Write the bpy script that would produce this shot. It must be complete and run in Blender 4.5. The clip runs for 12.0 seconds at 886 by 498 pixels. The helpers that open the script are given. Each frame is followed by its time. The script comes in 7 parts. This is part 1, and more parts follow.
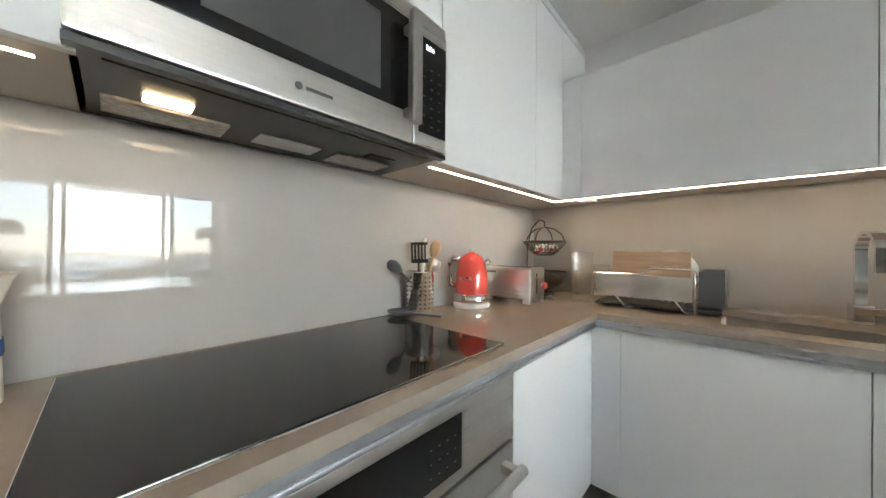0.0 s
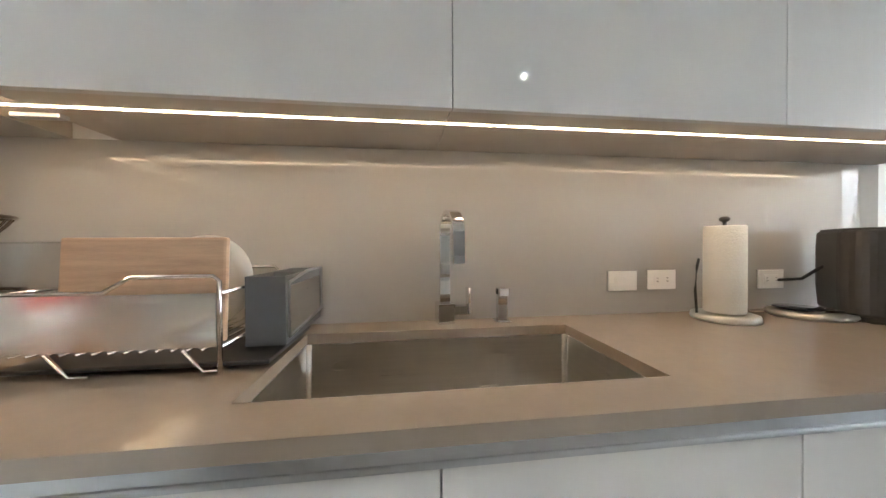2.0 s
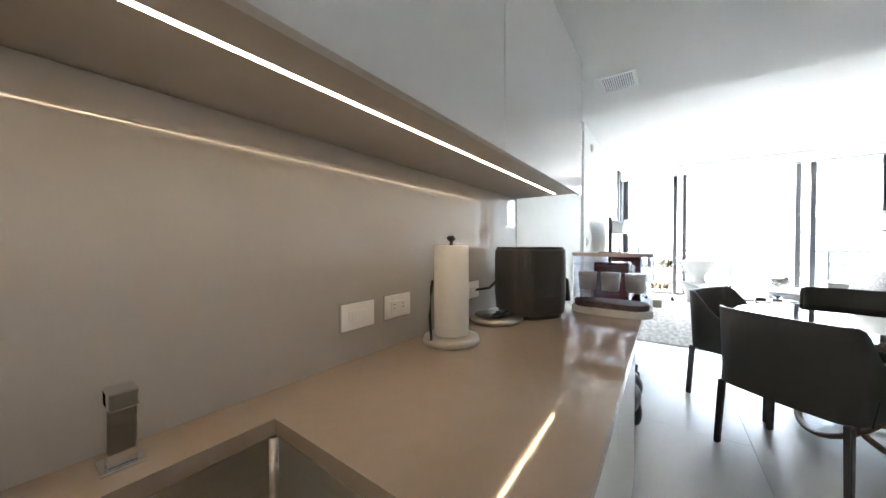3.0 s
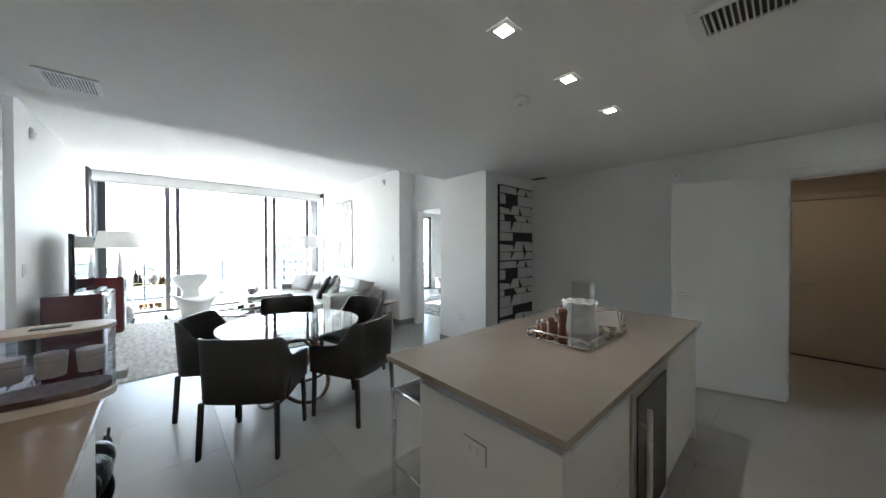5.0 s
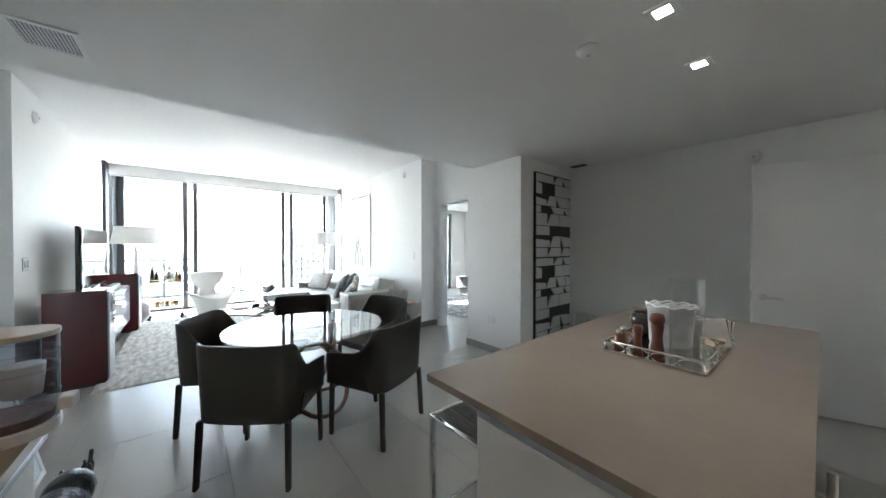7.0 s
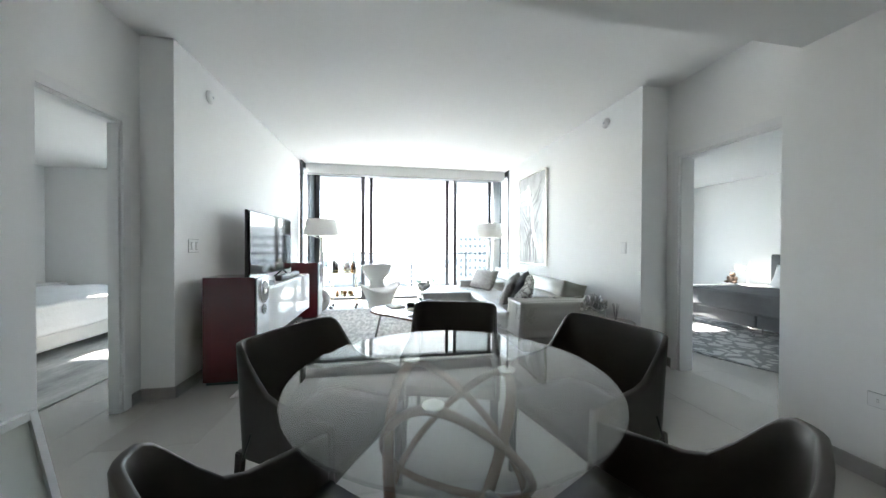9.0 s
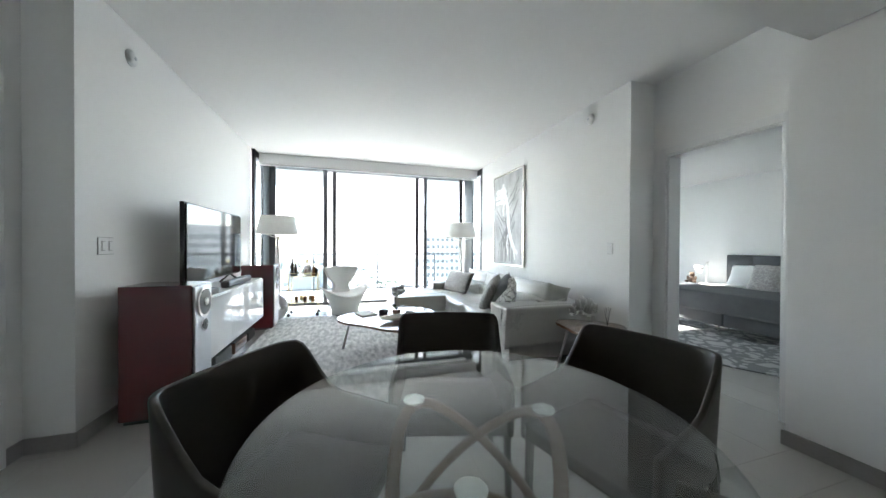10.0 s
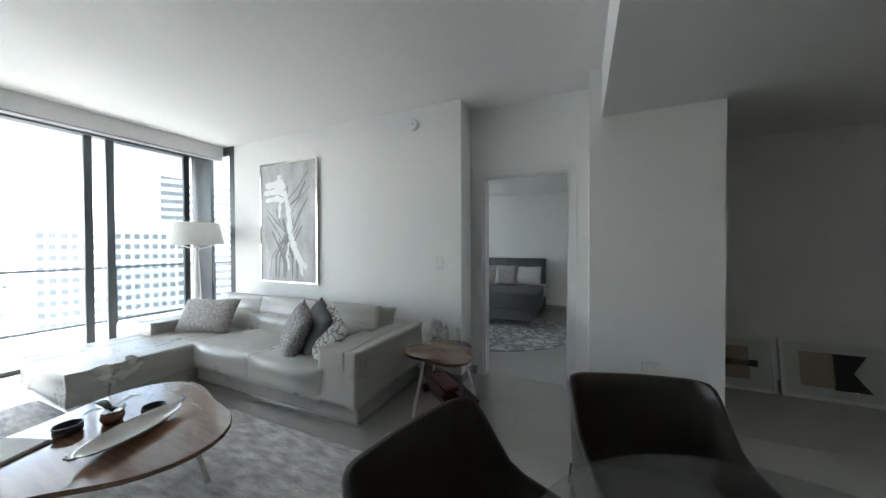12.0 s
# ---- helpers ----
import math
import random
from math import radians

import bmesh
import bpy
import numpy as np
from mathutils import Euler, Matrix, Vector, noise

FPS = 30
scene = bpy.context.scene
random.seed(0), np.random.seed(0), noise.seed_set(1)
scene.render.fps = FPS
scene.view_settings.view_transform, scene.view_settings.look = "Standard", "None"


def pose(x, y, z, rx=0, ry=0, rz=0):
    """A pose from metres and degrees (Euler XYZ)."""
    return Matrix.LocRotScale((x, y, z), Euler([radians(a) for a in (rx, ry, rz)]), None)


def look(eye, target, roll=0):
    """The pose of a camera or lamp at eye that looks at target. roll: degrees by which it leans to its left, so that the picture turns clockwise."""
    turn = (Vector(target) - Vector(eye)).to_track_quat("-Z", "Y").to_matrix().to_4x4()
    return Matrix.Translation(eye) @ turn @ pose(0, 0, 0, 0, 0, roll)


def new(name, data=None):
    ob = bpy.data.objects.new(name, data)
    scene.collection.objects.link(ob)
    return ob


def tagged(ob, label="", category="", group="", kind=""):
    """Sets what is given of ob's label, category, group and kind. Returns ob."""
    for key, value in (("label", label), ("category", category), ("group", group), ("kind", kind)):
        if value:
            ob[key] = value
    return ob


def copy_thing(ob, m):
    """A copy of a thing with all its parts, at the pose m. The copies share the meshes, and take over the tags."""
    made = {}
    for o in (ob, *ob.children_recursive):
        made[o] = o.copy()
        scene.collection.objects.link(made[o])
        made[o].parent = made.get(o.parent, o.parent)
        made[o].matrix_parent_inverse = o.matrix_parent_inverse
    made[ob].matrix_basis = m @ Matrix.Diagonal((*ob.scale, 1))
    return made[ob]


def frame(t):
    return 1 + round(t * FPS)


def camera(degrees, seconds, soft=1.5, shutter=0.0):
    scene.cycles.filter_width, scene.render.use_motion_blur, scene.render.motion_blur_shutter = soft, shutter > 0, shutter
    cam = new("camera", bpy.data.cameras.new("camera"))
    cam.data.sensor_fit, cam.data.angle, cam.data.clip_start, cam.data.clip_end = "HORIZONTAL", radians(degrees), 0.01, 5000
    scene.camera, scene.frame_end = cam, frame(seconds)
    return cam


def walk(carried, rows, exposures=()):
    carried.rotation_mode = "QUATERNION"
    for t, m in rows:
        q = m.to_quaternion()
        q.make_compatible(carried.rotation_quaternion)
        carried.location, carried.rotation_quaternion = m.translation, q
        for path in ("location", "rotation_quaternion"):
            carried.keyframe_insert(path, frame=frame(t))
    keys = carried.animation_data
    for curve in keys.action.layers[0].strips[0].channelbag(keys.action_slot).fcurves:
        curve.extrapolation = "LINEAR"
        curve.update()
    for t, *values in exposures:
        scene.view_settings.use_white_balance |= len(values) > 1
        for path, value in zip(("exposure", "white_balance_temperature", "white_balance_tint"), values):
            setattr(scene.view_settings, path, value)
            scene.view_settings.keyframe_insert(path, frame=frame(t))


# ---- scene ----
cam = camera(109.9, 12.0)
PATH = [
    (0, (0.166, 0.087, 1.197), (-1.199, 1.548, 1.203), 0.4),
    (0.5, (0.142, 0.292, 1.211), (-1.094, 1.864, 1.217), 0.2),
    (1, (0.177, 0.558, 1.226), (-0.675, 2.368, 1.226), 0.0),
    (1.5, (0.28, 0.863, 1.185), (-0.066, 2.832, 1.188), -0.4),
    (2, (0.416, 1.165, 1.174), (0.662, 3.15, 1.153), -0.3),
    (2.5, (0.589, 1.429, 1.183), (1.631, 3.136, 1.165), 0.1),
    (3, (0.648, 1.528, 1.242), (2.276, 2.689, 1.209), -0.1),
    (3.5, (0.617, 1.494, 1.345), (2.514, 2.129, 1.327), 0.1),
    (3.7, (0.589, 1.459, 1.392), (2.551, 1.846, 1.372), 0.2),
    (5.3, (0.456, 1.425, 1.512), (1.762, -0.089, 1.487), -0.3),
    (5.5, (0.466, 1.444, 1.517), (1.704, -0.126, 1.489), -0.4),
    (6, (0.5, 1.434, 1.504), (1.674, -0.185, 1.474), -0.3),
    (6.5, (0.638, 1.37, 1.473), (1.869, -0.206, 1.45), -0.1),
    (7, (0.896, 1.277, 1.435), (2.442, 0.009, 1.414), -0.0),
    (7.5, (1.257, 1.098, 1.375), (3.061, 0.235, 1.357), -0.0),
    (7.7, (1.444, 1.015, 1.337), (3.305, 0.282, 1.323), 0.1),
    (9.3, (2.643, 0.713, 1.265), (4.615, 0.378, 1.246), 0.2),
    (9.5, (2.713, 0.742, 1.267), (4.677, 0.365, 1.245), 0.2),
    (10, (2.891, 0.832, 1.266), (4.805, 0.253, 1.252), 0.3),
    (10.5, (3.163, 0.932, 1.325), (4.902, -0.057, 1.313), 0.2),
    (11, (3.524, 1.084, 1.364), (4.984, -0.283, 1.353), 0.1),
    (11.5, (3.907, 1.131, 1.411), (5.037, -0.519, 1.393), -0.2),
    (12, (4.224, 1.126, 1.452), (5.039, -0.7, 1.426), -0.2),
]
EXPOSURES = [(0, 5.2, 6350, 10), (1.0, 5.18, 6350, 10), (2.0, 5.28, 6500, 12), (2.5, 5.2, 6500, 12), (3.0, 4.75, 6450, 12), (3.7, 4.12, 6450, 11), (5.5, 4.1, 6350, 10), (6.5, 4.1, 6350, 10), (7.5, 4.1, 6400, 10), (9.5, 3.53, 6450, 9), (10.5, 3.33, 6450, 9), (12, 3.05, 6450, 9)]
walk(cam, [(t, look(eye, target, roll)) for t, eye, target, roll in PATH], EXPOSURES)

# ---- world and daylight ----
world = bpy.data.worlds.new("sky")
scene.world = world
world.use_nodes = True
wn = world.node_tree.nodes
sky = wn.new("ShaderNodeTexSky")
sky.sky_type = "NISHITA"
sky.sun_disc = False
sky.sun_elevation = radians(42)
sky.sun_rotation = radians(72)
sky.air_density, sky.dust_density, sky.ozone_density = 1.0, 0.5, 2.0
wn["Background"].inputs["Strength"].default_value = 0.15
haze = wn.new("ShaderNodeHueSaturation")
haze.inputs["Saturation"].default_value = 0.6
world.node_tree.links.new(sky.outputs[0], haze.inputs["Color"])
world.node_tree.links.new(haze.outputs[0], wn["Background"].inputs["Color"])
sun = new("sun", bpy.data.lights.new("sun", "SUN"))
sun.data.energy, sun.data.angle, sun.data.color = 4.0, radians(1.5), (1, 0.96, 0.9)
sun.matrix_world = look((30, 10, 28), (0, 0, 0))


# ---- materials ----
def mat(name, color, rough=0.5, metal=0.0, noise_scale=0.0, vary=0.08, bump=0.0, bump_scale=0.0, coat=0.0,
        stretch=(1, 1, 1), rough_vary=0.0, spec=0.5, random_piece=0.0):
    """Principled material with two scales of colour variation, optional relief and gloss variation."""
    m = bpy.data.materials.new(name)
    m.use_nodes = True
    n, l = m.node_tree.nodes, m.node_tree.links
    b = n["Principled BSDF"]
    b.inputs["Base Color"].default_value = (*color, 1)
    b.inputs["Roughness"].default_value = rough
    b.inputs["Metallic"].default_value = metal
    b.inputs["Coat Weight"].default_value = coat
    b.inputs["Coat Roughness"].default_value = 0.04
    b.inputs["Specular IOR Level"].default_value = spec
    if noise_scale or bump or random_piece:
        geo = n.new("ShaderNodeNewGeometry")
        mp = n.new("ShaderNodeMapping")
        mp.inputs["Scale"].default_value = stretch
        l.new(geo.outputs["Position"], mp.inputs["Vector"])
    if noise_scale:
        big = n.new("ShaderNodeTexNoise")
        big.inputs["Scale"].default_value, big.inputs["Detail"].default_value = noise_scale, 4
        fine = n.new("ShaderNodeTexNoise")
        fine.inputs["Scale"].default_value, fine.inputs["Detail"].default_value = noise_scale * 14, 3
        l.new(mp.outputs[0], big.inputs["Vector"])
        l.new(mp.outputs[0], fine.inputs["Vector"])
        add = n.new("ShaderNodeMath")
        add.operation = "MULTIPLY_ADD"
        add.inputs[1].default_value = 0.4
        l.new(fine.outputs["Fac"], add.inputs[0])
        l.new(big.outputs["Fac"], add.inputs[2])
        last = add.outputs[0]
        if random_piece:
            info = n.new("ShaderNodeObjectInfo")
            ra = n.new("ShaderNodeMath")
            ra.operation = "MULTIPLY_ADD"
            ra.inputs[1].default_value = random_piece
            l.new(info.outputs["Random"], ra.inputs[0])
            l.new(last, ra.inputs[2])
            last = ra.outputs[0]
        ramp = n.new("ShaderNodeValToRGB")
        ramp.color_ramp.elements[0].position, ramp.color_ramp.elements[1].position = 0.4, 1.0
        ramp.color_ramp.elements[0].color = (*[c * (1 - vary) for c in color], 1)
        ramp.color_ramp.elements[1].color = (*[min(1, c * (1 + vary)) for c in color], 1)
        l.new(last, ramp.inputs[0])
        l.new(ramp.outputs[0], b.inputs["Base Color"])
        if rough_vary:
            rr = n.new("ShaderNodeMapRange")
            rr.inputs["From Min"].default_value, rr.inputs["From Max"].default_value = 0.4, 1.0
            rr.inputs["To Min"].default_value, rr.inputs["To Max"].default_value = rough, rough + rough_vary
            l.new(last, rr.inputs["Value"])
            l.new(rr.outputs[0], b.inputs["Roughness"])
    if bump:
        bt = n.new("ShaderNodeTexNoise")
        bt.inputs["Scale"].default_value, bt.inputs["Detail"].default_value = bump_scale, 5
        l.new(mp.outputs[0], bt.inputs["Vector"])
        bp = n.new("ShaderNodeBump")
        bp.inputs["Strength"].default_value, bp.inputs["Distance"].default_value = bump, 0.01
        l.new(bt.outputs["Fac"], bp.inputs["Height"])
        l.new(bp.outputs[0], b.inputs["Normal"])
    return m


def glow(name, color, strength):
    m = bpy.data.materials.new(name)
    m.use_nodes = True
    b = m.node_tree.nodes["Principled BSDF"]
    b.inputs["Base Color"].default_value = (*color, 1)
    b.inputs["Emission Color"].default_value = (*color, 1)
    b.inputs["Emission Strength"].default_value = strength
    return m


def glass(name, color=(1, 1, 1), rough=0.0, ior=1.45):
    """Thin clear glass: see-through, with a mirror gloss that grows at grazing angles."""
    m = bpy.data.materials.new(name)
    m.use_nodes = True
    n, l = m.node_tree.nodes, m.node_tree.links
    n.remove(n["Principled BSDF"])
    see, shine, mix, edge = n.new("ShaderNodeBsdfTransparent"), n.new("ShaderNodeBsdfGlossy"), n.new("ShaderNodeMixShader"), n.new("ShaderNodeLayerWeight")
    f0 = ((ior - 1) / (ior + 1)) ** 2
    edge.inputs["Blend"].default_value = 0.5
    power, scale = n.new("ShaderNodeMath"), n.new("ShaderNodeMath")
    power.operation, scale.operation = "POWER", "MULTIPLY_ADD"
    power.inputs[1].default_value = 5.0
    scale.inputs[1].default_value, scale.inputs[2].default_value = 1 - f0, f0
    see.inputs["Color"].default_value = (*color, 1)
    shine.inputs["Roughness"].default_value = rough
    l.new(edge.outputs["Facing"], power.inputs[0])
    l.new(power.outputs[0], scale.inputs[0])
    l.new(scale.outputs[0], mix.inputs[0])
    l.new(see.outputs[0], mix.inputs[1])
    l.new(shine.outputs[0], mix.inputs[2])
    l.new(mix.outputs[0], n["Material Output"].inputs["Surface"])
    return m


def figured(name, ground, figure, scale, rough=0.7, lo=0.05, hi=0.09, bump=0.2):
    """Woven cloth with a scrolling two-tone figure and a fine weave."""
    m = mat(name, ground, rough)
    n, l = m.node_tree.nodes, m.node_tree.links
    geo, cells, warp = n.new("ShaderNodeNewGeometry"), n.new("ShaderNodeTexVoronoi"), n.new("ShaderNodeTexNoise")
    cells.feature = "DISTANCE_TO_EDGE"
    cells.inputs["Scale"].default_value = scale
    warp.inputs["Scale"].default_value = scale * 0.8
    add = n.new("ShaderNodeVectorMath")
    add.operation = "MULTIPLY_ADD"
    add.inputs[1].default_value = (2.0 / scale,) * 3
    l.new(warp.outputs["Color"], add.inputs[0])
    l.new(geo.outputs["Position"], add.inputs[2])
    l.new(geo.outputs["Position"], warp.inputs["Vector"])
    l.new(add.outputs[0], cells.inputs["Vector"])
    ramp = n.new("ShaderNodeValToRGB")
    ramp.color_ramp.elements[0].position, ramp.color_ramp.elements[1].position = lo, hi
    ramp.color_ramp.elements[0].color, ramp.color_ramp.elements[1].color = (*figure, 1), (*ground, 1)
    l.new(cells.outputs["Distance"], ramp.inputs[0])
    l.new(ramp.outputs[0], n["Principled BSDF"].inputs["Base Color"])
    weave, bp = n.new("ShaderNodeTexNoise"), n.new("ShaderNodeBump")
    weave.inputs["Scale"].default_value = 300
    bp.inputs["Strength"].default_value, bp.inputs["Distance"].default_value = bump, 0.01
    l.new(geo.outputs["Position"], weave.inputs["Vector"])
    l.new(weave.outputs["Fac"], bp.inputs["Height"])
    l.new(bp.outputs[0], n["Principled BSDF"].inputs["Normal"])
    return m


PAINT = mat("white_wall_paint", (0.84, 0.84, 0.83), 0.6, noise_scale=0.9, vary=0.02, bump=0.05, bump_scale=220)
CEIL = mat("white_ceiling_paint", (0.84, 0.84, 0.83), 0.7, noise_scale=0.7, vary=0.02, bump=0.05, bump_scale=150)
TRIM = mat("white_satin_trim", (0.8, 0.8, 0.8), 0.35, noise_scale=3, vary=0.02)
# hall door and hall surfaces: the warm, dim light is put into their beige
HALLDOOR = mat("warm_dim_lit_satin_door_paint", (0.60, 0.54, 0.46), 0.4, noise_scale=1.2, vary=0.03)
HALLWARM = mat("warm_dim_lit_hall_paint", (0.52, 0.45, 0.37), 0.6, noise_scale=0.9, vary=0.03, bump=0.05, bump_scale=200)
TILE = mat("grey_polished_stone_tile", (0.42, 0.41, 0.385), 0.22, noise_scale=0.35, vary=0.05, rough_vary=0.03, random_piece=0.6)
GROUT = mat("grey_grout", (0.39, 0.38, 0.36), 0.8, noise_scale=20)
SKIRT = mat("grey_stone_skirting", (0.3, 0.29, 0.28), 0.3, noise_scale=3, vary=0.12)
LACQUER = mat("white_gloss_lacquer", (0.76, 0.765, 0.77), 0.045, noise_scale=1.2, vary=0.015)
MATTE_WHITE = mat("white_matte_cabinet", (0.78, 0.78, 0.77), 0.3, noise_scale=1.2, vary=0.015)
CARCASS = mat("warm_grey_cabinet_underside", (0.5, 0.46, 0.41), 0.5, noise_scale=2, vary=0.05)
QUARTZ = mat("taupe_quartz", (0.34, 0.285, 0.235), 0.05, noise_scale=3, vary=0.07, rough_vary=0.03, spec=0.8)
SPLASH = mat("greige_back_painted_glass", (0.385, 0.375, 0.36), 0.006, noise_scale=0.8, vary=0.03, spec=0.3)
ALU = mat("brushed_aluminium", (0.55, 0.57, 0.6), 0.3, 1.0, noise_scale=4, vary=0.06, rough_vary=0.12)
STEEL = mat("brushed_stainless_steel", (0.62, 0.6, 0.57), 0.26, 1.0, noise_scale=5, vary=0.06, stretch=(1, 1, 25), rough_vary=0.12)
BRIGHTSTEEL = mat("bright_brushed_steel", (0.8, 0.79, 0.77), 0.2, 1.0, noise_scale=6, vary=0.08, stretch=(1, 1, 20))
CHROME = mat("chrome", (0.8, 0.8, 0.8), 0.05, 1.0)
BLACKGLASS = mat("black_glass", (0.006, 0.006, 0.007), 0.05, noise_scale=3, vary=0.1, rough_vary=0.03)
BLACK = mat("black_plastic", (0.02, 0.02, 0.021), 0.4, noise_scale=8, vary=0.15)
DARKGREY = mat("dark_grey_plastic", (0.06, 0.06, 0.062), 0.35, noise_scale=5, vary=0.12, rough_vary=0.1)
LEATHER = mat("dark_brown_saddle_leather", (0.052, 0.047, 0.041), 0.38, noise_scale=4, vary=0.2, bump=0.03, bump_scale=260, rough_vary=0.12)
IVORY = mat("ivory_leather", (0.47, 0.46, 0.43), 0.24, noise_scale=2.5, vary=0.06, bump=0.09, bump_scale=20, rough_vary=0.15)
WALNUT = mat("walnut_veneer", (0.20, 0.108, 0.064), 0.22, coat=0.5, noise_scale=4, vary=0.35, stretch=(1, 9, 9), bump=0.05, bump_scale=40)
ASH = mat("bent_walnut", (0.16, 0.095, 0.06), 0.4, noise_scale=6, vary=0.3)
BURGUNDY = mat("burgundy_lacquer", (0.10, 0.016, 0.02), 0.18, noise_scale=4, vary=0.12, coat=0.4)
FRAME = mat("anthracite_aluminium", (0.075, 0.082, 0.09), 0.4, 0.3, noise_scale=3, vary=0.1)
FABRIC_W = mat("white_wool", (0.72, 0.71, 0.68), 0.85, noise_scale=6, vary=0.05, bump=0.2, bump_scale=300)
LINEN = mat("white_linen_shade", (0.80, 0.79, 0.76), 0.8, noise_scale=30, vary=0.04, bump=0.1, bump_scale=400)
PAPER = mat("white_paper", (0.82, 0.81, 0.78), 0.8, noise_scale=30, vary=0.03, bump=0.2, bump_scale=150)
RUGMAT = mat("grey_pile", (0.66, 0.65, 0.63), 0.95, noise_scale=12, vary=0.5, bump=1.0, bump_scale=60, stretch=(0.6, 1.7, 1))
GREYCLOTH = mat("grey_upholstery", (0.12, 0.125, 0.13), 0.85, noise_scale=6, vary=0.15, bump=0.2, bump_scale=300)
PILLOW_G = figured("grey_damask", (0.16, 0.15, 0.145), (0.33, 0.31, 0.295), 24)
PILLOW_S = figured("silver_damask", (0.36, 0.34, 0.325), (0.52, 0.5, 0.48), 20)
PILLOW_W = figured("white_and_grey_print", (0.7, 0.69, 0.67), (0.24, 0.23, 0.22), 13, 0.7, 0.07, 0.1)
ROUNDRUG = figured("grey_and_white_leaf_pile", (0.62, 0.61, 0.6), (0.3, 0.3, 0.3), 5, 0.95, 0.1, 0.16, 0.9)
SHEET = mat("white_cotton", (0.74, 0.74, 0.73), 0.85, noise_scale=3, vary=0.04, bump=0.3, bump_scale=25)
CLEAR = glass("clear_glass")
THICKGLASS = glass("thick_clear_glass", (0.965, 0.97, 0.97), 0.0, 1.6)
PANE = glass("window_glass", (0.97, 0.985, 0.98), 0.0, 1.25)
TINTPANE = glass("grey_tinted_window_glass", (0.66, 0.69, 0.70), 0.0, 1.3)
CLEARPANE = glass("pale_window_glass", (0.9, 0.915, 0.92), 0.0, 1.25)
TABLEGLASS = glass("table_glass", (0.84, 0.87, 0.865), 0.0, 1.75)
LED = glow("warm_led", (1.0, 0.74, 0.47), 1.75)
DOWN = glow("downlight_lamp", (1.0, 0.93, 0.82), 1.6)
GAPGREY = mat("grey_switch_gap", (0.3, 0.3, 0.3), 0.6, noise_scale=20)
BRASS = mat("polished_brass", (0.6, 0.47, 0.25), 0.2, 1.0, noise_scale=6, vary=0.08)
SILVERLEAF = mat("polished_silver", (0.75, 0.73, 0.69), 0.1, 1.0, noise_scale=8, vary=0.06)
CONCRETE = mat("pale_concrete", (0.5, 0.5, 0.49), 0.8, noise_scale=0.5, vary=0.08)


# ---- mesh helpers ----
def box(bm, x0, x1, y0, y1, z0, z1, bevel=0.0, seg=2):
    """Adds a box, bevelled on request, to bm; returns its vertices."""
    vs = [bm.verts.new((x, y, z)) for x in (x0, x1) for y in (y0, y1) for z in (z0, z1)]
    quads = ((0, 1, 3, 2), (4, 6, 7, 5), (0, 4, 5, 1), (2, 3, 7, 6), (0, 2, 6, 4), (1, 5, 7, 3))
    fs = [bm.faces.new([vs[i] for i in q]) for q in quads]
    if bevel:
        edges = list({e for f in fs for e in f.edges})
        bmesh.ops.bevel(bm, geom=edges, offset=bevel, segments=seg, profile=0.6, affect="EDGES")
    return vs


def cyl(bm, x, y, z0, z1, r0, r1=None, seg=24, m=None):
    """Adds a capped cylinder or cone along z (or posed by m)."""
    r1 = r0 if r1 is None else r1
    m = m or Matrix()
    lo = [bm.verts.new(m @ Vector((x + r0 * math.cos(a), y + r0 * math.sin(a), z0))) for a in (2 * math.pi * i / seg for i in range(seg))]
    hi = [bm.verts.new(m @ Vector((x + r1 * math.cos(a), y + r1 * math.sin(a), z1))) for a in (2 * math.pi * i / seg for i in range(seg))]
    for i in range(seg):
        f = bm.faces.new((lo[i], lo[(i + 1) % seg], hi[(i + 1) % seg], hi[i]))
        f.smooth = True
    bm.faces.new(lo[::-1])
    bm.faces.new(hi)


def lathe(bm, profile, seg=32, x=0.0, y=0.0, sx=1.0, sy=1.0):
    """Turns a list of (radius, z) round the z axis."""
    rings = []
    for r, z in profile:
        if r < 1e-5:
            rings.append([bm.verts.new((x, y, z))])
        else:
            rings.append([bm.verts.new((x + sx * r * math.cos(2 * math.pi * i / seg), y + sy * r * math.sin(2 * math.pi * i / seg), z)) for i in range(seg)])
    for a, b in zip(rings, rings[1:]):
        for i in range(seg):
            j = (i + 1) % seg
            if len(a) == 1 and len(b) == 1:
                continue
            if len(a) == 1:
                f = bm.faces.new((a[0], b[j], b[i]))
            elif len(b) == 1:
                f = bm.faces.new((a[i], a[j], b[0]))
            else:
                f = bm.faces.new((a[i], a[j], b[j], b[i]))
            f.smooth = True


def tube(bm, pts, r, seg=10, closed=False, flat=1.0):
    """Sweeps a round (or flattened) section along points."""
    pts = [Vector(p) for p in pts]
    n = len(pts)
    rings = []
    up = Vector((0, 0, 1))
    for i, p in enumerate(pts):
        if closed:
            d = pts[(i + 1) % n] - pts[i - 1]
        else:
            d = pts[min(i + 1, n - 1)] - pts[max(i - 1, 0)]
        d.normalize()
        s = d.cross(up)
        if s.length < 0.05:
            s = d.cross(Vector((1, 0, 0)))
        s.normalize()
        u = s.cross(d)
        rings.append([bm.verts.new(p + s * (r * math.cos(a)) + u * (r * flat * math.sin(a))) for a in (2 * math.pi * k / seg for k in range(seg))])
    for i in range(n if closed else n - 1):
        a, b = rings[i], rings[(i + 1) % n]
        for k in range(seg):
            f = bm.faces.new((a[k], a[(k + 1) % seg], b[(k + 1) % seg], b[k]))
            f.smooth = True
    if not closed:
        bm.faces.new(rings[0])
        bm.faces.new(rings[-1][::-1])


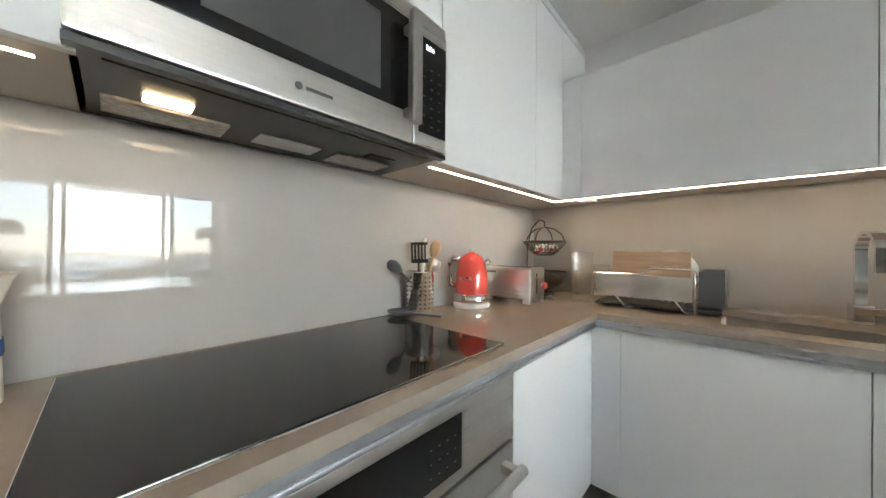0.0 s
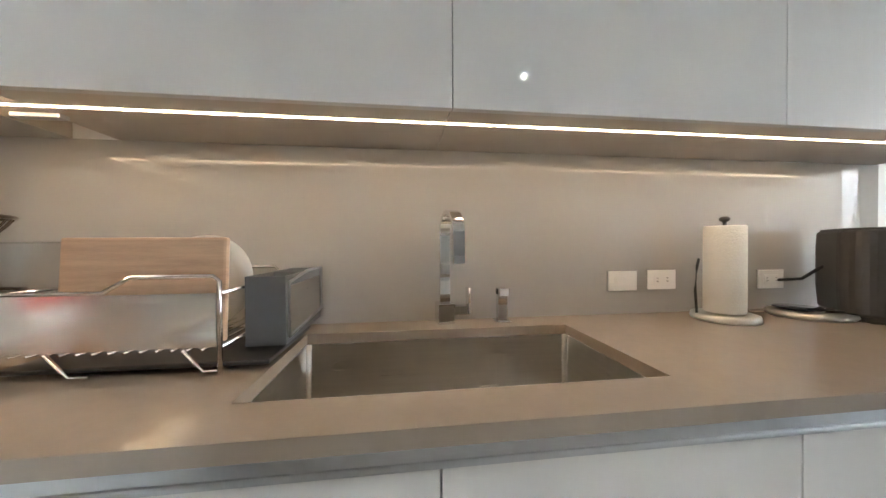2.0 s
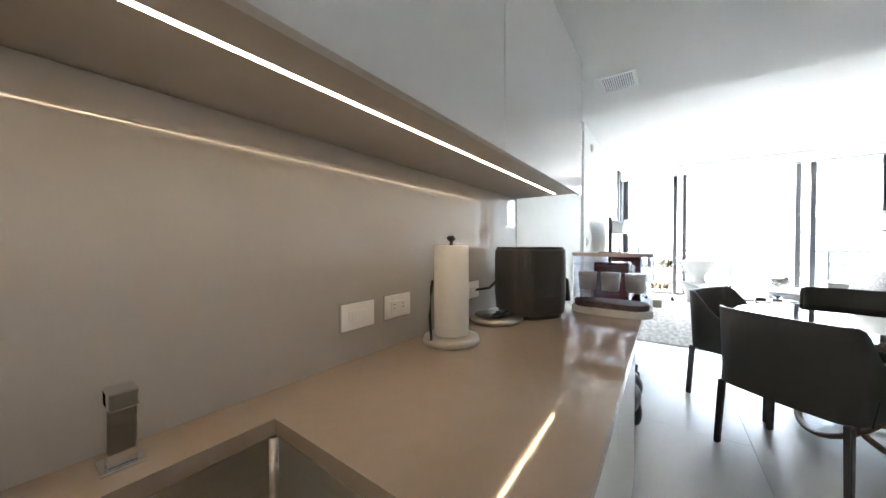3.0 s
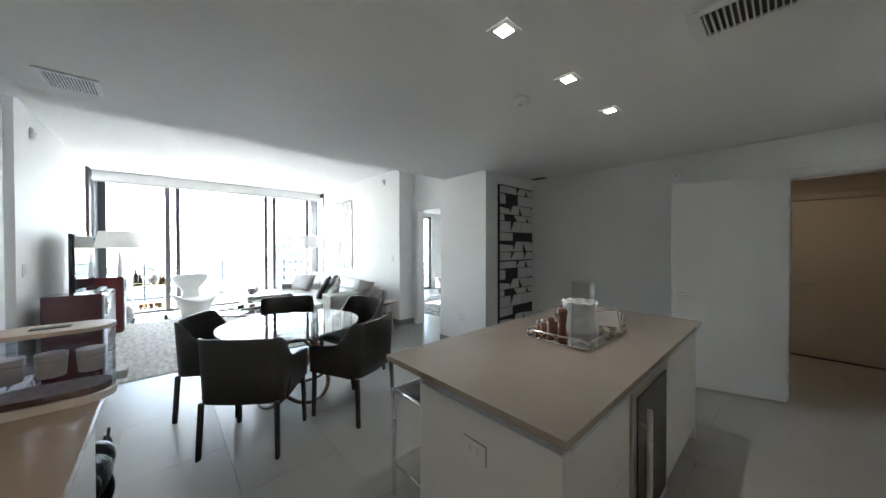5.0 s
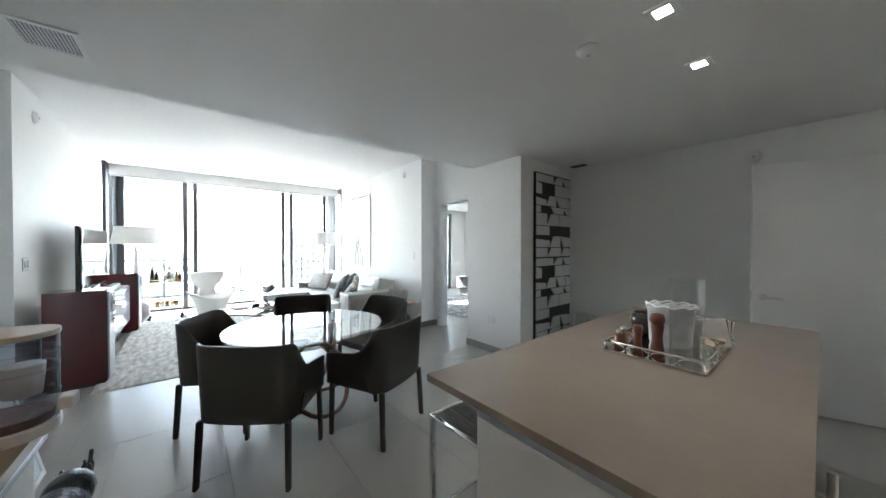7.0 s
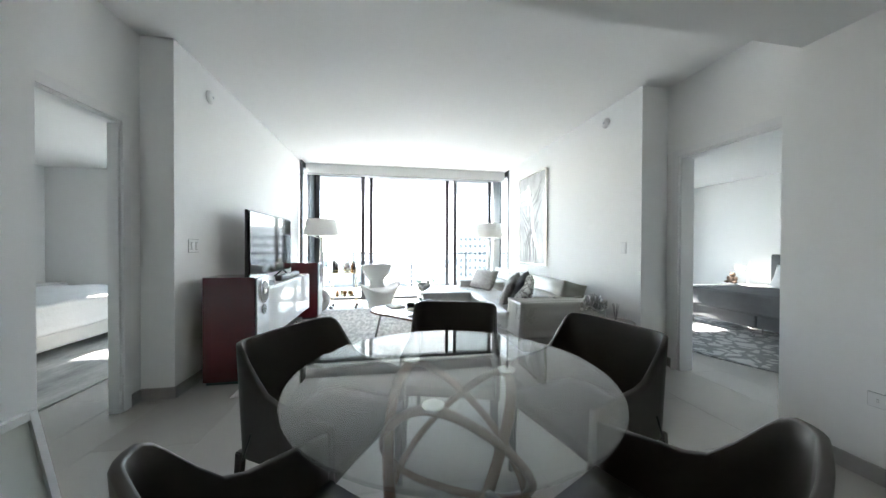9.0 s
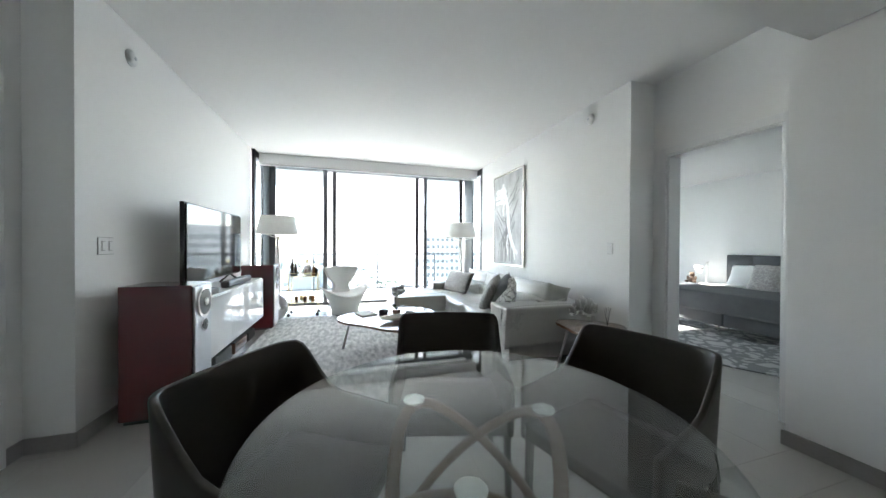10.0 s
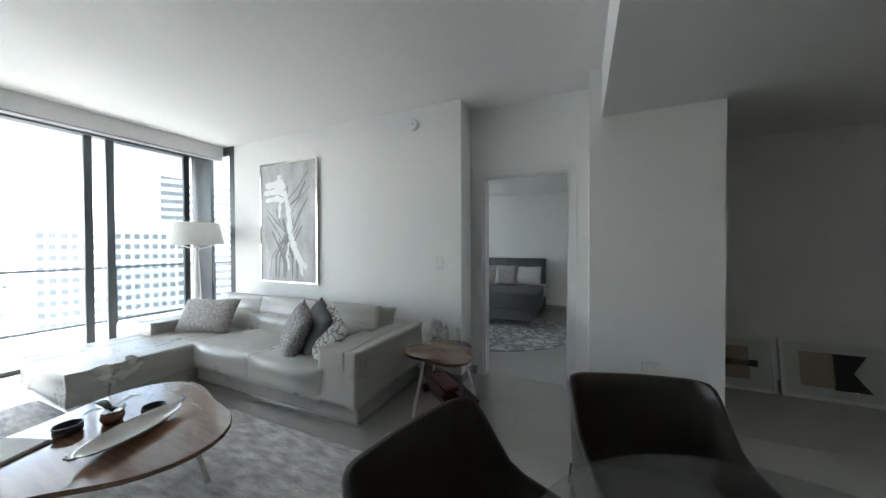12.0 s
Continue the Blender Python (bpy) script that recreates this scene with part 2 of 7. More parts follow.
def slab(bm, outline, z0, z1, bevel=0.0, seg=3):
    """Extrudes a plan outline between two heights."""
    lo = [bm.verts.new((x, y, z0)) for x, y in outline]
    hi = [bm.verts.new((x, y, z1)) for x, y in outline]
    n = len(outline)
    fs = [bm.faces.new(lo[::-1]), bm.faces.new(hi)]
    for i in range(n):
        fs.append(bm.faces.new((lo[i], lo[(i + 1) % n], hi[(i + 1) % n], hi[i])))
    if bevel:
        bmesh.ops.bevel(bm, geom=list(fs[0].edges) + list(fs[1].edges), offset=bevel, segments=seg, profile=0.6, affect="EDGES")


def cushion(bm, x0, x1, y0, y1, z0, z1, puff=0.02, bevel=0.04, n=6):
    """A padded block: rounded edges and a swollen top and front."""
    start = len(bm.verts)
    box(bm, x0, x1, y0, y1, z0, z1)
    bm.verts.ensure_lookup_table()
    mine = set(bm.verts[start:])
    edges = [e for e in bm.edges if e.verts[0] in mine and e.verts[1] in mine]
    bmesh.ops.subdivide_edges(bm, edges=edges, cuts=n, use_grid_fill=True)
    bm.verts.ensure_lookup_table()
    c = Vector(((x0 + x1) / 2, (y0 + y1) / 2, (z0 + z1) / 2))
    h = Vector(((x1 - x0) / 2, (y1 - y0) / 2, (z1 - z0) / 2))
    for v in bm.verts[start:]:
        q = Vector([(v.co[i] - c[i]) / h[i] for i in range(3)])
        out = Vector((0, 0, 0))
        for i in range(3):
            j, k = (i + 1) % 3, (i + 2) % 3
            if abs(q[i]) > 0.999:
                out[i] = math.copysign(1, q[i]) * puff * (1 - q[j] ** 4) * (1 - q[k] ** 4)
        # round the corners
        near = [max(0.0, abs(q[i]) * h[i] - (h[i] - bevel)) for i in range(3)]
        length = math.sqrt(sum(a * a for a in near))
        if length > bevel:
            for i in range(3):
                if near[i] > 0:
                    out[i] += math.copysign(near[i] * (bevel / length) - near[i], q[i])
        v.co += out
    for f in bm.faces:
        f.smooth = True


def mesh(name, bm, material, smooth=False):
    me = bpy.data.meshes.new(name)
    bmesh.ops.recalc_face_normals(bm, faces=bm.faces)
    if smooth:
        for f in bm.faces:
            f.smooth = True
    bm.to_mesh(me)
    bm.free()
    me.materials.append(material)
    return me


def part(name, bm, material, parent=None, label="", smooth=False):
    ob = new(name, mesh(name, bm, material, smooth))
    if parent:
        ob.parent = parent
    if label:
        ob["label"] = label
    return ob


def thing(name, label, category, group="", at=(0, 0, 0), turn=0.0, kind=""):
    ob = new(name)
    ob.empty_display_size = 0.1
    ob.matrix_basis = pose(*at, 0, 0, turn)
    return tagged(ob, label, category, group, kind)


def block(name, spec, material, parent=None, label="", bevel=0.0, seg=2):
    bm = bmesh.new()
    box(bm, *spec, bevel=bevel, seg=seg)
    return part(name, bm, material, parent, label)


def structure(name, specs, material, label, category="wall"):
    bm = bmesh.new()
    for s in specs:
        box(bm, *s)
    return tagged(part(name, bm, material), label, category, kind="structure")


# ---- structure ----
KZ, LZ = 2.54, 2.96            # kitchen and living-room ceiling heights
LW, SPLIT = -0.93, 4.07        # cooker wall, edge of the low ceiling
structure("wall_cooker", [(LW - 0.15, LW, -3.2, 2.4, 0, KZ + 0.1)], PAINT, "plain white painted kitchen wall behind the cooktop")
structure("wall_sink", [(LW, 4.15, 2.25, 2.4, 0, 3.1), (4.15 - 0.15, 4.15, 2.4, 2.86, 0, 3.1)], PAINT, "plain white painted kitchen wall behind the sink")
structure("wall_north_recess", [(4.15, 4.35, 2.71, 2.78, 0, 3.1), (5.22, 5.405, 2.71, 2.78, 0, 3.1), (4.35, 5.22, 2.71, 2.78, 2.19, 3.1)], PAINT, "white wall recess with a bedroom doorway")
structure("wall_north", [(5.405, 9.03, 2.465, 2.86, 0, 3.1)], PAINT, "white living room wall behind the television")
structure("wall_south", [(5.367, 9.03, -2.36, -1.9, 0, 3.1)], PAINT, "white living room wall behind the sofa")
structure("wall_south_recess", [(4.165, 4.34, -2.36, -2.21, 0, 3.1), (5.22, 5.367, -2.36, -2.21, 0, 3.1), (4.34, 5.22, -2.36, -2.21, 2.19, 3.1)], PAINT, "white wall recess with a bedroom doorway")
structure("wall_column", [(3.234, 4.165, -3.2, -1.87, 0, 3.1)], PAINT, "white boxed column between kitchen and bedroom door")
structure("wall_entry", [(0.46, 3.234, -3.2, -3.05, 0, KZ + 0.1), (LW, -0.39, -3.2, -3.05, 0, KZ + 0.1), (-0.39, 0.46, -3.2, -3.05, 2.16, KZ + 0.1)], PAINT, "white wall with the doorway to the entry hall")
LAMPS = [(1.38, 0.197), (1.38, -0.457), (1.378, -1.131)]
CH = 0.036                     # half width of the recessed lamp openings
cuts = [-3.05] + [v for x, y in LAMPS[::-1] for v in (y - CH, y + CH)] + [2.25]
structure("ceiling_kitchen", [(LW, SPLIT, -3.05, 2.25, KZ + 0.05, LZ + 0.1), (LW, 1.38 - CH, -3.05, 2.25, KZ, KZ + 0.05), (1.38 + CH, SPLIT, -3.05, 2.25, KZ, KZ + 0.05)]
          + [(1.38 - CH, 1.38 + CH, cuts[i], cuts[i + 1], KZ, KZ + 0.05) for i in range(0, len(cuts), 2)], CEIL, "white lowered plaster ceiling over the kitchen", "ceiling")
tagged(block("ceiling_living", (SPLIT, 10.1, -2.21, 2.71, LZ, LZ + 0.12), CEIL), "white plaster ceiling over the living room", "ceiling", kind="structure")
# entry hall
structure("wall_hall", [(-0.68, -0.56, -5.06, -3.2, 0, 2.5), (1.3, 1.42, -5.06, -3.2, 0, 2.5), (-0.68, 1.42, -5.18, -5.06, 0, 2.5)], HALLWARM, "entry hall walls with warm dim light put into their beige")
tagged(block("ceiling_hall", (-0.68, 1.42, -5.18, -3.2, 2.45, 2.55), HALLWARM), "entry hall ceiling with warm dim light put into its beige", "ceiling", kind="structure")
# bedrooms
structure("wall_bedroom_south", [(2.6, 2.75, -6.4, -3.2, 0, 2.8), (2.6, 9.0, -6.4, -6.25, 0, 2.8), (2.75, 4.08, -3.35, -3.2, 0, 2.8),
                                 (8.85, 9.0, -6.25, -5.62, 0, 2.8), (8.85, 9.0, -2.9, -2.36, 0, 2.8), (8.85, 9.0, -5.62, -2.9, 2.5, 2.8)], PAINT, "white bedroom walls with a tall window opening")
tagged(block("ceiling_bedroom_south", (2.75, 8.85, -6.25, -2.36, 2.62, 2.75), CEIL), "white bedroom ceiling", "ceiling", kind="structure")
# the opening in the north room's end wall is added to let daylight in
structure("wall_bedroom_north", [(2.9, 3.05, 2.86, 6.6, 0, 2.8), (2.9, 9.15, 6.6, 6.75, 0, 2.8), (3.05, 4.0, 2.71, 2.86, 0, 2.8), (9.0, 9.15, 2.86, 3.2, 0, 2.8), (9.0, 9.15, 5.2, 6.6, 0, 2.8), (9.0, 9.15, 3.2, 5.2, 2.5, 2.8)], PAINT, "white bedroom walls with a tall window opening")
tagged(block("ceiling_bedroom_north", (3.05, 9.0, 2.78, 6.6, 2.62, 2.75), CEIL), "white bedroom ceiling", "ceiling", kind="structure")


def casing(name, x0, x1, y, depth, z, face, label):
    """A white door casing round an opening in a wall along x; face is the side (+1 or -1) the trim stands on."""
    bm = bmesh.new()
    w, p = 0.07, 0.018
    ya, yb = sorted((y, y + face * p))
    box(bm, x0 - w, x0, ya, yb, 0, z + w, 0.004)
    box(bm, x1, x1 + w, ya, yb, 0, z + w, 0.004)
    box(bm, x0, x1, ya, yb, z, z + w, 0.004)
    yc, yd = sorted((y, y - face * depth))
    box(bm, x0, x0 + 0.02, yc, yd, 0, z)
    box(bm, x1 - 0.02, x1, yc, yd, 0, z)
    box(bm, x0 + 0.02, x1 - 0.02, yc, yd, z - 0.02, z)
    return tagged(part(name, bm, TRIM), label, "door frame", kind="structure")


casing("door_frame_entry", -0.39, 0.46, -3.05, 0.15, 2.16, 1, "white painted door casing round the entry hall doorway")
casing("door_frame_bedroom_south", 4.34, 5.22, -2.21, 0.15, 2.19, 1, "white painted door casing round the bedroom doorway")
casing("door_frame_bedroom_north", 4.35, 5.22, 2.71, 0.07, 2.19, -1, "white painted door casing round the bedroom doorway")


def lever(parent, x, y, z, away, face):
    """A brushed lever handle on a door leaf."""
    bm = bmesh.new()
    cyl(bm, 0, 0, 0, 0.008, 0.026, m=pose(x, y, z, 90 * face, 0, 0))
    tube(bm, [(x, y, z), (x, y - face * 0.05, z), (x + away * 0.015, y - face * 0.056, z), (x + away * 0.12, y - face * 0.056, z)], 0.01)
    part("door_handle", bm, STEEL, parent, "brushed steel lever handle")


door = thing("door_1", "white flush door standing open near the wall", "door", at=(0.465, -2.985, 0), turn=19, kind="structure")
block("leaf", (0.0, 0.89, 0.0, 0.04, 0.012, 2.155), TRIM, door, bevel=0.003)
lever(door, 0.82, 0.04, 0.98, -1, -1)
for z in (0.25, 1.1, 1.9):
    bm = bmesh.new()
    cyl(bm, -0.006, 0.02, z - 0.045, z + 0.045, 0.007, seg=12)
    part("hinge", bm, STEEL, door)
block("strike_plate", (0.8905, 0.892, 0.008, 0.032, 0.93, 1.03), STEEL, door)
door = thing("door_2", "flush entry door, closed, with warm dim hall light in its beige", "door", kind="structure")
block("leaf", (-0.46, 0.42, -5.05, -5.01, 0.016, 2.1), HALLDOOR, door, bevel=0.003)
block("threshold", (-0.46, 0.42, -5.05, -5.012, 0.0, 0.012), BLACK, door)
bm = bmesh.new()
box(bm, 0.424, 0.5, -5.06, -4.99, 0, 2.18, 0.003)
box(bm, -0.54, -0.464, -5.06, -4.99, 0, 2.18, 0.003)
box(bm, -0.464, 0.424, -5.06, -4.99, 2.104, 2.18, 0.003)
part("frame", bm, HALLWARM, door)
lever(door, 0.34, -5.01, 1.0, -1, -1)
# added lamp, out of view, that brightens the dark hall with warm light
hall = thing("downlight", "unseen square downlight added to brighten the hall warmly", "ceiling light", "hall downlights")
block("lamp", (0.3, 0.37, -4.1, -4.03, 2.447, 2.45), DOWN, hall, "glowing lamp")
lamp = new("hall_fill_beam", bpy.data.lights.new("hall_fill_beam", "AREA"))
lamp.data.shape, lamp.data.size, lamp.data.energy, lamp.data.color = "SQUARE", 0.07, 0.14, (1.0, 0.8, 0.58)
lamp.location = (0.335, -4.065, 2.44)

bm = bmesh.new()
for s in [(5.405, 9.03, 2.45, 2.465), (5.39, 5.405, 2.45, 2.71), (5.367, 9.03, -1.9, -1.885), (5.352, 5.367, -2.21, -1.885), (3.22, 4.18, -1.87, -1.855),
          (3.219, 3.234, -3.05, -1.87), (4.165, 4.18, -2.21, -1.87), (5.295, 5.352, -2.21, -2.195), (4.18, 4.265, -2.21, -2.195), (1.37, 3.219, -3.05, -3.035),
          (5.295, 5.39, 2.695, 2.71), (4.165, 4.275, 2.695, 2.71), (2.3, 4.15, 2.235, 2.25), (4.15, 4.165, 2.235, 2.71), (LW, -0.46, -3.05, -3.035)]:
    box(bm, *s, 0, 0.095, 0.002, 1)
tagged(part("baseboard", bm, SKIRT), "grey stone skirting along the white walls", "baseboard", kind="structure")
bm = bmesh.new()
for s in [(2.75, 8.85, -6.25, -6.235), (2.75, 2.765, -6.25, -3.35), (-0.56, -0.545, -5.06, -3.2)]:
    box(bm, *s, 0, 0.095, 0.002, 1)
tagged(part("baseboard_rooms", bm, SKIRT), "grey stone skirting in bedroom and hall", "baseboard", kind="structure")

floor = tagged(block("floor", (-1.1, 10.3, -6.5, 6.8, -0.2, -0.004), GROUT), "polished grey stone tile floor with thin joints", "floor", kind="structure")


# ---- window wall, balcony and city ----
win = thing("window_1", "floor-to-ceiling sliding balcony windows in dark metal frames", "window", kind="structure")
WX = 10.1
for y0, y1, dx in [(2.3, 2.39, 0), (1.28, 1.37, 0), (1.1, 1.185, 0.06), (-0.76, -0.68, 0.06), (-0.95, -0.87, 0), (-1.85, -1.77, 0), (-1.98, -1.9, 0.0), (2.39, 2.46, 0)]:
    block("stile", (WX + dx, WX + dx + 0.05, y0, y1, 0.05, LZ), FRAME, win, bevel=0.004)
block("sill", (WX - 0.02, WX + 0.14, -1.98, 2.46, 0, 0.05), FRAME, win, bevel=0.004)
block("head", (WX - 0.02, WX + 0.14, -1.98, 2.46, LZ - 0.06, LZ), FRAME, win, bevel=0.004)
for y0, y1, dx in [(1.37, 2.3, 0.02), (-0.68, 1.1, 0.08), (-1.77, -0.95, 0.02)]:
    p = block("pane", (WX + dx, WX + dx + 0.012, y0, y1, 0.05, LZ - 0.06), CLEARPANE if dx > 0.05 else TINTPANE, win)
    p.visible_shadow = False
handle = bmesh.new()
tube(handle, [(WX - 0.01, 1.14, 0.95), (WX - 0.03, 1.14, 0.97), (WX - 0.03, 1.14, 1.2), (WX - 0.01, 1.14, 1.22)], 0.008)
part("door_handle", handle, FRAME, win)
for name, y0, y1 in (("window_2", 2.41, 2.46), ("window_3", -1.95, -1.9)):
    w = thing(name, "narrow side window in a dark metal frame beside the balcony doors", "window", kind="structure")
    block("stile", (9.03, 9.15, y0, y1, 0, LZ), FRAME, w, bevel=0.004)
    block("corner_post", (9.62, WX - 0.001, y0, y1, 0, LZ), FRAME, w, bevel=0.004)
    block("head", (9.15, 9.62, y0, y1, LZ - 0.12, LZ), FRAME, w, bevel=0.004)
    block("sill", (9.15, 9.62, y0, y1, 0, 0.08), FRAME, w, bevel=0.004)
    p = block("pane", (9.15, 9.62, y0 + 0.02, y0 + 0.03, 0.08, LZ - 0.12), CLEARPANE, w)
    p.visible_shadow = False
w4 = thing("window_4", "tall bedroom window in a dark metal frame", "window", kind="structure")
for y0, y1 in ((-5.618, -5.55), (-4.25, -4.18), (-2.97, -2.902)):
    block("stile", (8.9, 8.96, y0, y1, 0.06, 2.44), FRAME, w4, bevel=0.004)
block("sill", (8.88, 8.98, -5.618, -2.902, 0, 0.058), FRAME, w4, bevel=0.004)
block("head", (8.88, 8.98, -5.618, -2.902, 2.442, 2.498), FRAME, w4, bevel=0.004)
for y0, y1 in ((-5.55, -4.25), (-4.18, -2.97)):
    block("pane", (8.925, 8.937, y0, y1, 0.06, 2.44), TINTPANE, w4).visible_shadow = False
# added window, not known to exist, that lights the north bedroom
w5 = thing("window_5", "tall bedroom window in a dark metal frame", "window", kind="structure")
for y0, y1 in ((3.202, 3.27), (5.13, 5.198)):
    block("stile", (9.05, 9.11, y0, y1, 0.06, 2.44), FRAME, w5, bevel=0.004)
block("sill", (9.03, 9.13, 3.202, 5.198, 0, 0.058), FRAME, w5, bevel=0.004)
block("head", (9.03, 9.13, 3.202, 5.198, 2.442, 2.498), FRAME, w5, bevel=0.004)
block("pane", (9.075, 9.087, 3.27, 5.13, 0.06, 2.44), TINTPANE, w5).visible_shadow = False
val = thing("shade_valance", "white roller shade box under the ceiling at the window wall", "roller blind", kind="structure")
block("box", (9.26, 9.38, -1.88, 2.4, 2.765, LZ), TRIM, val, bevel=0.004)
block("roll", (9.4, 9.46, -1.8, 2.33, 2.84, 2.9), PAPER, val, bevel=0.02, seg=3)
block("track", (9.262, 9.378, -1.87, 2.39, 2.752, 2.764), GAPGREY, val)
WHITESLAB = mat("white_painted_slab", (0.74, 0.75, 0.76), 0.8, noise_scale=0.6, vary=0.05)
PALETILE = mat("pale_balcony_tile", (0.66, 0.65, 0.63), 0.5, noise_scale=1.5, vary=0.05)
tagged(block("balcony_floor", (10.3, 12.7, -4.5, 5, -0.25, -0.05), PALETILE), "pale tiled balcony floor", "balcony", kind="structure")
tagged(block("balcony_soffit", (10.26, 12.6, -8, 9, 2.98, 3.25), WHITESLAB), "pale concrete slab above the balcony", "balcony", kind="structure")
rail = thing("balcony_railing", "dark metal balcony railing with clear glass panels", "railing")
block("handrail", (12.5, 12.56, -4.4, 4.9, 1.02, 1.055), FRAME, rail, bevel=0.006)
block("bottom_rail", (12.51, 12.55, -4.4, 4.9, 0.0, 0.04), FRAME, rail)
for y in (-3.6, -1.8, 0.0, 1.8, 3.6):
    block("post", (12.51, 12.55, y - 0.02, y + 0.02, -0.05, 1.02), FRAME, rail, bevel=0.003)
for y in (-3.58, -1.78, 0.02, 1.82):
    p = block("panel", (12.525, 12.535, y, y + 1.76, 0.04, 1.0), PANE, rail)
    p.visible_shadow = False

CITY = mat("city_ground_haze", (0.45, 0.46, 0.45), 0.9, noise_scale=0.01, vary=0.3)
WHITEWALL = mat("white_render_facade", (0.72, 0.72, 0.70), 0.8, noise_scale=0.3, vary=0.05)
BLUEGLASS = mat("tinted_facade_glass", (0.24, 0.245, 0.25), 0.6, noise_scale=0.4, vary=0.25, spec=0.2)
tagged(block("ground", (-400, 4000, -3000, 3000, -70, -69), CITY), "hazy city ground far below", "ground", kind="structure")


def tower(cx, cy, turn, w, d, top, rows, cols, floor_h, label, band=False):
    b = thing("apartment_building", label, "building", at=(cx, cy, -69), turn=turn)
    h = top + 69
    block("wall", (-d / 2, d / 2, -w / 2, w / 2, 0, h), WHITEWALL, b)
    block("roof", (-d / 2 - 0.3, d / 2 + 0.3, -w / 2 - 0.3, w / 2 + 0.3, h, h + 1.0), WHITEWALL, b)
    step = w / cols
    me = None
    for r in range(rows):
        for c in range(cols):
            if me is None:
                bm = bmesh.new()
                box(bm, -0.12, 0.1, -step * (0.5 if band else 0.32), step * (0.5 if band else 0.32), 0, floor_h * 0.5)
                me = mesh("window", bm, BLUEGLASS)
            ob = new("window", me)
            ob.parent = b
            ob.location = (-d / 2, -w / 2 + step * (c + 0.5), h - 4.0 - r * floor_h)
    return b


tower(144, -50, -20, 33, 27, 7.6, 20, 16, 3.1, "white mid-rise building with a grid of windows below a plain parapet")
tower(214, -111, -28, 34, 34, 84, 34, 1, 4.3, "tall pale tower with dark window bands", band=True)
bm = bmesh.new()
rng = random.Random(4)
for i in range(420):
    r, a = rng.uniform(160, 1500), rng.uniform(-0.75, 0.7)
    x, y = 10 + r * math.cos(a), r * math.sin(a)
    s, h = rng.uniform(6, 22), rng.uniform(4, 16) + (rng.random() > 0.93) * rng.uniform(15, 35)
    box(bm, x - s, x + s, y - s * rng.uniform(0.5, 1.2), y + s, -69, -69 + h)
tagged(part("city_blocks", bm, CONCRETE), "low pale city blocks spreading to the horizon", "city", kind="stuff")
bm = bmesh.new()
for i in range(900):
    r, a = rng.uniform(150, 1300), rng.uniform(-0.75, 0.7)
    x, y, s = 10 + r * math.cos(a), r * math.sin(a), rng.uniform(2.5, 6)
    ring = [bm.verts.new((x + s * rng.uniform(0.7, 1.2) * math.cos(k), y + s * math.sin(k), -66 + rng.uniform(0, 3))) for k in (0, 1.05, 2.1, 3.14, 4.2, 5.24)]
    tip = bm.verts.new((x, y, -62 + rng.uniform(0, 3)))
    for k in range(6):
        bm.faces.new((ring[k], ring[(k + 1) % 6], tip))
FOLIAGE = mat("foliage", (0.10, 0.12, 0.09), 0.9, noise_scale=0.2, vary=0.3)
tagged(part("far_trees", bm, FOLIAGE), "distant green treetops among the blocks", "trees", kind="stuff")


# ---- kitchen cabinets ----
CT, CB = 0.915, 0.885          # worktop top and underside
FY, FX = 1.605, -0.285         # worktop front edges (sink run, cooker run)


def base_unit(name_label, spec, doors, axis, material=MATTE_WHITE, top=0.85):
    """A base cabinet: carcass, doors with a gap between them, toe kick. axis 'y' faces -y, 'x' faces +x."""
    x0, x1, y0, y1 = spec
    u = thing("base_cabinet", name_label, "cabinet", "kitchen base cabinets")
    if axis == "y":
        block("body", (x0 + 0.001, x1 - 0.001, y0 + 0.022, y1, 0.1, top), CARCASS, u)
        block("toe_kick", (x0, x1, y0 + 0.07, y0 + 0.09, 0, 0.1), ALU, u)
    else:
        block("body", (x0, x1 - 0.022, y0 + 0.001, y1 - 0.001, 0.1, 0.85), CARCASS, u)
        block("toe_kick", (x1 - 0.09, x1 - 0.07, y0, y1, 0, 0.1), ALU, u)
    for a, b, lo, hi in doors:
        if axis == "y":
            block("door", (a + 0.0015, b - 0.0015, y0, y0 + 0.02, lo, hi), material, u, bevel=0.0015)
        else:
            block("door", (x1 - 0.02, x1, a + 0.0015, b - 0.0015, lo, hi), material, u, bevel=0.0015)
    return u


BF, BX = FY + 0.035, FX - 0.035
for a, b in ((-0.2, 0.47), (0.47, 1.13), (1.13, 1.72), (1.72, 2.4)):
    base_unit("white handleless base cabinet under the sink worktop", (a, b, BF, 2.25), [(a, b, 0.105, 0.845)], "y", top=0.66 if a < 1 else 0.85)
block("filler", (BX, -0.2, BF, BF + 0.02, 0.1, 0.845), MATTE_WHITE, base_unit("white corner base cabinet with a narrow filler", (LW, BX, BF + 0.02, 2.25), [], "x"))
base_unit("white handleless base cabinet beside the oven", (LW, BX, 0.9, BF), [(0.9, BF, 0.105, 0.845)], "x")
base_unit("white handleless base cabinet beside the oven", (LW, BX, -0.6, 0.13), [(-0.6, 0.13, 0.105, 0.845)], "x")
base_unit("white handleless base cabinet beside the fridge", (LW, BX, -0.95, -0.6), [(-0.95, -0.6, 0.105, 0.845)], "x")

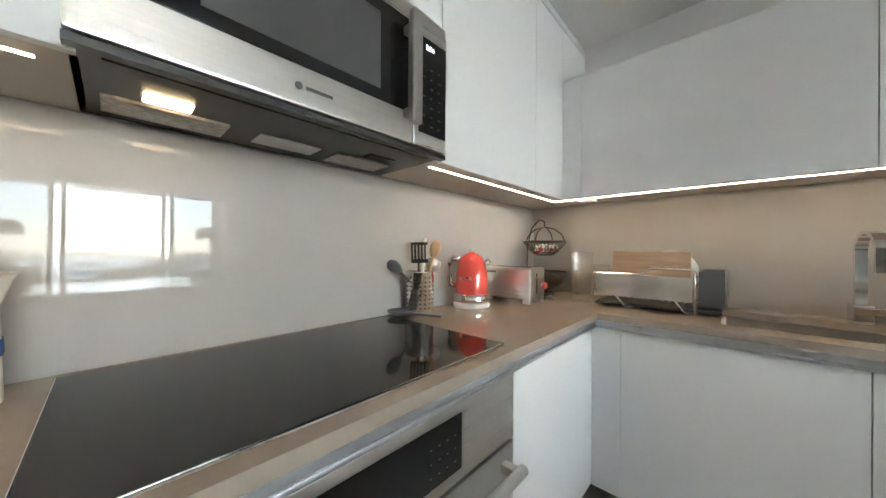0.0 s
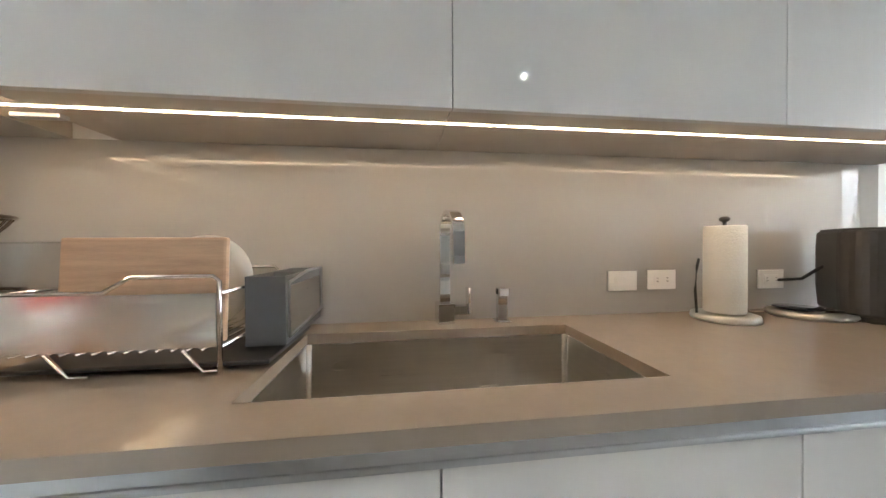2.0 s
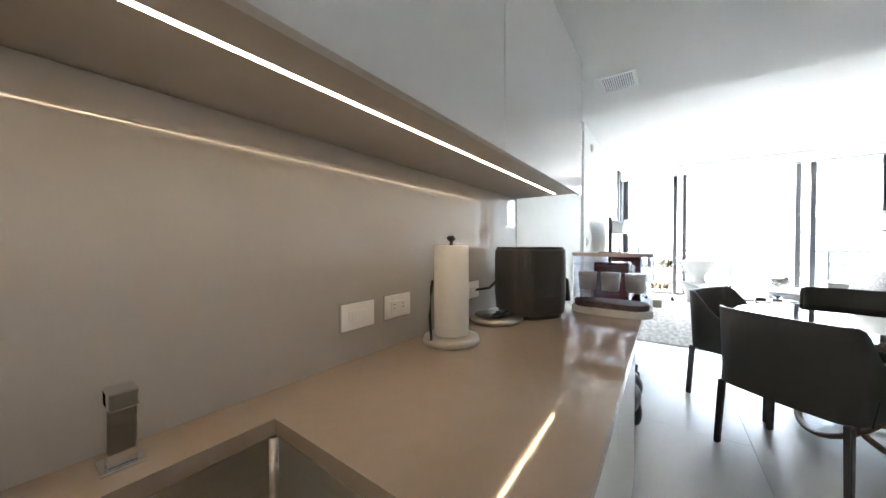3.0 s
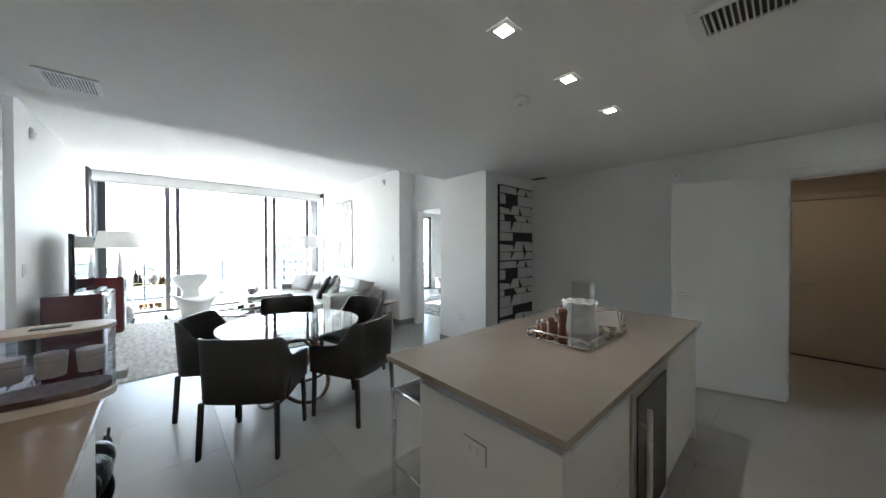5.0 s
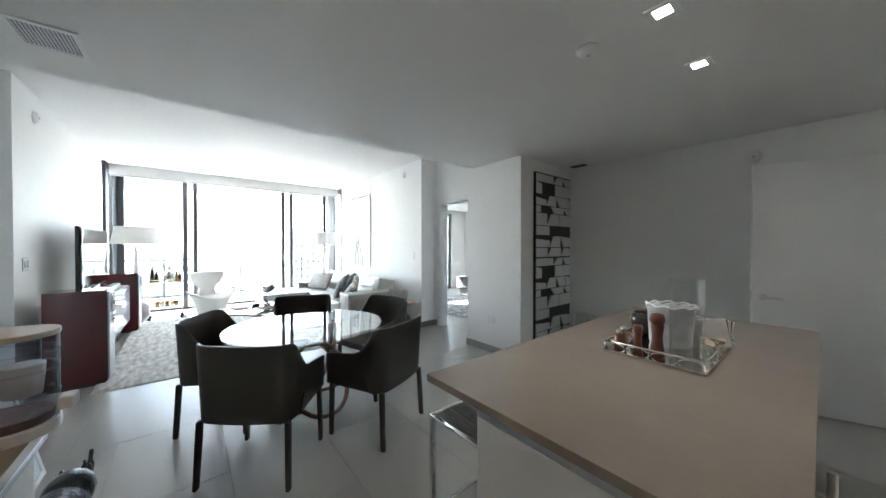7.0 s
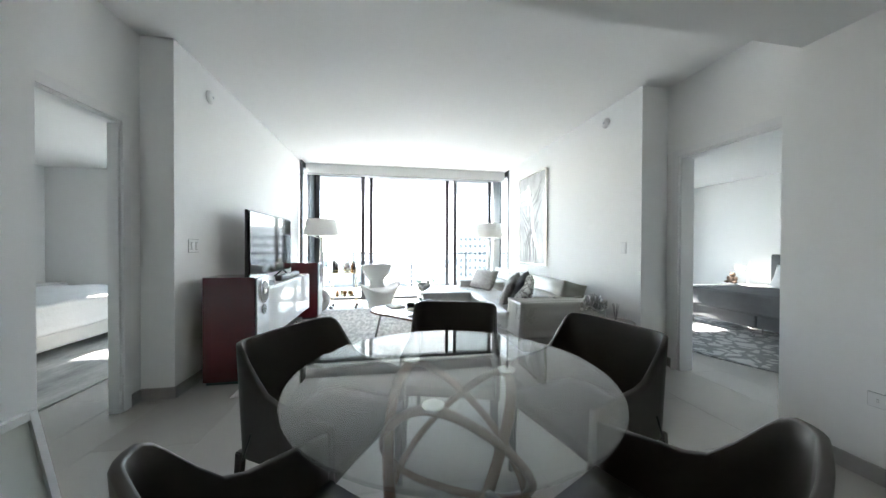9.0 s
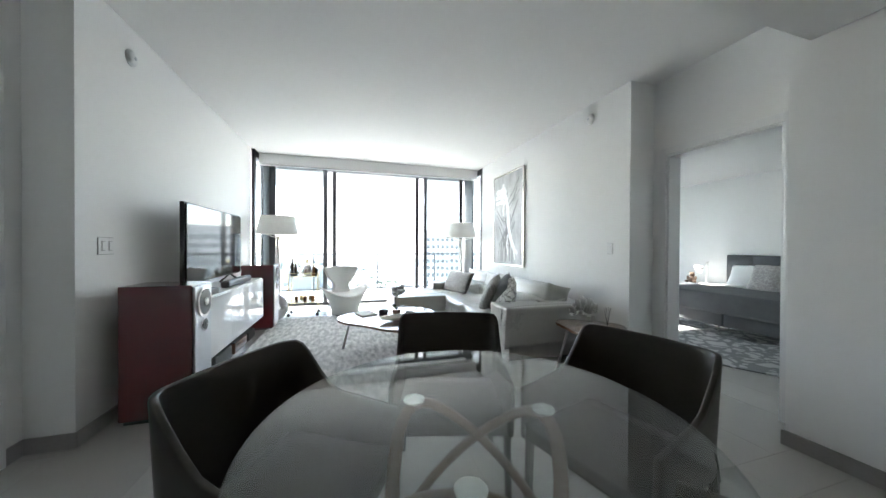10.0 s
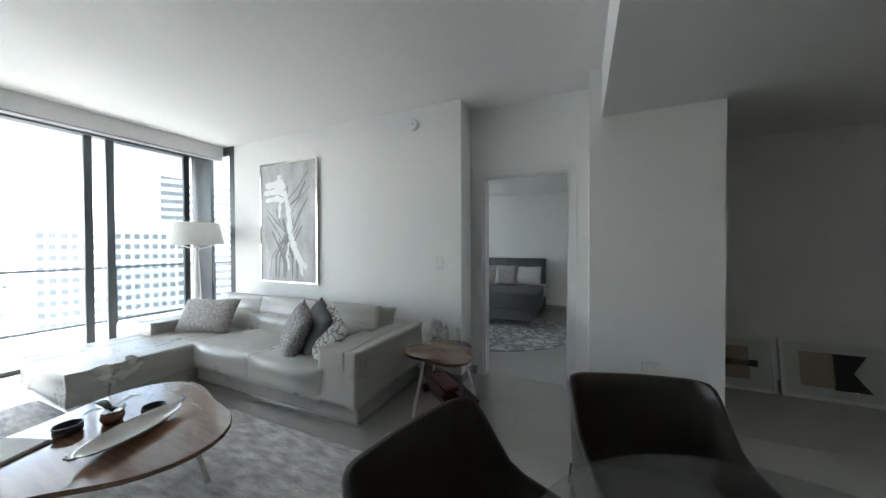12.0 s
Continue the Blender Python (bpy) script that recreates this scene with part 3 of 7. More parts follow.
SX0, SX1, SY0, SY1 = 0.13, 0.935, 1.715, 2.12
bm = bmesh.new()
for s in [(LW, FX, -0.95, 2.25), (FX, SX0, FY, 2.25), (SX1, 2.42, FY, 2.25), (SX0, SX1, FY, SY0), (SX0, SX1, SY1, 2.25)]:
    box(bm, *s, CB, CT)
bmesh.ops.remove_doubles(bm, verts=bm.verts, dist=0.0005)
tagged(part("worktop", bm, QUARTZ), "polished taupe quartz worktop in an L shape", "worktop")
grip = thing("grip_channel", "brushed aluminium grip channel under the worktop edge", "trim", kind="structure")
for s in [(FX - 0.06, FX - 0.012, -0.95, FY + 0.045), (FX - 0.06, 2.4, FY + 0.012, FY + 0.06)]:
    block("channel", (*s, 0.852, CB - 0.001), ALU, grip, bevel=0.006)
for s in [(FX - 0.03, FX - 0.008, -0.95, FY + 0.03), (FX - 0.03, 2.4, FY + 0.008, FY + 0.03)]:
    block("lip", (*s, 0.846, 0.858), ALU, grip, bevel=0.004)
sink = thing("sink", "undermount stainless steel sink with square corners", "sink")
D = 0.68
for s in ((SX0 - 0.012, SX0, SY0 - 0.012, SY1 + 0.012), (SX1, SX1 + 0.012, SY0 - 0.012, SY1 + 0.012), (SX0, SX1, SY0 - 0.012, SY0), (SX0, SX1, SY1, SY1 + 0.012)):
    block("basin_wall", (*s, D, CB - 0.001), STEEL, sink)
block("basin_floor", (SX0 - 0.012, SX1 + 0.012, SY0 - 0.012, SY1 + 0.012, D - 0.01, D), STEEL, sink)
for x, y in ((SX0, SY1), (SX1, SY1), (SX1, SY0), (SX0, SY0)):
    bm = bmesh.new()
    cyl(bm, x, y, D, CB - 0.001, 0.012, seg=12)
    part("corner_bead", bm, STEEL, sink)
bm = bmesh.new()
lathe(bm, [(0, D + 0.004), (0.03, D + 0.004), (0.042, D + 0.002), (0.045, D)], x=0.53, y=1.95)
part("drain", bm, CHROME, sink)

structure("backsplash", [(LW, LW + 0.008, -0.95, 2.242, CT, 1.505), (LW + 0.008, 2.4, 2.242, 2.25, CT, 1.505)], SPLASH, "glossy greige back-painted glass splashback", "backsplash")

UZ, UF, UX = 1.495, 1.885, -0.565


UT = 2.18                      # top of the wall cabinets over the sink


def upper_unit(label, spec, axis, doors, z0=UZ, material=LACQUER, z1=KZ):
    x0, x1, y0, y1 = spec
    u = thing("wall_cabinet", label, "cabinet", "kitchen wall cabinets")
    if axis == "y":
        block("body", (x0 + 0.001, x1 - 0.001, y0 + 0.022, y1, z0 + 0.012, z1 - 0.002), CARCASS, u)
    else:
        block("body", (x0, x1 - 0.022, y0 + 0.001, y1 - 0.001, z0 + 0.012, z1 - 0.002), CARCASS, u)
    for a, b in doors:
        if axis == "y":
            block("door", (a + 0.0012, b - 0.0012, y0, y0 + 0.02, z0, z1 - 0.004), material, u, bevel=0.0012)
        else:
            block("door", (x1 - 0.02, x1, a + 0.0012, b - 0.0012, z0, z1 - 0.004), material, u, bevel=0.0012)
    return u


for a, b in ((-0.46, 0.53), (0.53, 1.44), (1.44, 2.4)):
    upper_unit("white gloss wall cabinet above the sink worktop", (a, b, UF, 2.25), "y", [(a, b)], z1=UT)
u = upper_unit("white gloss corner wall cabinet with a filler strip", (LW, UX, UF, 2.25), "x", [], z1=UT)
block("filler", (UX, -0.46, UF + 0.002, UF + 0.02, UZ, UT - 0.004), LACQUER, u)
u = upper_unit("white gloss bridging cabinet high in the kitchen corner", (LW, UX, UF, 2.25), "x", [(UF, 2.249)], z0=UT + 0.002, z1=KZ - 0.045)
block("end_panel", (UX - 0.02, UX + 0.1, UF + 0.002, UF + 0.02, UT - 0.004, UT), LACQUER, u)
upper_unit("white gloss wall cabinet beside the microwave", (LW, UX, 0.86, UF), "x", [(0.86, 1.55), (1.55, UF)], z1=KZ - 0.045)
upper_unit("white gloss wall cabinet above the microwave", (LW, UX, 0.06, 0.86), "x", [(0.06, 0.46), (0.46, 0.86)], z0=1.937, z1=KZ - 0.045)
upper_unit("white gloss wall cabinet beside the microwave", (LW, UX, -0.7, 0.05), "x", [(-0.7, 0.05)], z1=KZ - 0.045)
fascia = thing("cabinet_fascia", "white gloss filler strip between wall cabinets and ceiling", "trim", kind="structure")
block("strip", (UX - 0.02, UX + 0.001, -0.7, 2.249, KZ - 0.043, KZ - 0.001), LACQUER, fascia, bevel=0.001)
for nm, s in (("x", (UX - 0.104, UX - 0.094, 0.9, UF + 0.13)), ("y", (UX - 0.09, 2.34, UF + 0.116, UF + 0.126)), ("x", (UX - 0.104, UX - 0.094, -0.66, 0.0))):
    led = thing("led_strip", "warm white light strip under the wall cabinets", "light strip", "under-cabinet lights")
    ax, bx, ay, by = s
    block("profile", (ax - 0.002, bx + 0.002, ay - 0.002, by + 0.002, UZ + 0.0112, UZ + 0.013), ALU, led)
    block("diffuser", (ax, bx, ay, by, UZ + 0.0106, UZ + 0.0135), LED, led, "glowing warm diffuser")
bm = bmesh.new()
box(bm, UX + 0.03, UX + 0.14, UF + 0.16, UF + 0.185, UZ + 0.0, UZ + 0.0118, 0.003)
tagged(part("bracket", bm, ALU), "small aluminium bracket under the corner wall cabinet", "bracket")

# tall fridge unit
fr = thing("fridge", "built-in panelled white refrigerator with long steel handles", "refrigerator")
block("body", (LW, -0.322, -2.09, -0.95, 0.0, KZ - 0.002), MATTE_WHITE, fr)
block("side_panel", (LW, -0.29, -2.11, -2.09, 0, KZ - 0.002), MATTE_WHITE, fr)
for s in ((-2.085, -1.225, 0.69, 2.2), (-1.225, -0.955, 0.69, 2.2), (-2.085, -0.955, 2.205, KZ - 0.02), (-2.085, -0.955, 0.11, 0.685)):
    block("door", (-0.32, -0.3, s[0] + 0.0015, s[1] - 0.0015, s[2], s[3]), MATTE_WHITE, fr, bevel=0.002)
for y in (-1.3, -1.17):
    bm = bmesh.new()
    cyl(bm, -0.24, y, 1.09, 1.94, 0.011, seg=16)
    for z in (1.2, 1.85):
        tube(bm, [(-0.3, y, z), (-0.24, y, z)], 0.008)
    part("handle", bm, STEEL, fr, "long round steel bar handle")
bm = bmesh.new()
tube(bm, [(-0.24, -1.94, 0.62), (-0.24, -1.0, 0.62)], 0.012)
for y in (-1.82, -1.08):
    tube(bm, [(-0.3, y, 0.62), (-0.24, y, 0.62)], 0.008)
part("drawer_handle", bm, STEEL, fr, "long round steel bar handle")

# ---- island ----
isl = thing("kitchen_island", "white kitchen island with a built-in wine cooler", "island")
IX0, IX1, IY0, IY1 = 0.9, 1.91, -1.68, 0.53
block("body", (IX0 + 0.05, 1.6, IY0 + 0.05, IY1 - 0.06, 0.1, 0.85), MATTE_WHITE, isl)
block("end_panel", (IX0 + 0.03, 1.66, IY1 - 0.06, IY1 - 0.035, 0.0, 0.845), MATTE_WHITE, isl, bevel=0.002)
block("end_panel", (IX0 + 0.03, 1.66, IY0 + 0.03, IY0 + 0.05, 0.0, 0.845), MATTE_WHITE, isl, bevel=0.002)
block("back_panel", (1.6, 1.62, IY0 + 0.05, IY1 - 0.06, 0.0, 0.845), MATTE_WHITE, isl)
block("drawer_front", (IX0 + 0.03, IX0 + 0.05, -0.13, IY1 - 0.062, 0.5, 0.845), MATTE_WHITE, isl, bevel=0.002)
block("drawer_front", (IX0 + 0.03, IX0 + 0.05, -0.13, IY1 - 0.062, 0.105, 0.496), MATTE_WHITE, isl, bevel=0.002)
block("door", (IX0 + 0.03, IX0 + 0.05, IY0 + 0.052, -0.75, 0.105, 0.845), MATTE_WHITE, isl, bevel=0.002)
block("toe_kick", (IX0 + 0.09, IX0 + 0.1, IY0 + 0.05, IY1 - 0.06, 0.0, 0.1), ALU, isl)
bm = bmesh.new()
box(bm, IX0 + 0.02, 1.64, IY1 - 0.055, IY1 - 0.015, 0.85, CB - 0.001, 0.004)
box(bm, IX0 + 0.012, IX0 + 0.04, IY0 + 0.03, IY1 - 0.055, 0.85, CB - 0.001, 0.004)
part("grip_channel", bm, ALU, isl, "brushed aluminium grip channel")
cooler = block("wine_cooler", (IX0 + 0.02, IX0 + 0.052, -0.745, -0.135, 0.08, 0.845), STEEL, isl, "stainless wine cooler door", bevel=0.003)
block("cooler_glass", (IX0 + 0.014, IX0 + 0.019, -0.69, -0.19, 0.14, 0.8), BLACKGLASS, cooler, "dark glass panel")
bm = bmesh.new()
tube(bm, [(IX0 - 0.03, -0.2, 0.2), (IX0 - 0.03, -0.2, 0.76)], 0.012)
for z in (0.28, 0.68):
    tube(bm, [(IX0 + 0.02, -0.2, z), (IX0 - 0.03, -0.2, z)], 0.007)
part("cooler_handle", bm, STEEL, cooler, "steel bar handle")
block("countertop", (IX0, IX1, IY0, IY1, CB, CT), QUARTZ, isl, "polished taupe quartz slab", bevel=0.002)




def wall_plate(name, at, turn, label, kind="outlet", sideways=True, gangs=1):
    """A white wall plate with its inserts; built facing -y at the origin."""
    t = thing(name, label, "outlet" if kind == "outlet" else "switch", at=at, turn=turn)
    w, h = (0.075, 0.058) if gangs == 2 else (0.058, 0.037) if sideways else (0.037, 0.058)
    # grey rim stands in for the thin shadow round the plate
    block("shadow_line", (-w - 0.0025, w + 0.0025, -0.002, 0, -h - 0.0025, h + 0.0025), GAPGREY, t)
    block("plate", (-w, w, -0.007, -0.002, -h, h), TRIM, t, bevel=0.002)
    if gangs == 2:
        for c in (-0.034, 0.034):
            ins = block("insert", (c - 0.018, c + 0.018, -0.009, -0.0055, -0.035, 0.035), MATTE_WHITE, t, bevel=0.001)
            block("rocker", (c - 0.014, c + 0.014, -0.013, -0.0085, -0.03, 0.03), TRIM, ins, bevel=0.002)
            block("rocker_gap", (c - 0.0165, c + 0.0165, -0.0094, -0.0088, -0.033, 0.033), GAPGREY, ins)
        return t
    iw, ih = (0.034, 0.017) if sideways else (0.017, 0.034)
    ins = block("insert", (-iw, iw, -0.009, -0.0055, -ih, ih), TRIM, t, bevel=0.001)
    if kind == "outlet":
        bm = bmesh.new()
        for s in (-0.6, 0.6):
            c = s * iw if sideways else 0
            d = 0 if sideways else s * ih
            for k in (-0.006, 0.006):
                if sideways:
                    box(bm, c - 0.004, c + 0.004, -0.0096, -0.0085, d + k - 0.001, d + k + 0.001)
                else:
                    box(bm, c + k - 0.001, c + k + 0.001, -0.0096, -0.0085, d - 0.004, d + 0.004)
        part("slots", bm, BLACK, ins)
    else:
        block("rocker", (-iw * 0.8, iw * 0.8, -0.012, -0.0085, -ih * 0.8, ih * 0.8), TRIM, ins, bevel=0.0015)
    return t


wall_plate("light_switch", (1.226, 2.242, 1.039), 0, "white rocker switch plate on the splashback", "switch")
wall_plate("wall_outlet", (1.388, 2.242, 1.041), 0, "white double outlet on the splashback")
wall_plate("wall_outlet", (1.87, 2.242, 1.034), 0, "white double outlet on the splashback by the fryer")
wall_plate("wall_outlet", (1.3, IY1 - 0.035, 0.68), 180, "white double outlet on the island end panel")
wall_plate("wall_outlet", (3.71, -1.87, 0.445), 180, "white double outlet low on the white column")
wall_plate("light_switch", (5.615, -1.9, 1.255), 180, "white rocker switch on the living room wall", "switch", False)
wall_plate("light_switch", (5.66, 2.465, 1.26), 0, "white double rocker switch beside the television", "switch", True, 2)

# ---- ceiling fixtures ----
for x, y in LAMPS:
    d = thing("downlight", "square recessed ceiling downlight, lit", "ceiling light", "kitchen downlights")
    bm = bmesh.new()
    for s in ((x - 0.06, x + 0.06, y - 0.06, y - 0.035), (x - 0.06, x + 0.06, y + 0.035, y + 0.06), (x - 0.06, x - 0.035, y - 0.035, y + 0.035), (x + 0.035, x + 0.06, y - 0.035, y + 0.035)):
        box(bm, *s, KZ - 0.006, KZ)
    part("trim", bm, TRIM, d)
    lamp = new("downlight_beam", bpy.data.lights.new("downlight_beam", "AREA"))
    lamp.data.shape, lamp.data.size, lamp.data.energy, lamp.data.color = "SQUARE", 0.04, 0.2, (1.0, 0.97, 0.92)
    lamp.location = (x, y, KZ + 0.04)
    block("lamp", (x - 0.035, x + 0.035, y - 0.035, y + 0.035, KZ + 0.042, KZ + 0.049), DOWN, d, "glowing lamp")
v = thing("ceiling_vent", "white supply air grille with open slats in the kitchen ceiling", "air vent")
block("backing", (0.4, 0.73, -0.58, -0.36, KZ - 0.004, KZ - 0.001), BLACK, v)
bm = bmesh.new()
for s in ((0.35, 0.78, -0.62, -0.57), (0.35, 0.78, -0.37, -0.32), (0.35, 0.4, -0.57, -0.37), (0.73, 0.78, -0.57, -0.37)):
    box(bm, *s, KZ - 0.015, KZ - 0.0, 0.003)
part("frame", bm, TRIM, v)
for i in range(15):
    x = 0.41 + i * 0.0218
    block("slat", (x, x + 0.006, -0.57, -0.37, KZ - 0.02, KZ - 0.005), TRIM, v)
v = thing("return_vent", "white return air grille in the kitchen ceiling by the beam", "air vent")
bm = bmesh.new()
for s in ((3.36, 3.66, 1.71, 1.74), (3.36, 3.66, 1.95, 1.98), (3.36, 3.39, 1.74, 1.95), (3.63, 3.66, 1.74, 1.95)):
    box(bm, *s, KZ - 0.01, KZ - 0.0, 0.003)
part("frame", bm, TRIM, v)
block("backing", (3.39, 3.63, 1.74, 1.95, KZ - 0.003, KZ - 0.001), DARKGREY, v)
for i in range(14):
    block("slat", (3.39, 3.63, 1.746 + i * 0.0148, 1.753 + i * 0.0148, KZ - 0.009, KZ - 0.004), ALU, v)
v = thing("return_vent", "small white air grille in the ceiling corner", "air vent")
block("frame", (2.9, 3.15, -2.95, -2.8, KZ - 0.01, KZ), TRIM, v, bevel=0.003)
for i in range(8):
    block("slat", (2.92, 3.13, -2.94 + i * 0.016, -2.93 + i * 0.016, KZ - 0.014, KZ - 0.009), DARKGREY, v)


def detector(at, rx, rz, label):
    t = thing("smoke_detector", label, "smoke detector")
    t.matrix_basis = pose(*at, rx, 0, rz)
    bm = bmesh.new()
    lathe(bm, [(0, 0.035), (0.03, 0.034), (0.045, 0.028), (0.055, 0.02), (0.055, 0.012), (0.062, 0.01), (0.062, 0), (0, 0)])
    part("body", bm, TRIM, t)
    bm = bmesh.new()
    lathe(bm, [(0, 0.038), (0.012, 0.038), (0.014, 0.034)])
    part("button", bm, ALU, t)


detector((1.74, -0.47, KZ), 180, 0, "round white smoke detector on the kitchen ceiling")
detector((5.92, -1.9, 2.78), -90, 0, "round white smoke detector high on the living room wall")
detector((5.92, 2.465, 2.72), 90, 0, "round white smoke detector high on the living room wall")
detector((1.33, -3.05, 2.31), -90, 0, "round white chime speaker above the open door")


# ---- dining table ----
TX, TY, TR = 3.745, 0.47, 0.628
tab = thing("dining_table", "round clear glass dining table on looped bentwood legs", "table")
bm = bmesh.new()
slab(bm, [(TX + TR * math.cos(2 * math.pi * k / 120), TY + TR * math.sin(2 * math.pi * k / 120)) for k in range(120)], 0.738, 0.75, 0.002, 1)
for f in bm.faces:
    f.smooth = False
part("tabletop", bm, TABLEGLASS, tab).visible_shadow = False
for i in range(3):
    a0 = radians(95 + 120 * i)
    bm = bmesh.new()
    pts = []
    for k in range(36):
        u = 2 * math.pi * k / 36
        # a closed loop standing on the floor and leaning outwards to the glass
        rad = 0.02 + 0.27 * math.cos(u) * 1.0
        z = 0.372 - 0.345 * math.cos(u)
        side = 0.31 * math.sin(u) + 0.05 * math.sin(2 * u)
        ca, sa = math.cos(a0), math.sin(a0)
        pts.append((TX + ca * rad - sa * side, TY + sa * rad + ca * side, z))
    tube(bm, pts, 0.021, 10, True, 0.8)
    part("leg_loop", bm, ASH, tab, "bent walnut leg loop")
    bm = bmesh.new()
    ca, sa = math.cos(a0), math.sin(a0)
    cyl(bm, TX - ca * 0.25, TY - sa * 0.25, 0.725, 0.738, 0.035, 0.038)
    part("glass_mount", bm, CHROME, tab, "polished round mount under the glass")


# ---- dining chairs ----
def dining_chair():
    """Built at the origin facing +y, 0.58 wide, 0.52 deep."""
    ch = thing("dining_chair", "dark brown saddle leather dining armchair with leather-clad legs", "chair", "chairs round the table")
    bm = bmesh.new()
    cushion(bm, -0.25, 0.25, -0.22, 0.25, 0.405, 0.46, 0.01, 0.02, 5)
    part("seat", bm, LEATHER, ch)
    # wrap-round back and arms: one thick bent sheet with a curved top line
    bm = bmesh.new()
    path = []
    W, Dp, R = 0.285, 0.26, 0.1
    for k in range(9):
        path.append((-W, Dp - (Dp * 2 - R) * k / 8))
    for k in range(1, 7):
        a = math.pi + (math.pi / 2) * k / 6
        path.append((-W + R + R * math.cos(a), -Dp + R + R * math.sin(a)))
    for k in range(1, 10):
        path.append((-W + R + (2 * W - 2 * R) * k / 10, -Dp - 0.012 * math.sin(math.pi * k / 10)))
    path += [(-x, y) for x, y in path[:15][::-1]]
    rows = []
    for x, y in path:
        # arm height falls from the back to a flat arm
        f = (y + Dp) / (2 * Dp)
        if f < 0.10:
            top = 0.855
        elif f < 0.48:
            s = (f - 0.10) / 0.38
            top = 0.855 - 0.20 * (s * s * (3 - 2 * s)) ** 0.8
        else:
            top = 0.655 - 0.035 * (f - 0.48) / 0.52
        low = 0.392
        col = []
        for j in range(7):
            z = low + (top - low) * j / 6
            flare = 1 + 0.05 * ((z - low) / 0.5)
            yy = y * (1 + (0.10 * ((z - low) / 0.5) if y < 0 else 0.0))
            col.append(bm.verts.new((x * flare, yy, z)))
        rows.append(col)
    for a, b in zip(rows, rows[1:]):
        for j in range(6):
            bm.faces.new((a[j], b[j], b[j + 1], a[j + 1]))
    bmesh.ops.recalc_face_normals(bm, faces=bm.faces)
    bmesh.ops.solidify(bm, geom=bm.faces[:], thickness=0.022)
    shell = part("backrest", bm, LEATHER, ch, "bent leather back running into the arms", True)
    mod = shell.modifiers.new("soft", "BEVEL")
    mod.width, mod.segments, mod.limit_method, mod.angle_limit = 0.006, 2, "ANGLE", radians(50)
    for x in (-0.26, 0.26):
        for y in (-0.235, 0.225):
            bm = bmesh.new()
            vs = box(bm, x - 0.015, x + 0.015, y - 0.018, y + 0.018, 0, 0.4)
            for v in vs:
                if v.co.z < 0.1:
                    v.co.x += 0.012 * math.copysign(1, x)
                    v.co.y += 0.02 * math.copysign(1, y) if y < 0 else 0
                    v.co.x = x + 0.012 * math.copysign(1, x) + (v.co.x - x - 0.012 * math.copysign(1, x)) * 0.8
            bmesh.ops.bevel(bm, geom=bm.edges[:], offset=0.005, segments=2, affect="EDGES")
            part("leg", bm, LEATHER, ch)
    for x in (-0.3, 0.3):
        bm = bmesh.new()
        tube(bm, [(x * 1.005, -0.17, 0.40), (x * 1.01, -0.12, 0.52)], 0.004, 6)
        part("zip_pull", bm, BLACK, ch, "dark zip along the side")
    return ch


def face(cx, cy, fx, fy):
    return pose(cx, cy, 0, 0, 0, math.degrees(math.atan2(-fx, fy)))


first = dining_chair()
spots = [(3.235, 0.88, 0.77, -0.63), (3.17, 0.10, 0.9, 0.43), (4.03, 1.0, -0.51, -0.86), (4.48, 0.31, -0.96, 0.27), (3.94, -0.25, -0.25, 0.97)]
for s in spots[1:]:
    copy_thing(first, face(*s))
first.matrix_basis = face(*spots[0])

# ---- sofa ----
sofa = thing("corner_sofa", "ivory leather corner sofa with chaise, headrests and steel plinth", "sofa")
bm = bmesh.new()
box(bm, 5.8, 8.85, -1.75, -0.775, 0.07, 0.24, 0.02)
box(bm, 7.87, 8.85, -0.775, 0.06, 0.07, 0.24, 0.02)
part("base", bm, IVORY, sofa, smooth=False)
for bar in ((5.79, 7.872, -0.805, -0.763), (5.788, 5.828, -1.74, -0.806), (7.858, 7.9, -0.762, 0.072), (7.901, 8.84, 0.032, 0.072)):
    block("foot_rail", (*bar, 0.045, 0.075), CHROME, sofa, "polished steel rail under the base", bevel=0.003)
for x, y in ((5.9, -0.88), (5.9, -1.65), (7.8, -0.88), (7.98, -0.06), (8.76, -0.06), (8.76, -1.65)):
    block("foot", (x - 0.03, x + 0.03, y - 0.03, y + 0.03, 0, 0.072), CHROME, sofa, bevel=0.003)
for a, b in ((6.14, 6.985), (6.998, 7.855)):
    bm = bmesh.new()
    cushion(bm, a, b, -1.45, -0.745, 0.235, 0.43, 0.06, 0.09, 18)
    part("seat_cushion", bm, IVORY, sofa)
bm = bmesh.new()
cushion(bm, 7.865, 8.62, -1.45, 0.11, 0.235, 0.43, 0.03, 0.09, 24)
cushion(bm, 8.6, 8.86, -0.72, 0.11, 0.235, 0.428, 0.012, 0.06, 14)
part("chaise_cushion", bm, IVORY, sofa)
bm = bmesh.new()
cushion(bm, 5.785, 6.14, -1.78, -0.735, 0.243, 0.60, 0.022, 0.075, 20)
for v in bm.verts:
    u = (v.co.z - 0.243) / 0.36
    v.co.y -= 0.035 * u if v.co.y > -1.0 else 0
    v.co.x += 0.025 * u if v.co.x < 5.9 else 0
part("armrest", bm, IVORY, sofa)
bm = bmesh.new()
cushion(bm, 8.62, 8.88, -1.78, -0.72, 0.235, 0.56, 0.02, 0.07, 18)
part("armrest", bm, IVORY, sofa)
block("back_frame", (6.1, 8.65, -1.82, -1.6, 0.1, 0.6), IVORY, sofa, bevel=0.03, seg=3)
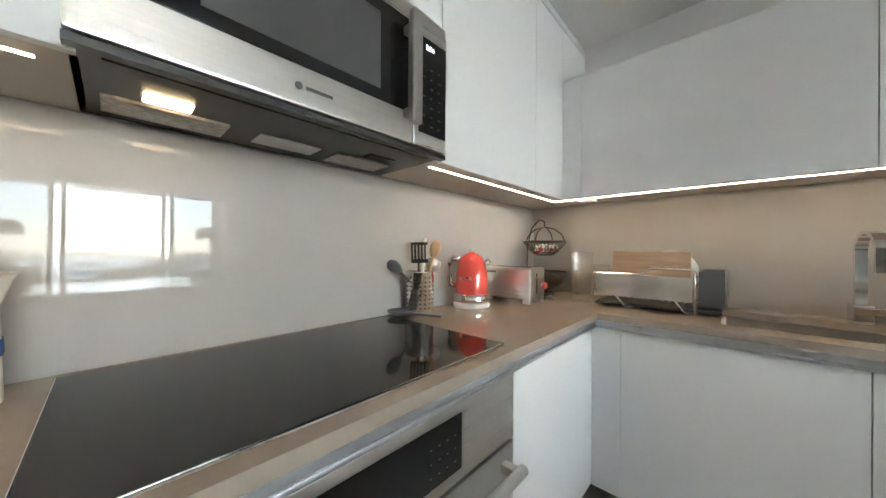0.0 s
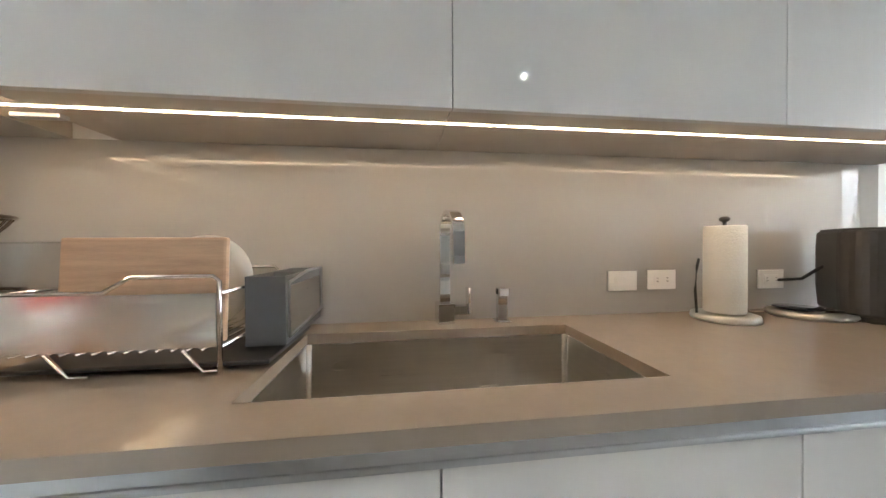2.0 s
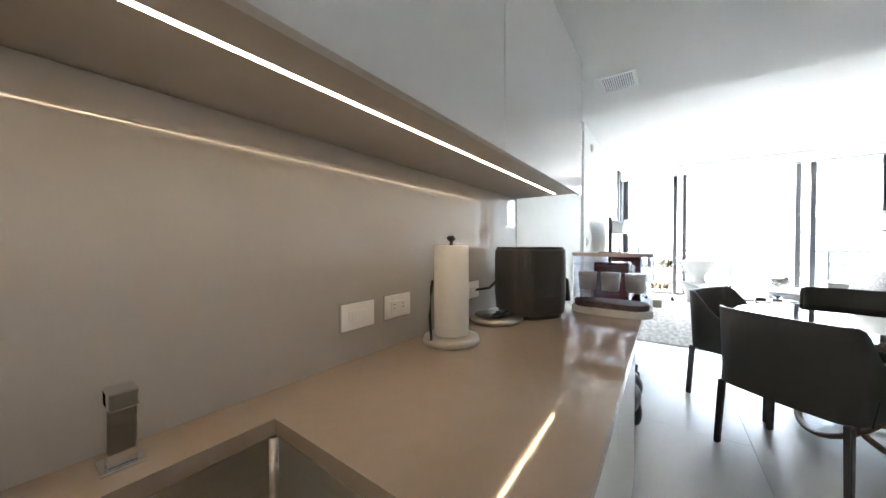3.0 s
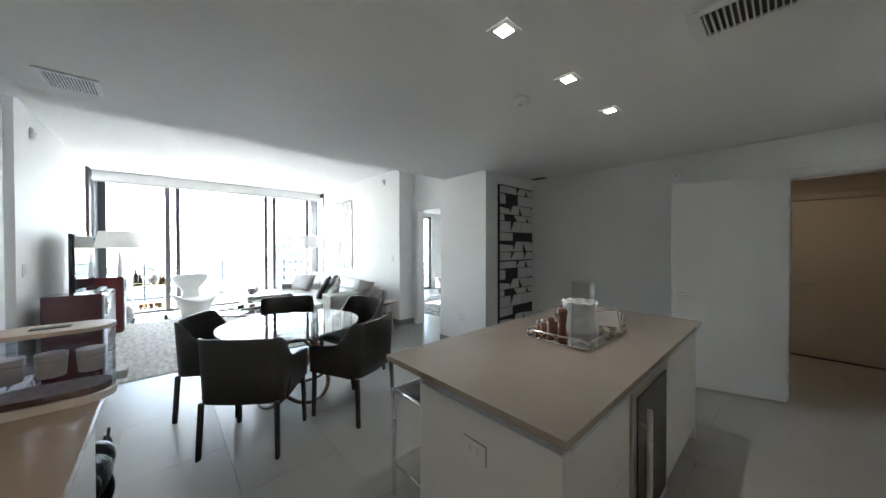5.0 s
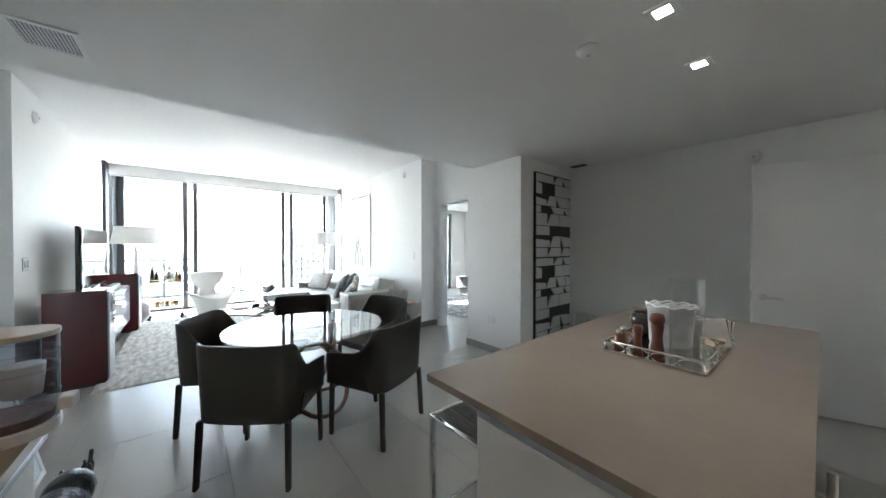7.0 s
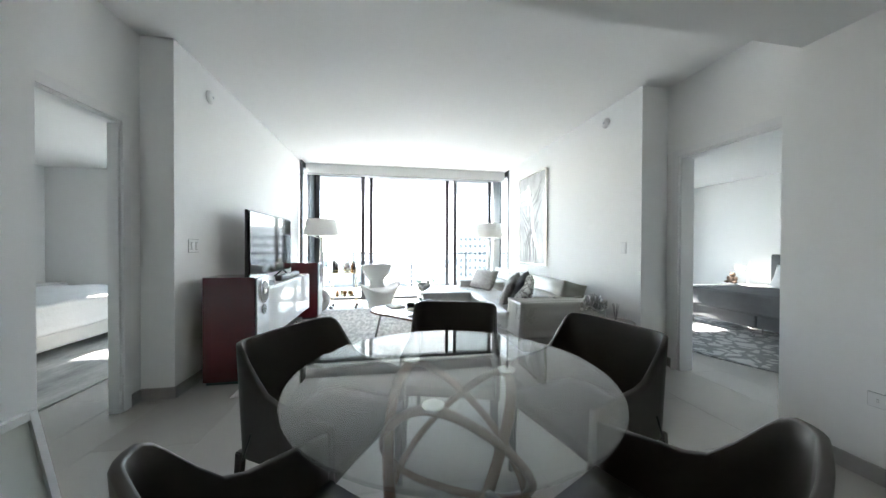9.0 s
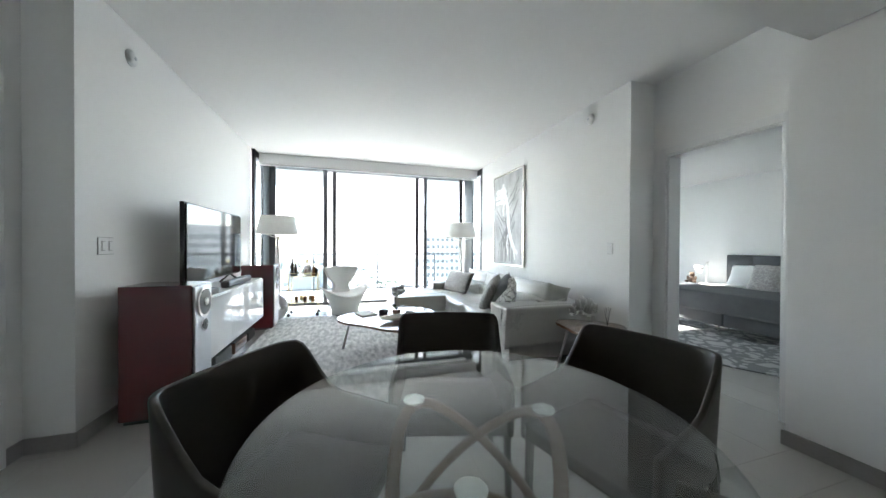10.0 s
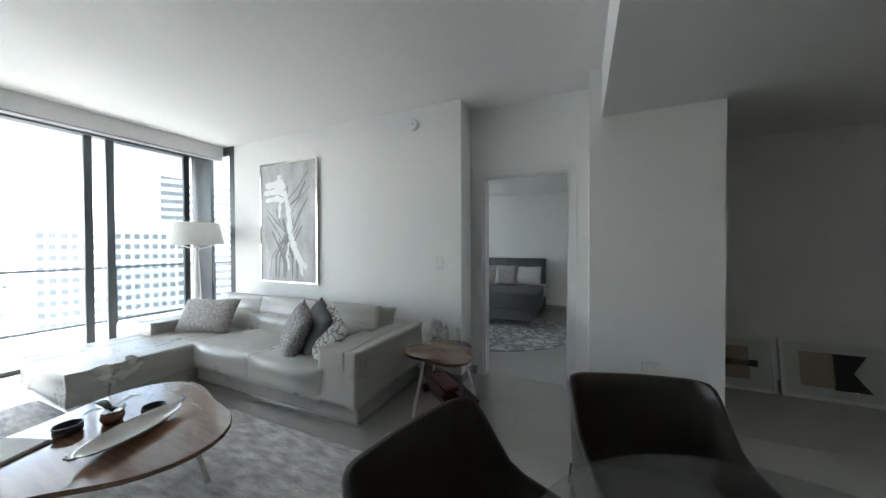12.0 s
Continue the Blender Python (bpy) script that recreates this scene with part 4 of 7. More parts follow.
for a, b in ((6.1, 6.97), (6.975, 7.83), (7.835, 8.63)):
    bm = bmesh.new()
    cushion(bm, a + 0.006, b - 0.006, -1.64, -1.35, 0.40, 0.605, 0.05, 0.1, 16)
    part("back_cushion", bm, IVORY, sofa)
    bm = bmesh.new()
    cushion(bm, a + 0.014, b - 0.014, -0.125, 0.125, -0.085, 0.085, 0.035, 0.083, 18)
    bmesh.ops.transform(bm, matrix=pose(0, -1.59, 0.69, 14, 0, 0), verts=bm.verts)
    part("headrest", bm, IVORY, sofa)


def pillow(label, at, rx, rz, size, material, tilt=0.0):
    t = thing("pillow", label, "pillow", "sofa pillows")
    t.matrix_basis = pose(*at, rx, tilt, rz)
    bm = bmesh.new()
    n = 12
    top, bot = {}, {}
    for i in range(n + 1):
        for j in range(n + 1):
            u, v = 2 * i / n - 1, 2 * j / n - 1
            th = 0.085 * ((1 - u ** 4) * (1 - v ** 4)) ** 0.6
            pin = 1 - 0.07 * (1 - abs(u * v)) * (abs(u) ** 3 + abs(v) ** 3) * 0.6
            x, y = u * size[0] * pin, v * size[1] * pin
            w = 0.006 * math.sin(7 * u + 3 * v)
            top[i, j] = bm.verts.new((x, y, th + w))
            bot[i, j] = top[i, j] if i in (0, n) or j in (0, n) else bm.verts.new((x, y, -th + w))
    for i in range(n):
        for j in range(n):
            bm.faces.new((top[i, j], top[i + 1, j], top[i + 1, j + 1], top[i, j + 1]))
            q = (bot[i, j], bot[i, j + 1], bot[i + 1, j + 1], bot[i + 1, j])
            if len(set(q)) == 4:
                bm.faces.new(q)
    part("cover", bm, material, t, smooth=True)
    return t


pillow("silver grey patterned pillow on the chaise", (8.25, -1.08, 0.63), 60, 200, (0.34, 0.21), PILLOW_S)
pillow("dark grey patterned pillow on the sofa", (6.68, -0.98, 0.635), 66, 146, (0.25, 0.24), PILLOW_G, 14)
pillow("dark charcoal pillow on the sofa", (6.51, -1.05, 0.655), 68, 146, (0.245, 0.24), GREYCLOTH, 16)
pillow("white and grey patterned pillow against the sofa arm", (6.36, -1.03, 0.64), 60, 150, (0.25, 0.21), PILLOW_W, 22)


# ---- rug and living tables ----
def rounded_triangle(cx, cy, rx, ry, turn=0.0, n=48, sharp=0.16):
    pts = []
    for k in range(n):
        a = 2 * math.pi * k / n
        r = 1 + sharp * math.cos(3 * a)
        x, y = rx * r * math.cos(a), ry * r * math.sin(a)
        ca, sa = math.cos(turn), math.sin(turn)
        pts.append((cx + ca * x - sa * y, cy + sa * x + ca * y))
    return pts


rug = thing("rug", "large grey and white abstract pile rug", "rug")
bm = bmesh.new()
NX, NY = 150, 110
grid = []
for i in range(NX + 1):
    row = []
    for j in range(NY + 1):
        x, y = 5.33 + 3.57 * i / NX, -0.62 + 2.64 * j / NY
        edge = min(i, NX - i, j, NY - j)
        h = 0.002 if edge == 0 else 0.013 + 0.006 * noise.noise((x * 9, y * 16, 0)) + 0.004 * noise.noise((x * 30, y * 45, 3))
        row.append(bm.verts.new((x + 0.006 * noise.noise((x * 8, y * 8, 7)), y + 0.006 * noise.noise((x * 8, y * 8, 9)), h)))
    grid.append(row)
for i in range(NX):
    for j in range(NY):
        bm.faces.new((grid[i][j], grid[i + 1][j], grid[i + 1][j + 1], grid[i][j + 1]))
rim = [grid[i][0] for i in range(NX + 1)] + [grid[NX][j] for j in range(1, NY + 1)] + [grid[i][NY] for i in range(NX - 1, -1, -1)] + [grid[0][j] for j in range(NY - 1, 0, -1)]
low = [bm.verts.new((v.co.x, v.co.y, 0)) for v in rim]
for k in range(len(rim)):
    bm.faces.new((rim[k], low[k], low[(k + 1) % len(rim)], rim[(k + 1) % len(rim)]))
part("carpet", bm, RUGMAT, rug, smooth=True)
ct = thing("coffee_table", "rounded triangular walnut coffee table with splayed pale legs", "coffee table")
bm = bmesh.new()
slab(bm, rounded_triangle(6.62, 0.32, 0.57, 0.57, radians(75)), 0.40, 0.425, 0.006)
part("tabletop", bm, WALNUT, ct)
for x, y in ((6.3, 0.0), (6.86, 0.9), (7.1, 0.05)):
    bm = bmesh.new()
    d = Vector((6.62 - x, 0.35 - y, 0)).normalized()
    tube(bm, [(x, y, 0.014), (x + d.x * 0.1, y + d.y * 0.1, 0.40)], 0.016, 12)
    part("leg", bm, MATTE_WHITE, ct)
st = thing("side_table", "rounded triangular walnut side table with splayed pale legs", "side table")
bm = bmesh.new()
slab(bm, rounded_triangle(5.37, -1.42, 0.3, 0.3, radians(-100)), 0.475, 0.5, 0.006)
part("tabletop", bm, WALNUT, st)
for x, y in ((5.52, -1.14), (5.12, -1.62), (5.6, -1.68)):
    bm = bmesh.new()
    d = Vector((5.37 - x, -1.42 - y, 0)).normalized()
    tube(bm, [(x, y, 0.0), (x + d.x * 0.12, y + d.y * 0.12, 0.475)], 0.013, 12)
    part("leg", bm, MATTE_WHITE, st)

# ---- television wall ----
con = thing("media_console", "white gloss floating media console", "media unit")
block("body", (5.98, 7.88, 2.02, 2.464, 0.255, 0.81), MATTE_WHITE, con, bevel=0.004)
for i in range(3):
    a = 5.985 + i * 0.63
    block("door", (a, a + 0.627, 2.0, 2.018, 0.262, 0.8), LACQUER, con, bevel=0.002)
tv = thing("television", "large flat black television on a low stand", "television")
block("screen", (6.17, 7.59, 2.2, 2.222, 0.93, 1.64), BLACKGLASS, tv, "dark reflective screen", bevel=0.004)
block("bezel", (6.155, 7.605, 2.216, 2.25, 0.915, 1.655), BLACK, tv, bevel=0.004)
for x in (6.45, 7.3):
    bm = bmesh.new()
    tube(bm, [(x, 2.1, 0.822), (x, 2.232, 0.925), (x, 2.34, 0.822)], 0.012)
    part("foot", bm, BLACK, tv)


def speaker(x, label):
    s = thing("floor_speaker", label, "loudspeaker", "tower loudspeakers", at=(x, 0, 0))
    block("cabinet", (0, 0.32, 1.93, 2.36, 0.03, 0.975), BURGUNDY, s, bevel=0.006)
    block("baffle", (0.02, 0.3, 1.915, 1.93, 0.05, 0.96), ALU, s, "pale front baffle", bevel=0.003)
    block("plinth", (0.02, 0.3, 1.95, 2.34, 0, 0.03), BLACK, s)
    for z, r in ((0.83, 0.118), (0.655, 0.05)):
        bm = bmesh.new()
        m = pose(0.16, 1.915, z, 90, 0, 0)
        cyl(bm, 0, 0, 0, 0.012, r, m=m)
        ring = part("driver", bm, CHROME, s, "driver with polished ring")
        bm = bmesh.new()
        cyl(bm, 0, 0, 0.0125, 0.014, r * 0.84, m=m)
        cone = part("cone", bm, BLACK, ring)
        bm = bmesh.new()
        cyl(bm, 0, 0, 0.0145, 0.026, r * 0.32, r * 0.2, m=m)
        part("dust_cap", bm, CHROME, ring)


speaker(5.59, "burgundy lacquered tower loudspeaker with round drivers")
speaker(8.14, "burgundy lacquered tower loudspeaker with round drivers")


def floor_lamp(x, y, label):
    l = thing("floor_lamp", label, "lamp", "floor lamps", at=(x, y, 0))
    bm = bmesh.new()
    lathe(bm, [(0, 0), (0.16, 0), (0.16, 0.012), (0.05, 0.03), (0.03, 0.1), (0.042, 0.35), (0.05, 0.6), (0.04, 0.95), (0.022, 1.35), (0.028, 1.44), (0, 1.44)])
    part("stem", bm, MATTE_WHITE, l)
    for k in range(3):
        a = 2.1 * k + 0.4
        bm = bmesh.new()
        tube(bm, [(0.02 * math.cos(a), 0.02 * math.sin(a), 1.40), (0.12 * math.cos(a), 0.12 * math.sin(a), 1.43), (0.325 * math.cos(a), 0.325 * math.sin(a), 1.485)], 0.006)
        part("arm", bm, MATTE_WHITE, l)
    bm = bmesh.new()
    lathe(bm, [(0.335, 1.47), (0.275, 1.78), (0.272, 1.78), (0.332, 1.47), (0.335, 1.47)], 40)
    part("shade", bm, LINEN, l, "white tapered drum shade")


floor_lamp(8.9, 2.02, "white floor lamp with a tapered shade by the window")
floor_lamp(9.3, -1.52, "white floor lamp with a tapered shade behind the sofa")

# ---- picture over the sofa ----
pic = thing("abstract_painting", "large framed grey and white abstract painting on the wall", "painting")
bm = bmesh.new()
for s in ((7.325, 7.35, 0.94, 2.59), (8.385, 8.41, 0.94, 2.59), (7.35, 8.385, 0.94, 0.965), (7.35, 8.385, 2.565, 2.59)):
    box(bm, s[0], s[1], -1.9, -1.86, s[2], s[3], 0.002)
part("frame", bm, SILVERLEAF, pic, "thin silver frame")


# ---- cooking appliances ----
REDPAINT = mat("coral_red_enamel", (0.62, 0.075, 0.06), 0.12, noise_scale=5, vary=0.04, coat=0.5)
BAMBOO = mat("bamboo_board", (0.52, 0.36, 0.25), 0.5, noise_scale=5, vary=0.2, stretch=(1, 1, 14))
WOOD = mat("beech_wood", (0.55, 0.36, 0.2), 0.5, noise_scale=8, vary=0.2)
REDWOOD = mat("reddish_wood", (0.15, 0.048, 0.03), 0.35, noise_scale=9, vary=0.3, stretch=(1, 1, 0.2))
WIRE = mat("bronze_wire", (0.09, 0.07, 0.055), 0.35, 0.8, noise_scale=9, vary=0.2)
CERAMIC = mat("white_ceramic", (0.75, 0.73, 0.68), 0.15, noise_scale=5, vary=0.04, coat=0.3)
BLUE = mat("blue_glaze", (0.05, 0.1, 0.35), 0.2, noise_scale=6, vary=0.1)
LCD = glow("white_display", (0.9, 0.95, 1.0), 0.15)
HOODLAMP = glow("hood_lamp", (1.0, 0.72, 0.4), 0.7)
MESHMETAL = mat("filter_mesh", (0.42, 0.4, 0.37), 0.5, 0.7, noise_scale=60, vary=0.4, bump=0.5, bump_scale=500)
STICKER = mat("grey_sticker", (0.5, 0.5, 0.5), 0.6, noise_scale=30, vary=0.05)
HOODGREY = mat("painted_hood_grey", (0.018, 0.0175, 0.017), 0.4, noise_scale=4, vary=0.1)
KEY = mat("pale_key_print", (0.12, 0.12, 0.12), 0.6, noise_scale=20)

mw = thing("microwave", "stainless over-range microwave with dark glass door and bar handle", "microwave")
MX, M0, M1, MZ0, MZ1 = -0.54, 0.035, 0.855, 1.505, 1.935
block("housing", (LW + 0.009, MX - 0.03, M0, M1, MZ0 + 0.002, MZ1), HOODGREY, mw, bevel=0.003)
dr = block("door", (MX - 0.028, MX, M0, 0.704, MZ0 + 0.012, MZ1 - 0.045), STEEL, mw, "brushed steel door", bevel=0.006)
block("door_glass", (MX, MX + 0.003, M0 + 0.055, 0.685, MZ0 + 0.10, MZ1 - 0.055), BLACKGLASS, dr, "black glass window", bevel=0.001)
block("window_mesh", (MX + 0.003, MX + 0.0042, M0 + 0.16, 0.585, MZ0 + 0.13, MZ1 - 0.09), DARKGREY, dr, "perforated dark screen")
bm = bmesh.new()
box(bm, MX + 0.034, MX + 0.058, 0.658, 0.694, MZ0 + 0.05, MZ1 - 0.06, 0.006, 3)
for z in (MZ0 + 0.09, MZ1 - 0.1):
    box(bm, MX - 0.001, MX + 0.036, 0.666, 0.688, z - 0.012, z + 0.012, 0.003, 2)
part("handle", bm, STEEL, dr, "thick steel bar handle")
pn = block("control_panel", (MX - 0.028, MX, 0.708, M1, MZ0 + 0.012, MZ1 - 0.045), STEEL, mw, bevel=0.006)
block("keypad", (MX, MX + 0.002, 0.728, 0.848, MZ0 + 0.055, MZ1 - 0.075), BLACKGLASS, pn, "black glass touch keypad", bevel=0.0008)
bm = bmesh.new()
for r in range(7):
    for c in range(3):
        y, z = 0.742 + c * 0.034, MZ0 + 0.08 + r * 0.03
        box(bm, MX + 0.002, MX + 0.0026, y, y + 0.009 + 0.004 * ((r + c) % 2), z, z + 0.003)
part("key_marks", bm, KEY, pn)
cur = bpy.data.curves.new("clock_display", "FONT")
cur.body, cur.size, cur.extrude = "2:54", 0.021, 0.0004
cur.materials.append(LCD)
ob = new("clock_display", cur)
ob.parent = pn
ob.matrix_basis = pose(MX + 0.003, 0.756, MZ1 - 0.11, 90, 0, 90)
block("top_grille", (MX - 0.028, MX - 0.002, M0, M1, MZ1 - 0.04, MZ1), STEEL, mw, bevel=0.003)
bm = bmesh.new()
cyl(bm, 0, 0, 0, 0.0015, 0.0085, m=pose(MX, 0.37, MZ0 + 0.055, 0, 90, 0))
part("badge_disc", bm, FRAME, dr)
block("badge_bar", (MX, MX + 0.0012, 0.386, 0.45, MZ0 + 0.051, MZ0 + 0.059), FRAME, dr)
# underside: lamp, grease filters, sticker
block("lower_lip", (MX - 0.028, MX - 0.004, M0, M1, MZ0 - 0.006, MZ0 + 0.008), BLACK, mw)
for a, b in ((0.07, 0.29), (0.58, 0.78)):
    block("filter", (-0.86, -0.755, a, b, MZ0 - 0.005, MZ0 + 0.003), MESHMETAL, mw, "metal grease filter", bevel=0.002)
block("hood_lamp", (-0.735, -0.69, 0.13, 0.21, MZ0 - 0.004, MZ0 + 0.003), HOODLAMP, mw, "lit warm cooktop lamp", bevel=0.003)
block("hood_lamp_cover", (-0.735, -0.69, 0.66, 0.76, MZ0 - 0.003, MZ0 + 0.003), HOODGREY, mw, bevel=0.003)
block("rating_sticker", (-0.85, -0.76, 0.36, 0.53, MZ0 - 0.0012, MZ0 + 0.003), STICKER, mw)
block("vent_strip", (-0.62, -0.585, M0 + 0.04, M1 - 0.04, MZ0 - 0.003, MZ0 + 0.003), BLACK, mw)

hob = thing("cooktop", "black glass induction cooktop set flush in the worktop", "cooktop")
block("glass", (-0.885, -0.33, 0.01, 0.888, CT + 0.0005, CT + 0.006), BLACKGLASS, hob, bevel=0.002)
block("rim", (-0.8865, -0.3285, 0.0085, 0.8895, CT + 0.0002, CT + 0.003), STEEL, hob)
OX = BX + 0.018
ov = thing("oven", "stainless steel built-in oven with display and bar handle", "oven")
block("housing", (LW + 0.05, BX - 0.01, 0.135, 0.895, 0.1, 0.845), DARKGREY, ov)
cp = block("control_panel", (BX - 0.009, OX, 0.135, 0.895, 0.655, 0.84), STEEL, ov, "brushed steel control panel", bevel=0.002)
block("display", (OX, OX + 0.002, 0.28, 0.655, 0.685, 0.815), BLACKGLASS, cp, "black touch display")
for i in range(3):
    block("key", (OX, OX + 0.0018, 0.66, 0.69, 0.69 + i * 0.042, 0.728 + i * 0.042), STEEL, cp)
bm = bmesh.new()
for r in range(3):
    for c in range(4):
        box(bm, OX + 0.002, OX + 0.0025, 0.55 + c * 0.026, 0.556 + c * 0.026, 0.71 + r * 0.03, 0.7125 + r * 0.03)
part("key_marks", bm, KEY, cp)
od = block("door", (BX - 0.009, OX, 0.135, 0.895, 0.12, 0.645), STEEL, ov, "brushed steel oven door", bevel=0.002)
block("door_glass", (OX, OX + 0.002, 0.21, 0.82, 0.2, 0.52), BLACKGLASS, od)
bm = bmesh.new()
tube(bm, [(OX + 0.05, 0.165, 0.595), (OX + 0.05, 0.865, 0.595)], 0.015, 14)
for y in (0.19, 0.84):
    box(bm, OX - 0.001, OX + 0.05, y - 0.014, y + 0.014, 0.583, 0.607, 0.004)
part("handle", bm, STEEL, od, "thick steel bar handle")

# ---- utensils by the cooktop ----
Z = CT
uh = thing("utensil_holder", "perforated steel utensil holder on the worktop", "utensil holder", at=(-0.855, 1.03, Z))
uh.scale = (1.1, 1.1, 1.05)
bm = bmesh.new()
lathe(bm, [(0.0, 0.004), (0.05, 0.004), (0.052, 0.0), (0.056, 0.004), (0.056, 0.175), (0.0575, 0.178), (0.053, 0.178), (0.053, 0.01), (0, 0.01)], 40)
part("cup", bm, BRIGHTSTEEL, uh)
bm = bmesh.new()
for r in range(8):
    for c in range(18):
        a = 2 * math.pi * c / 18
        cyl(bm, 0, 0, 0.0535, 0.0566, 0.0034, seg=8, m=Matrix.Translation((0, 0, 0.028 + r * 0.018)) @ Matrix.Rotation(a, 4, "Z") @ Matrix.Rotation(math.pi / 2, 4, "Y"))
part("holes", bm, BLACK, uh, "rows of round holes")


def utensil(name, label, base, tip, build, material):
    """A utensil leaning in the holder from base to tip; build(bm) makes it along +z from 0."""
    d = Vector(tip) - Vector(base)
    t = thing(name, label, "utensil", "kitchen utensils")
    zz = d.normalized()
    xx = Vector((-0.7, 0.7, 0)).cross(zz).normalized()
    yy = zz.cross(xx)
    t.matrix_basis = Matrix.Translation(base) @ Matrix((xx, yy, zz)).transposed().to_4x4()
    bm = bmesh.new()
    build(bm, d.length)
    part("blade" if "spatula" in name else "body", bm, material, t)
    return t


def spatula(bm, h):
    tube(bm, [(0, 0, 0), (0, 0, h - 0.09)], 0.005, 8)
    for i in range(5):
        box(bm, -0.032 + i * 0.0145, -0.024 + i * 0.0145, -0.002, 0.002, h - 0.075, h - 0.012)
    box(bm, -0.032, 0.042, -0.002, 0.002, h - 0.092, h - 0.075)
    box(bm, -0.032, 0.042, -0.002, 0.002, h - 0.012, h)


def spoon(bm, h):
    tube(bm, [(0, 0, 0), (0, 0, h - 0.07)], 0.006, 8)
    lathe(bm, [(0, h - 0.085), (0.015, h - 0.075), (0.025, h - 0.045), (0.024, h - 0.02), (0.012, h - 0.003), (0, h)], 16, sy=0.35)


def ladle(bm, h):
    tube(bm, [(0, 0, 0), (0, 0, h - 0.05)], 0.005, 8)
    lathe(bm, [(0, h - 0.055), (0.028, h - 0.045), (0.036, h - 0.02), (0.034, h)], 16)


hx, hy = -0.855, 1.03
utensil("slotted_spatula", "black slotted spatula standing in the steel holder", (hx, hy, Z + 0.015), (hx + 0.0, hy - 0.012, Z + 0.315), spatula, BLACK)
utensil("wooden_spoon", "pale wooden spoon standing in the steel holder", (hx, hy, Z + 0.015), (hx + 0.035, hy + 0.075, Z + 0.325), spoon, WOOD)
utensil("ladle", "steel ladle standing in the steel holder", (hx, hy, Z + 0.015), (hx - 0.01, hy + 0.10, Z + 0.23), ladle, STEEL)
utensil("serving_spoon", "dark serving spoon leaning far out of the steel holder", (hx, hy, Z + 0.10), (hx - 0.005, hy - 0.17, Z + 0.235), spoon, DARKGREY)
utensil("whisk_handle", "white handled utensil standing in the steel holder", (hx, hy, Z + 0.015), (hx - 0.02, hy + 0.05, Z + 0.335), lambda bm, h: tube(bm, [(0, 0, 0), (0, 0, h)], 0.008, 10), CERAMIC)
sr = thing("spoon_rest", "grey metal spoon rest on the worktop edge of the cooktop", "spoon rest", at=(-0.85, 0.925, Z + 0.006))
bm = bmesh.new()
lathe(bm, [(0, 0.004), (0.04, 0.006), (0.058, 0.016), (0.062, 0.022), (0.058, 0.02), (0.04, 0.011), (0, 0.009)], 28)
tube(bm, [(0.05, 0.0, 0.016), (0.1, 0.03, 0.014), (0.17, 0.06, 0.012)], 0.013, 8, flat=0.4)
part("dish", bm, DARKGREY, sr)

kt = thing("electric_kettle", "coral red retro kettle with chrome handle and base", "kettle", at=(-0.80, 1.335, Z), turn=-75)
kt.scale = (1.08, 1.08, 1.08)
bm = bmesh.new()
lathe(bm, [(0, 0.0), (0.082, 0.0), (0.085, 0.012), (0.08, 0.02), (0, 0.02)], 36)
part("base", bm, MATTE_WHITE, kt)
bm = bmesh.new()
lathe(bm, [(0.0, 0.021), (0.079, 0.021), (0.081, 0.03), (0.079, 0.058), (0.076, 0.062)], 36)
part("chrome_ring", bm, CHROME, kt)
bm = bmesh.new()
lathe(bm, [(0.0765, 0.06), (0.076, 0.1), (0.071, 0.16), (0.063, 0.2), (0.05, 0.228), (0.03, 0.243), (0.012, 0.248), (0, 0.249)], 40)
part("body", bm, REDPAINT, kt, "coral red enamel body")
bm = bmesh.new()
lathe(bm, [(0, 0.247), (0.011, 0.248), (0.014, 0.256), (0.01, 0.262), (0, 0.263)], 20)
part("lid_knob", bm, CHROME, kt)
bm = bmesh.new()
tube(bm, [(0.0, -0.06, 0.215), (0.0, -0.1, 0.222), (0.0, -0.118, 0.2), (0.0, -0.118, 0.13), (0.0, -0.11, 0.095), (0.0, -0.078, 0.085)], 0.0145, 12)
part("handle", bm, CHROME, kt, "curved chrome handle")
bm = bmesh.new()
tube(bm, [(0, 0.05, 0.19), (0, 0.085, 0.214)], 0.014, 12)
part("spout", bm, CHROME, kt)
bm = bmesh.new()
for i in range(4):
    a = radians(-18 + i * 12)
    box(bm, 0.0745 * math.cos(a) - 0.002, 0.0745 * math.cos(a) + 0.003, 0.0745 * math.sin(a) - 0.005, 0.0745 * math.sin(a) + 0.005, 0.13, 0.142)
part("raised_marks", bm, CHROME, kt, "row of raised chrome marks")

ts = thing("toaster", "brushed steel two-slot toaster with a red dial", "toaster", at=(-0.75, 1.655, Z))
bm = bmesh.new()
box(bm, -0.15, 0.15, -0.085, 0.085, 0.022, 0.19, 0.014, 3)
part("body", bm, STEEL, ts)
for y in (-0.03, 0.03):
    block("slot", (-0.12, 0.12, y - 0.014, y + 0.014, 0.1885, 0.1915), BLACK, ts)
for x in (-0.125, 0.125):
    for y in (-0.065, 0.065):
        bm = bmesh.new()
        box(bm, x - 0.022, x + 0.022, y - 0.018, y + 0.018, 0, 0.03, 0.005)
        part("foot", bm, STEEL, ts)
bm = bmesh.new()
cyl(bm, 0, 0, 0, 0.02, 0.02, 0.017, m=pose(0.15, 0.06, 0.09, 0, 90, 0))
part("dial", bm, REDPAINT, ts, "red control dial")
block("lever", (0.15, 0.172, -0.035, 0.005, 0.125, 0.14), STEEL, ts, bevel=0.003)
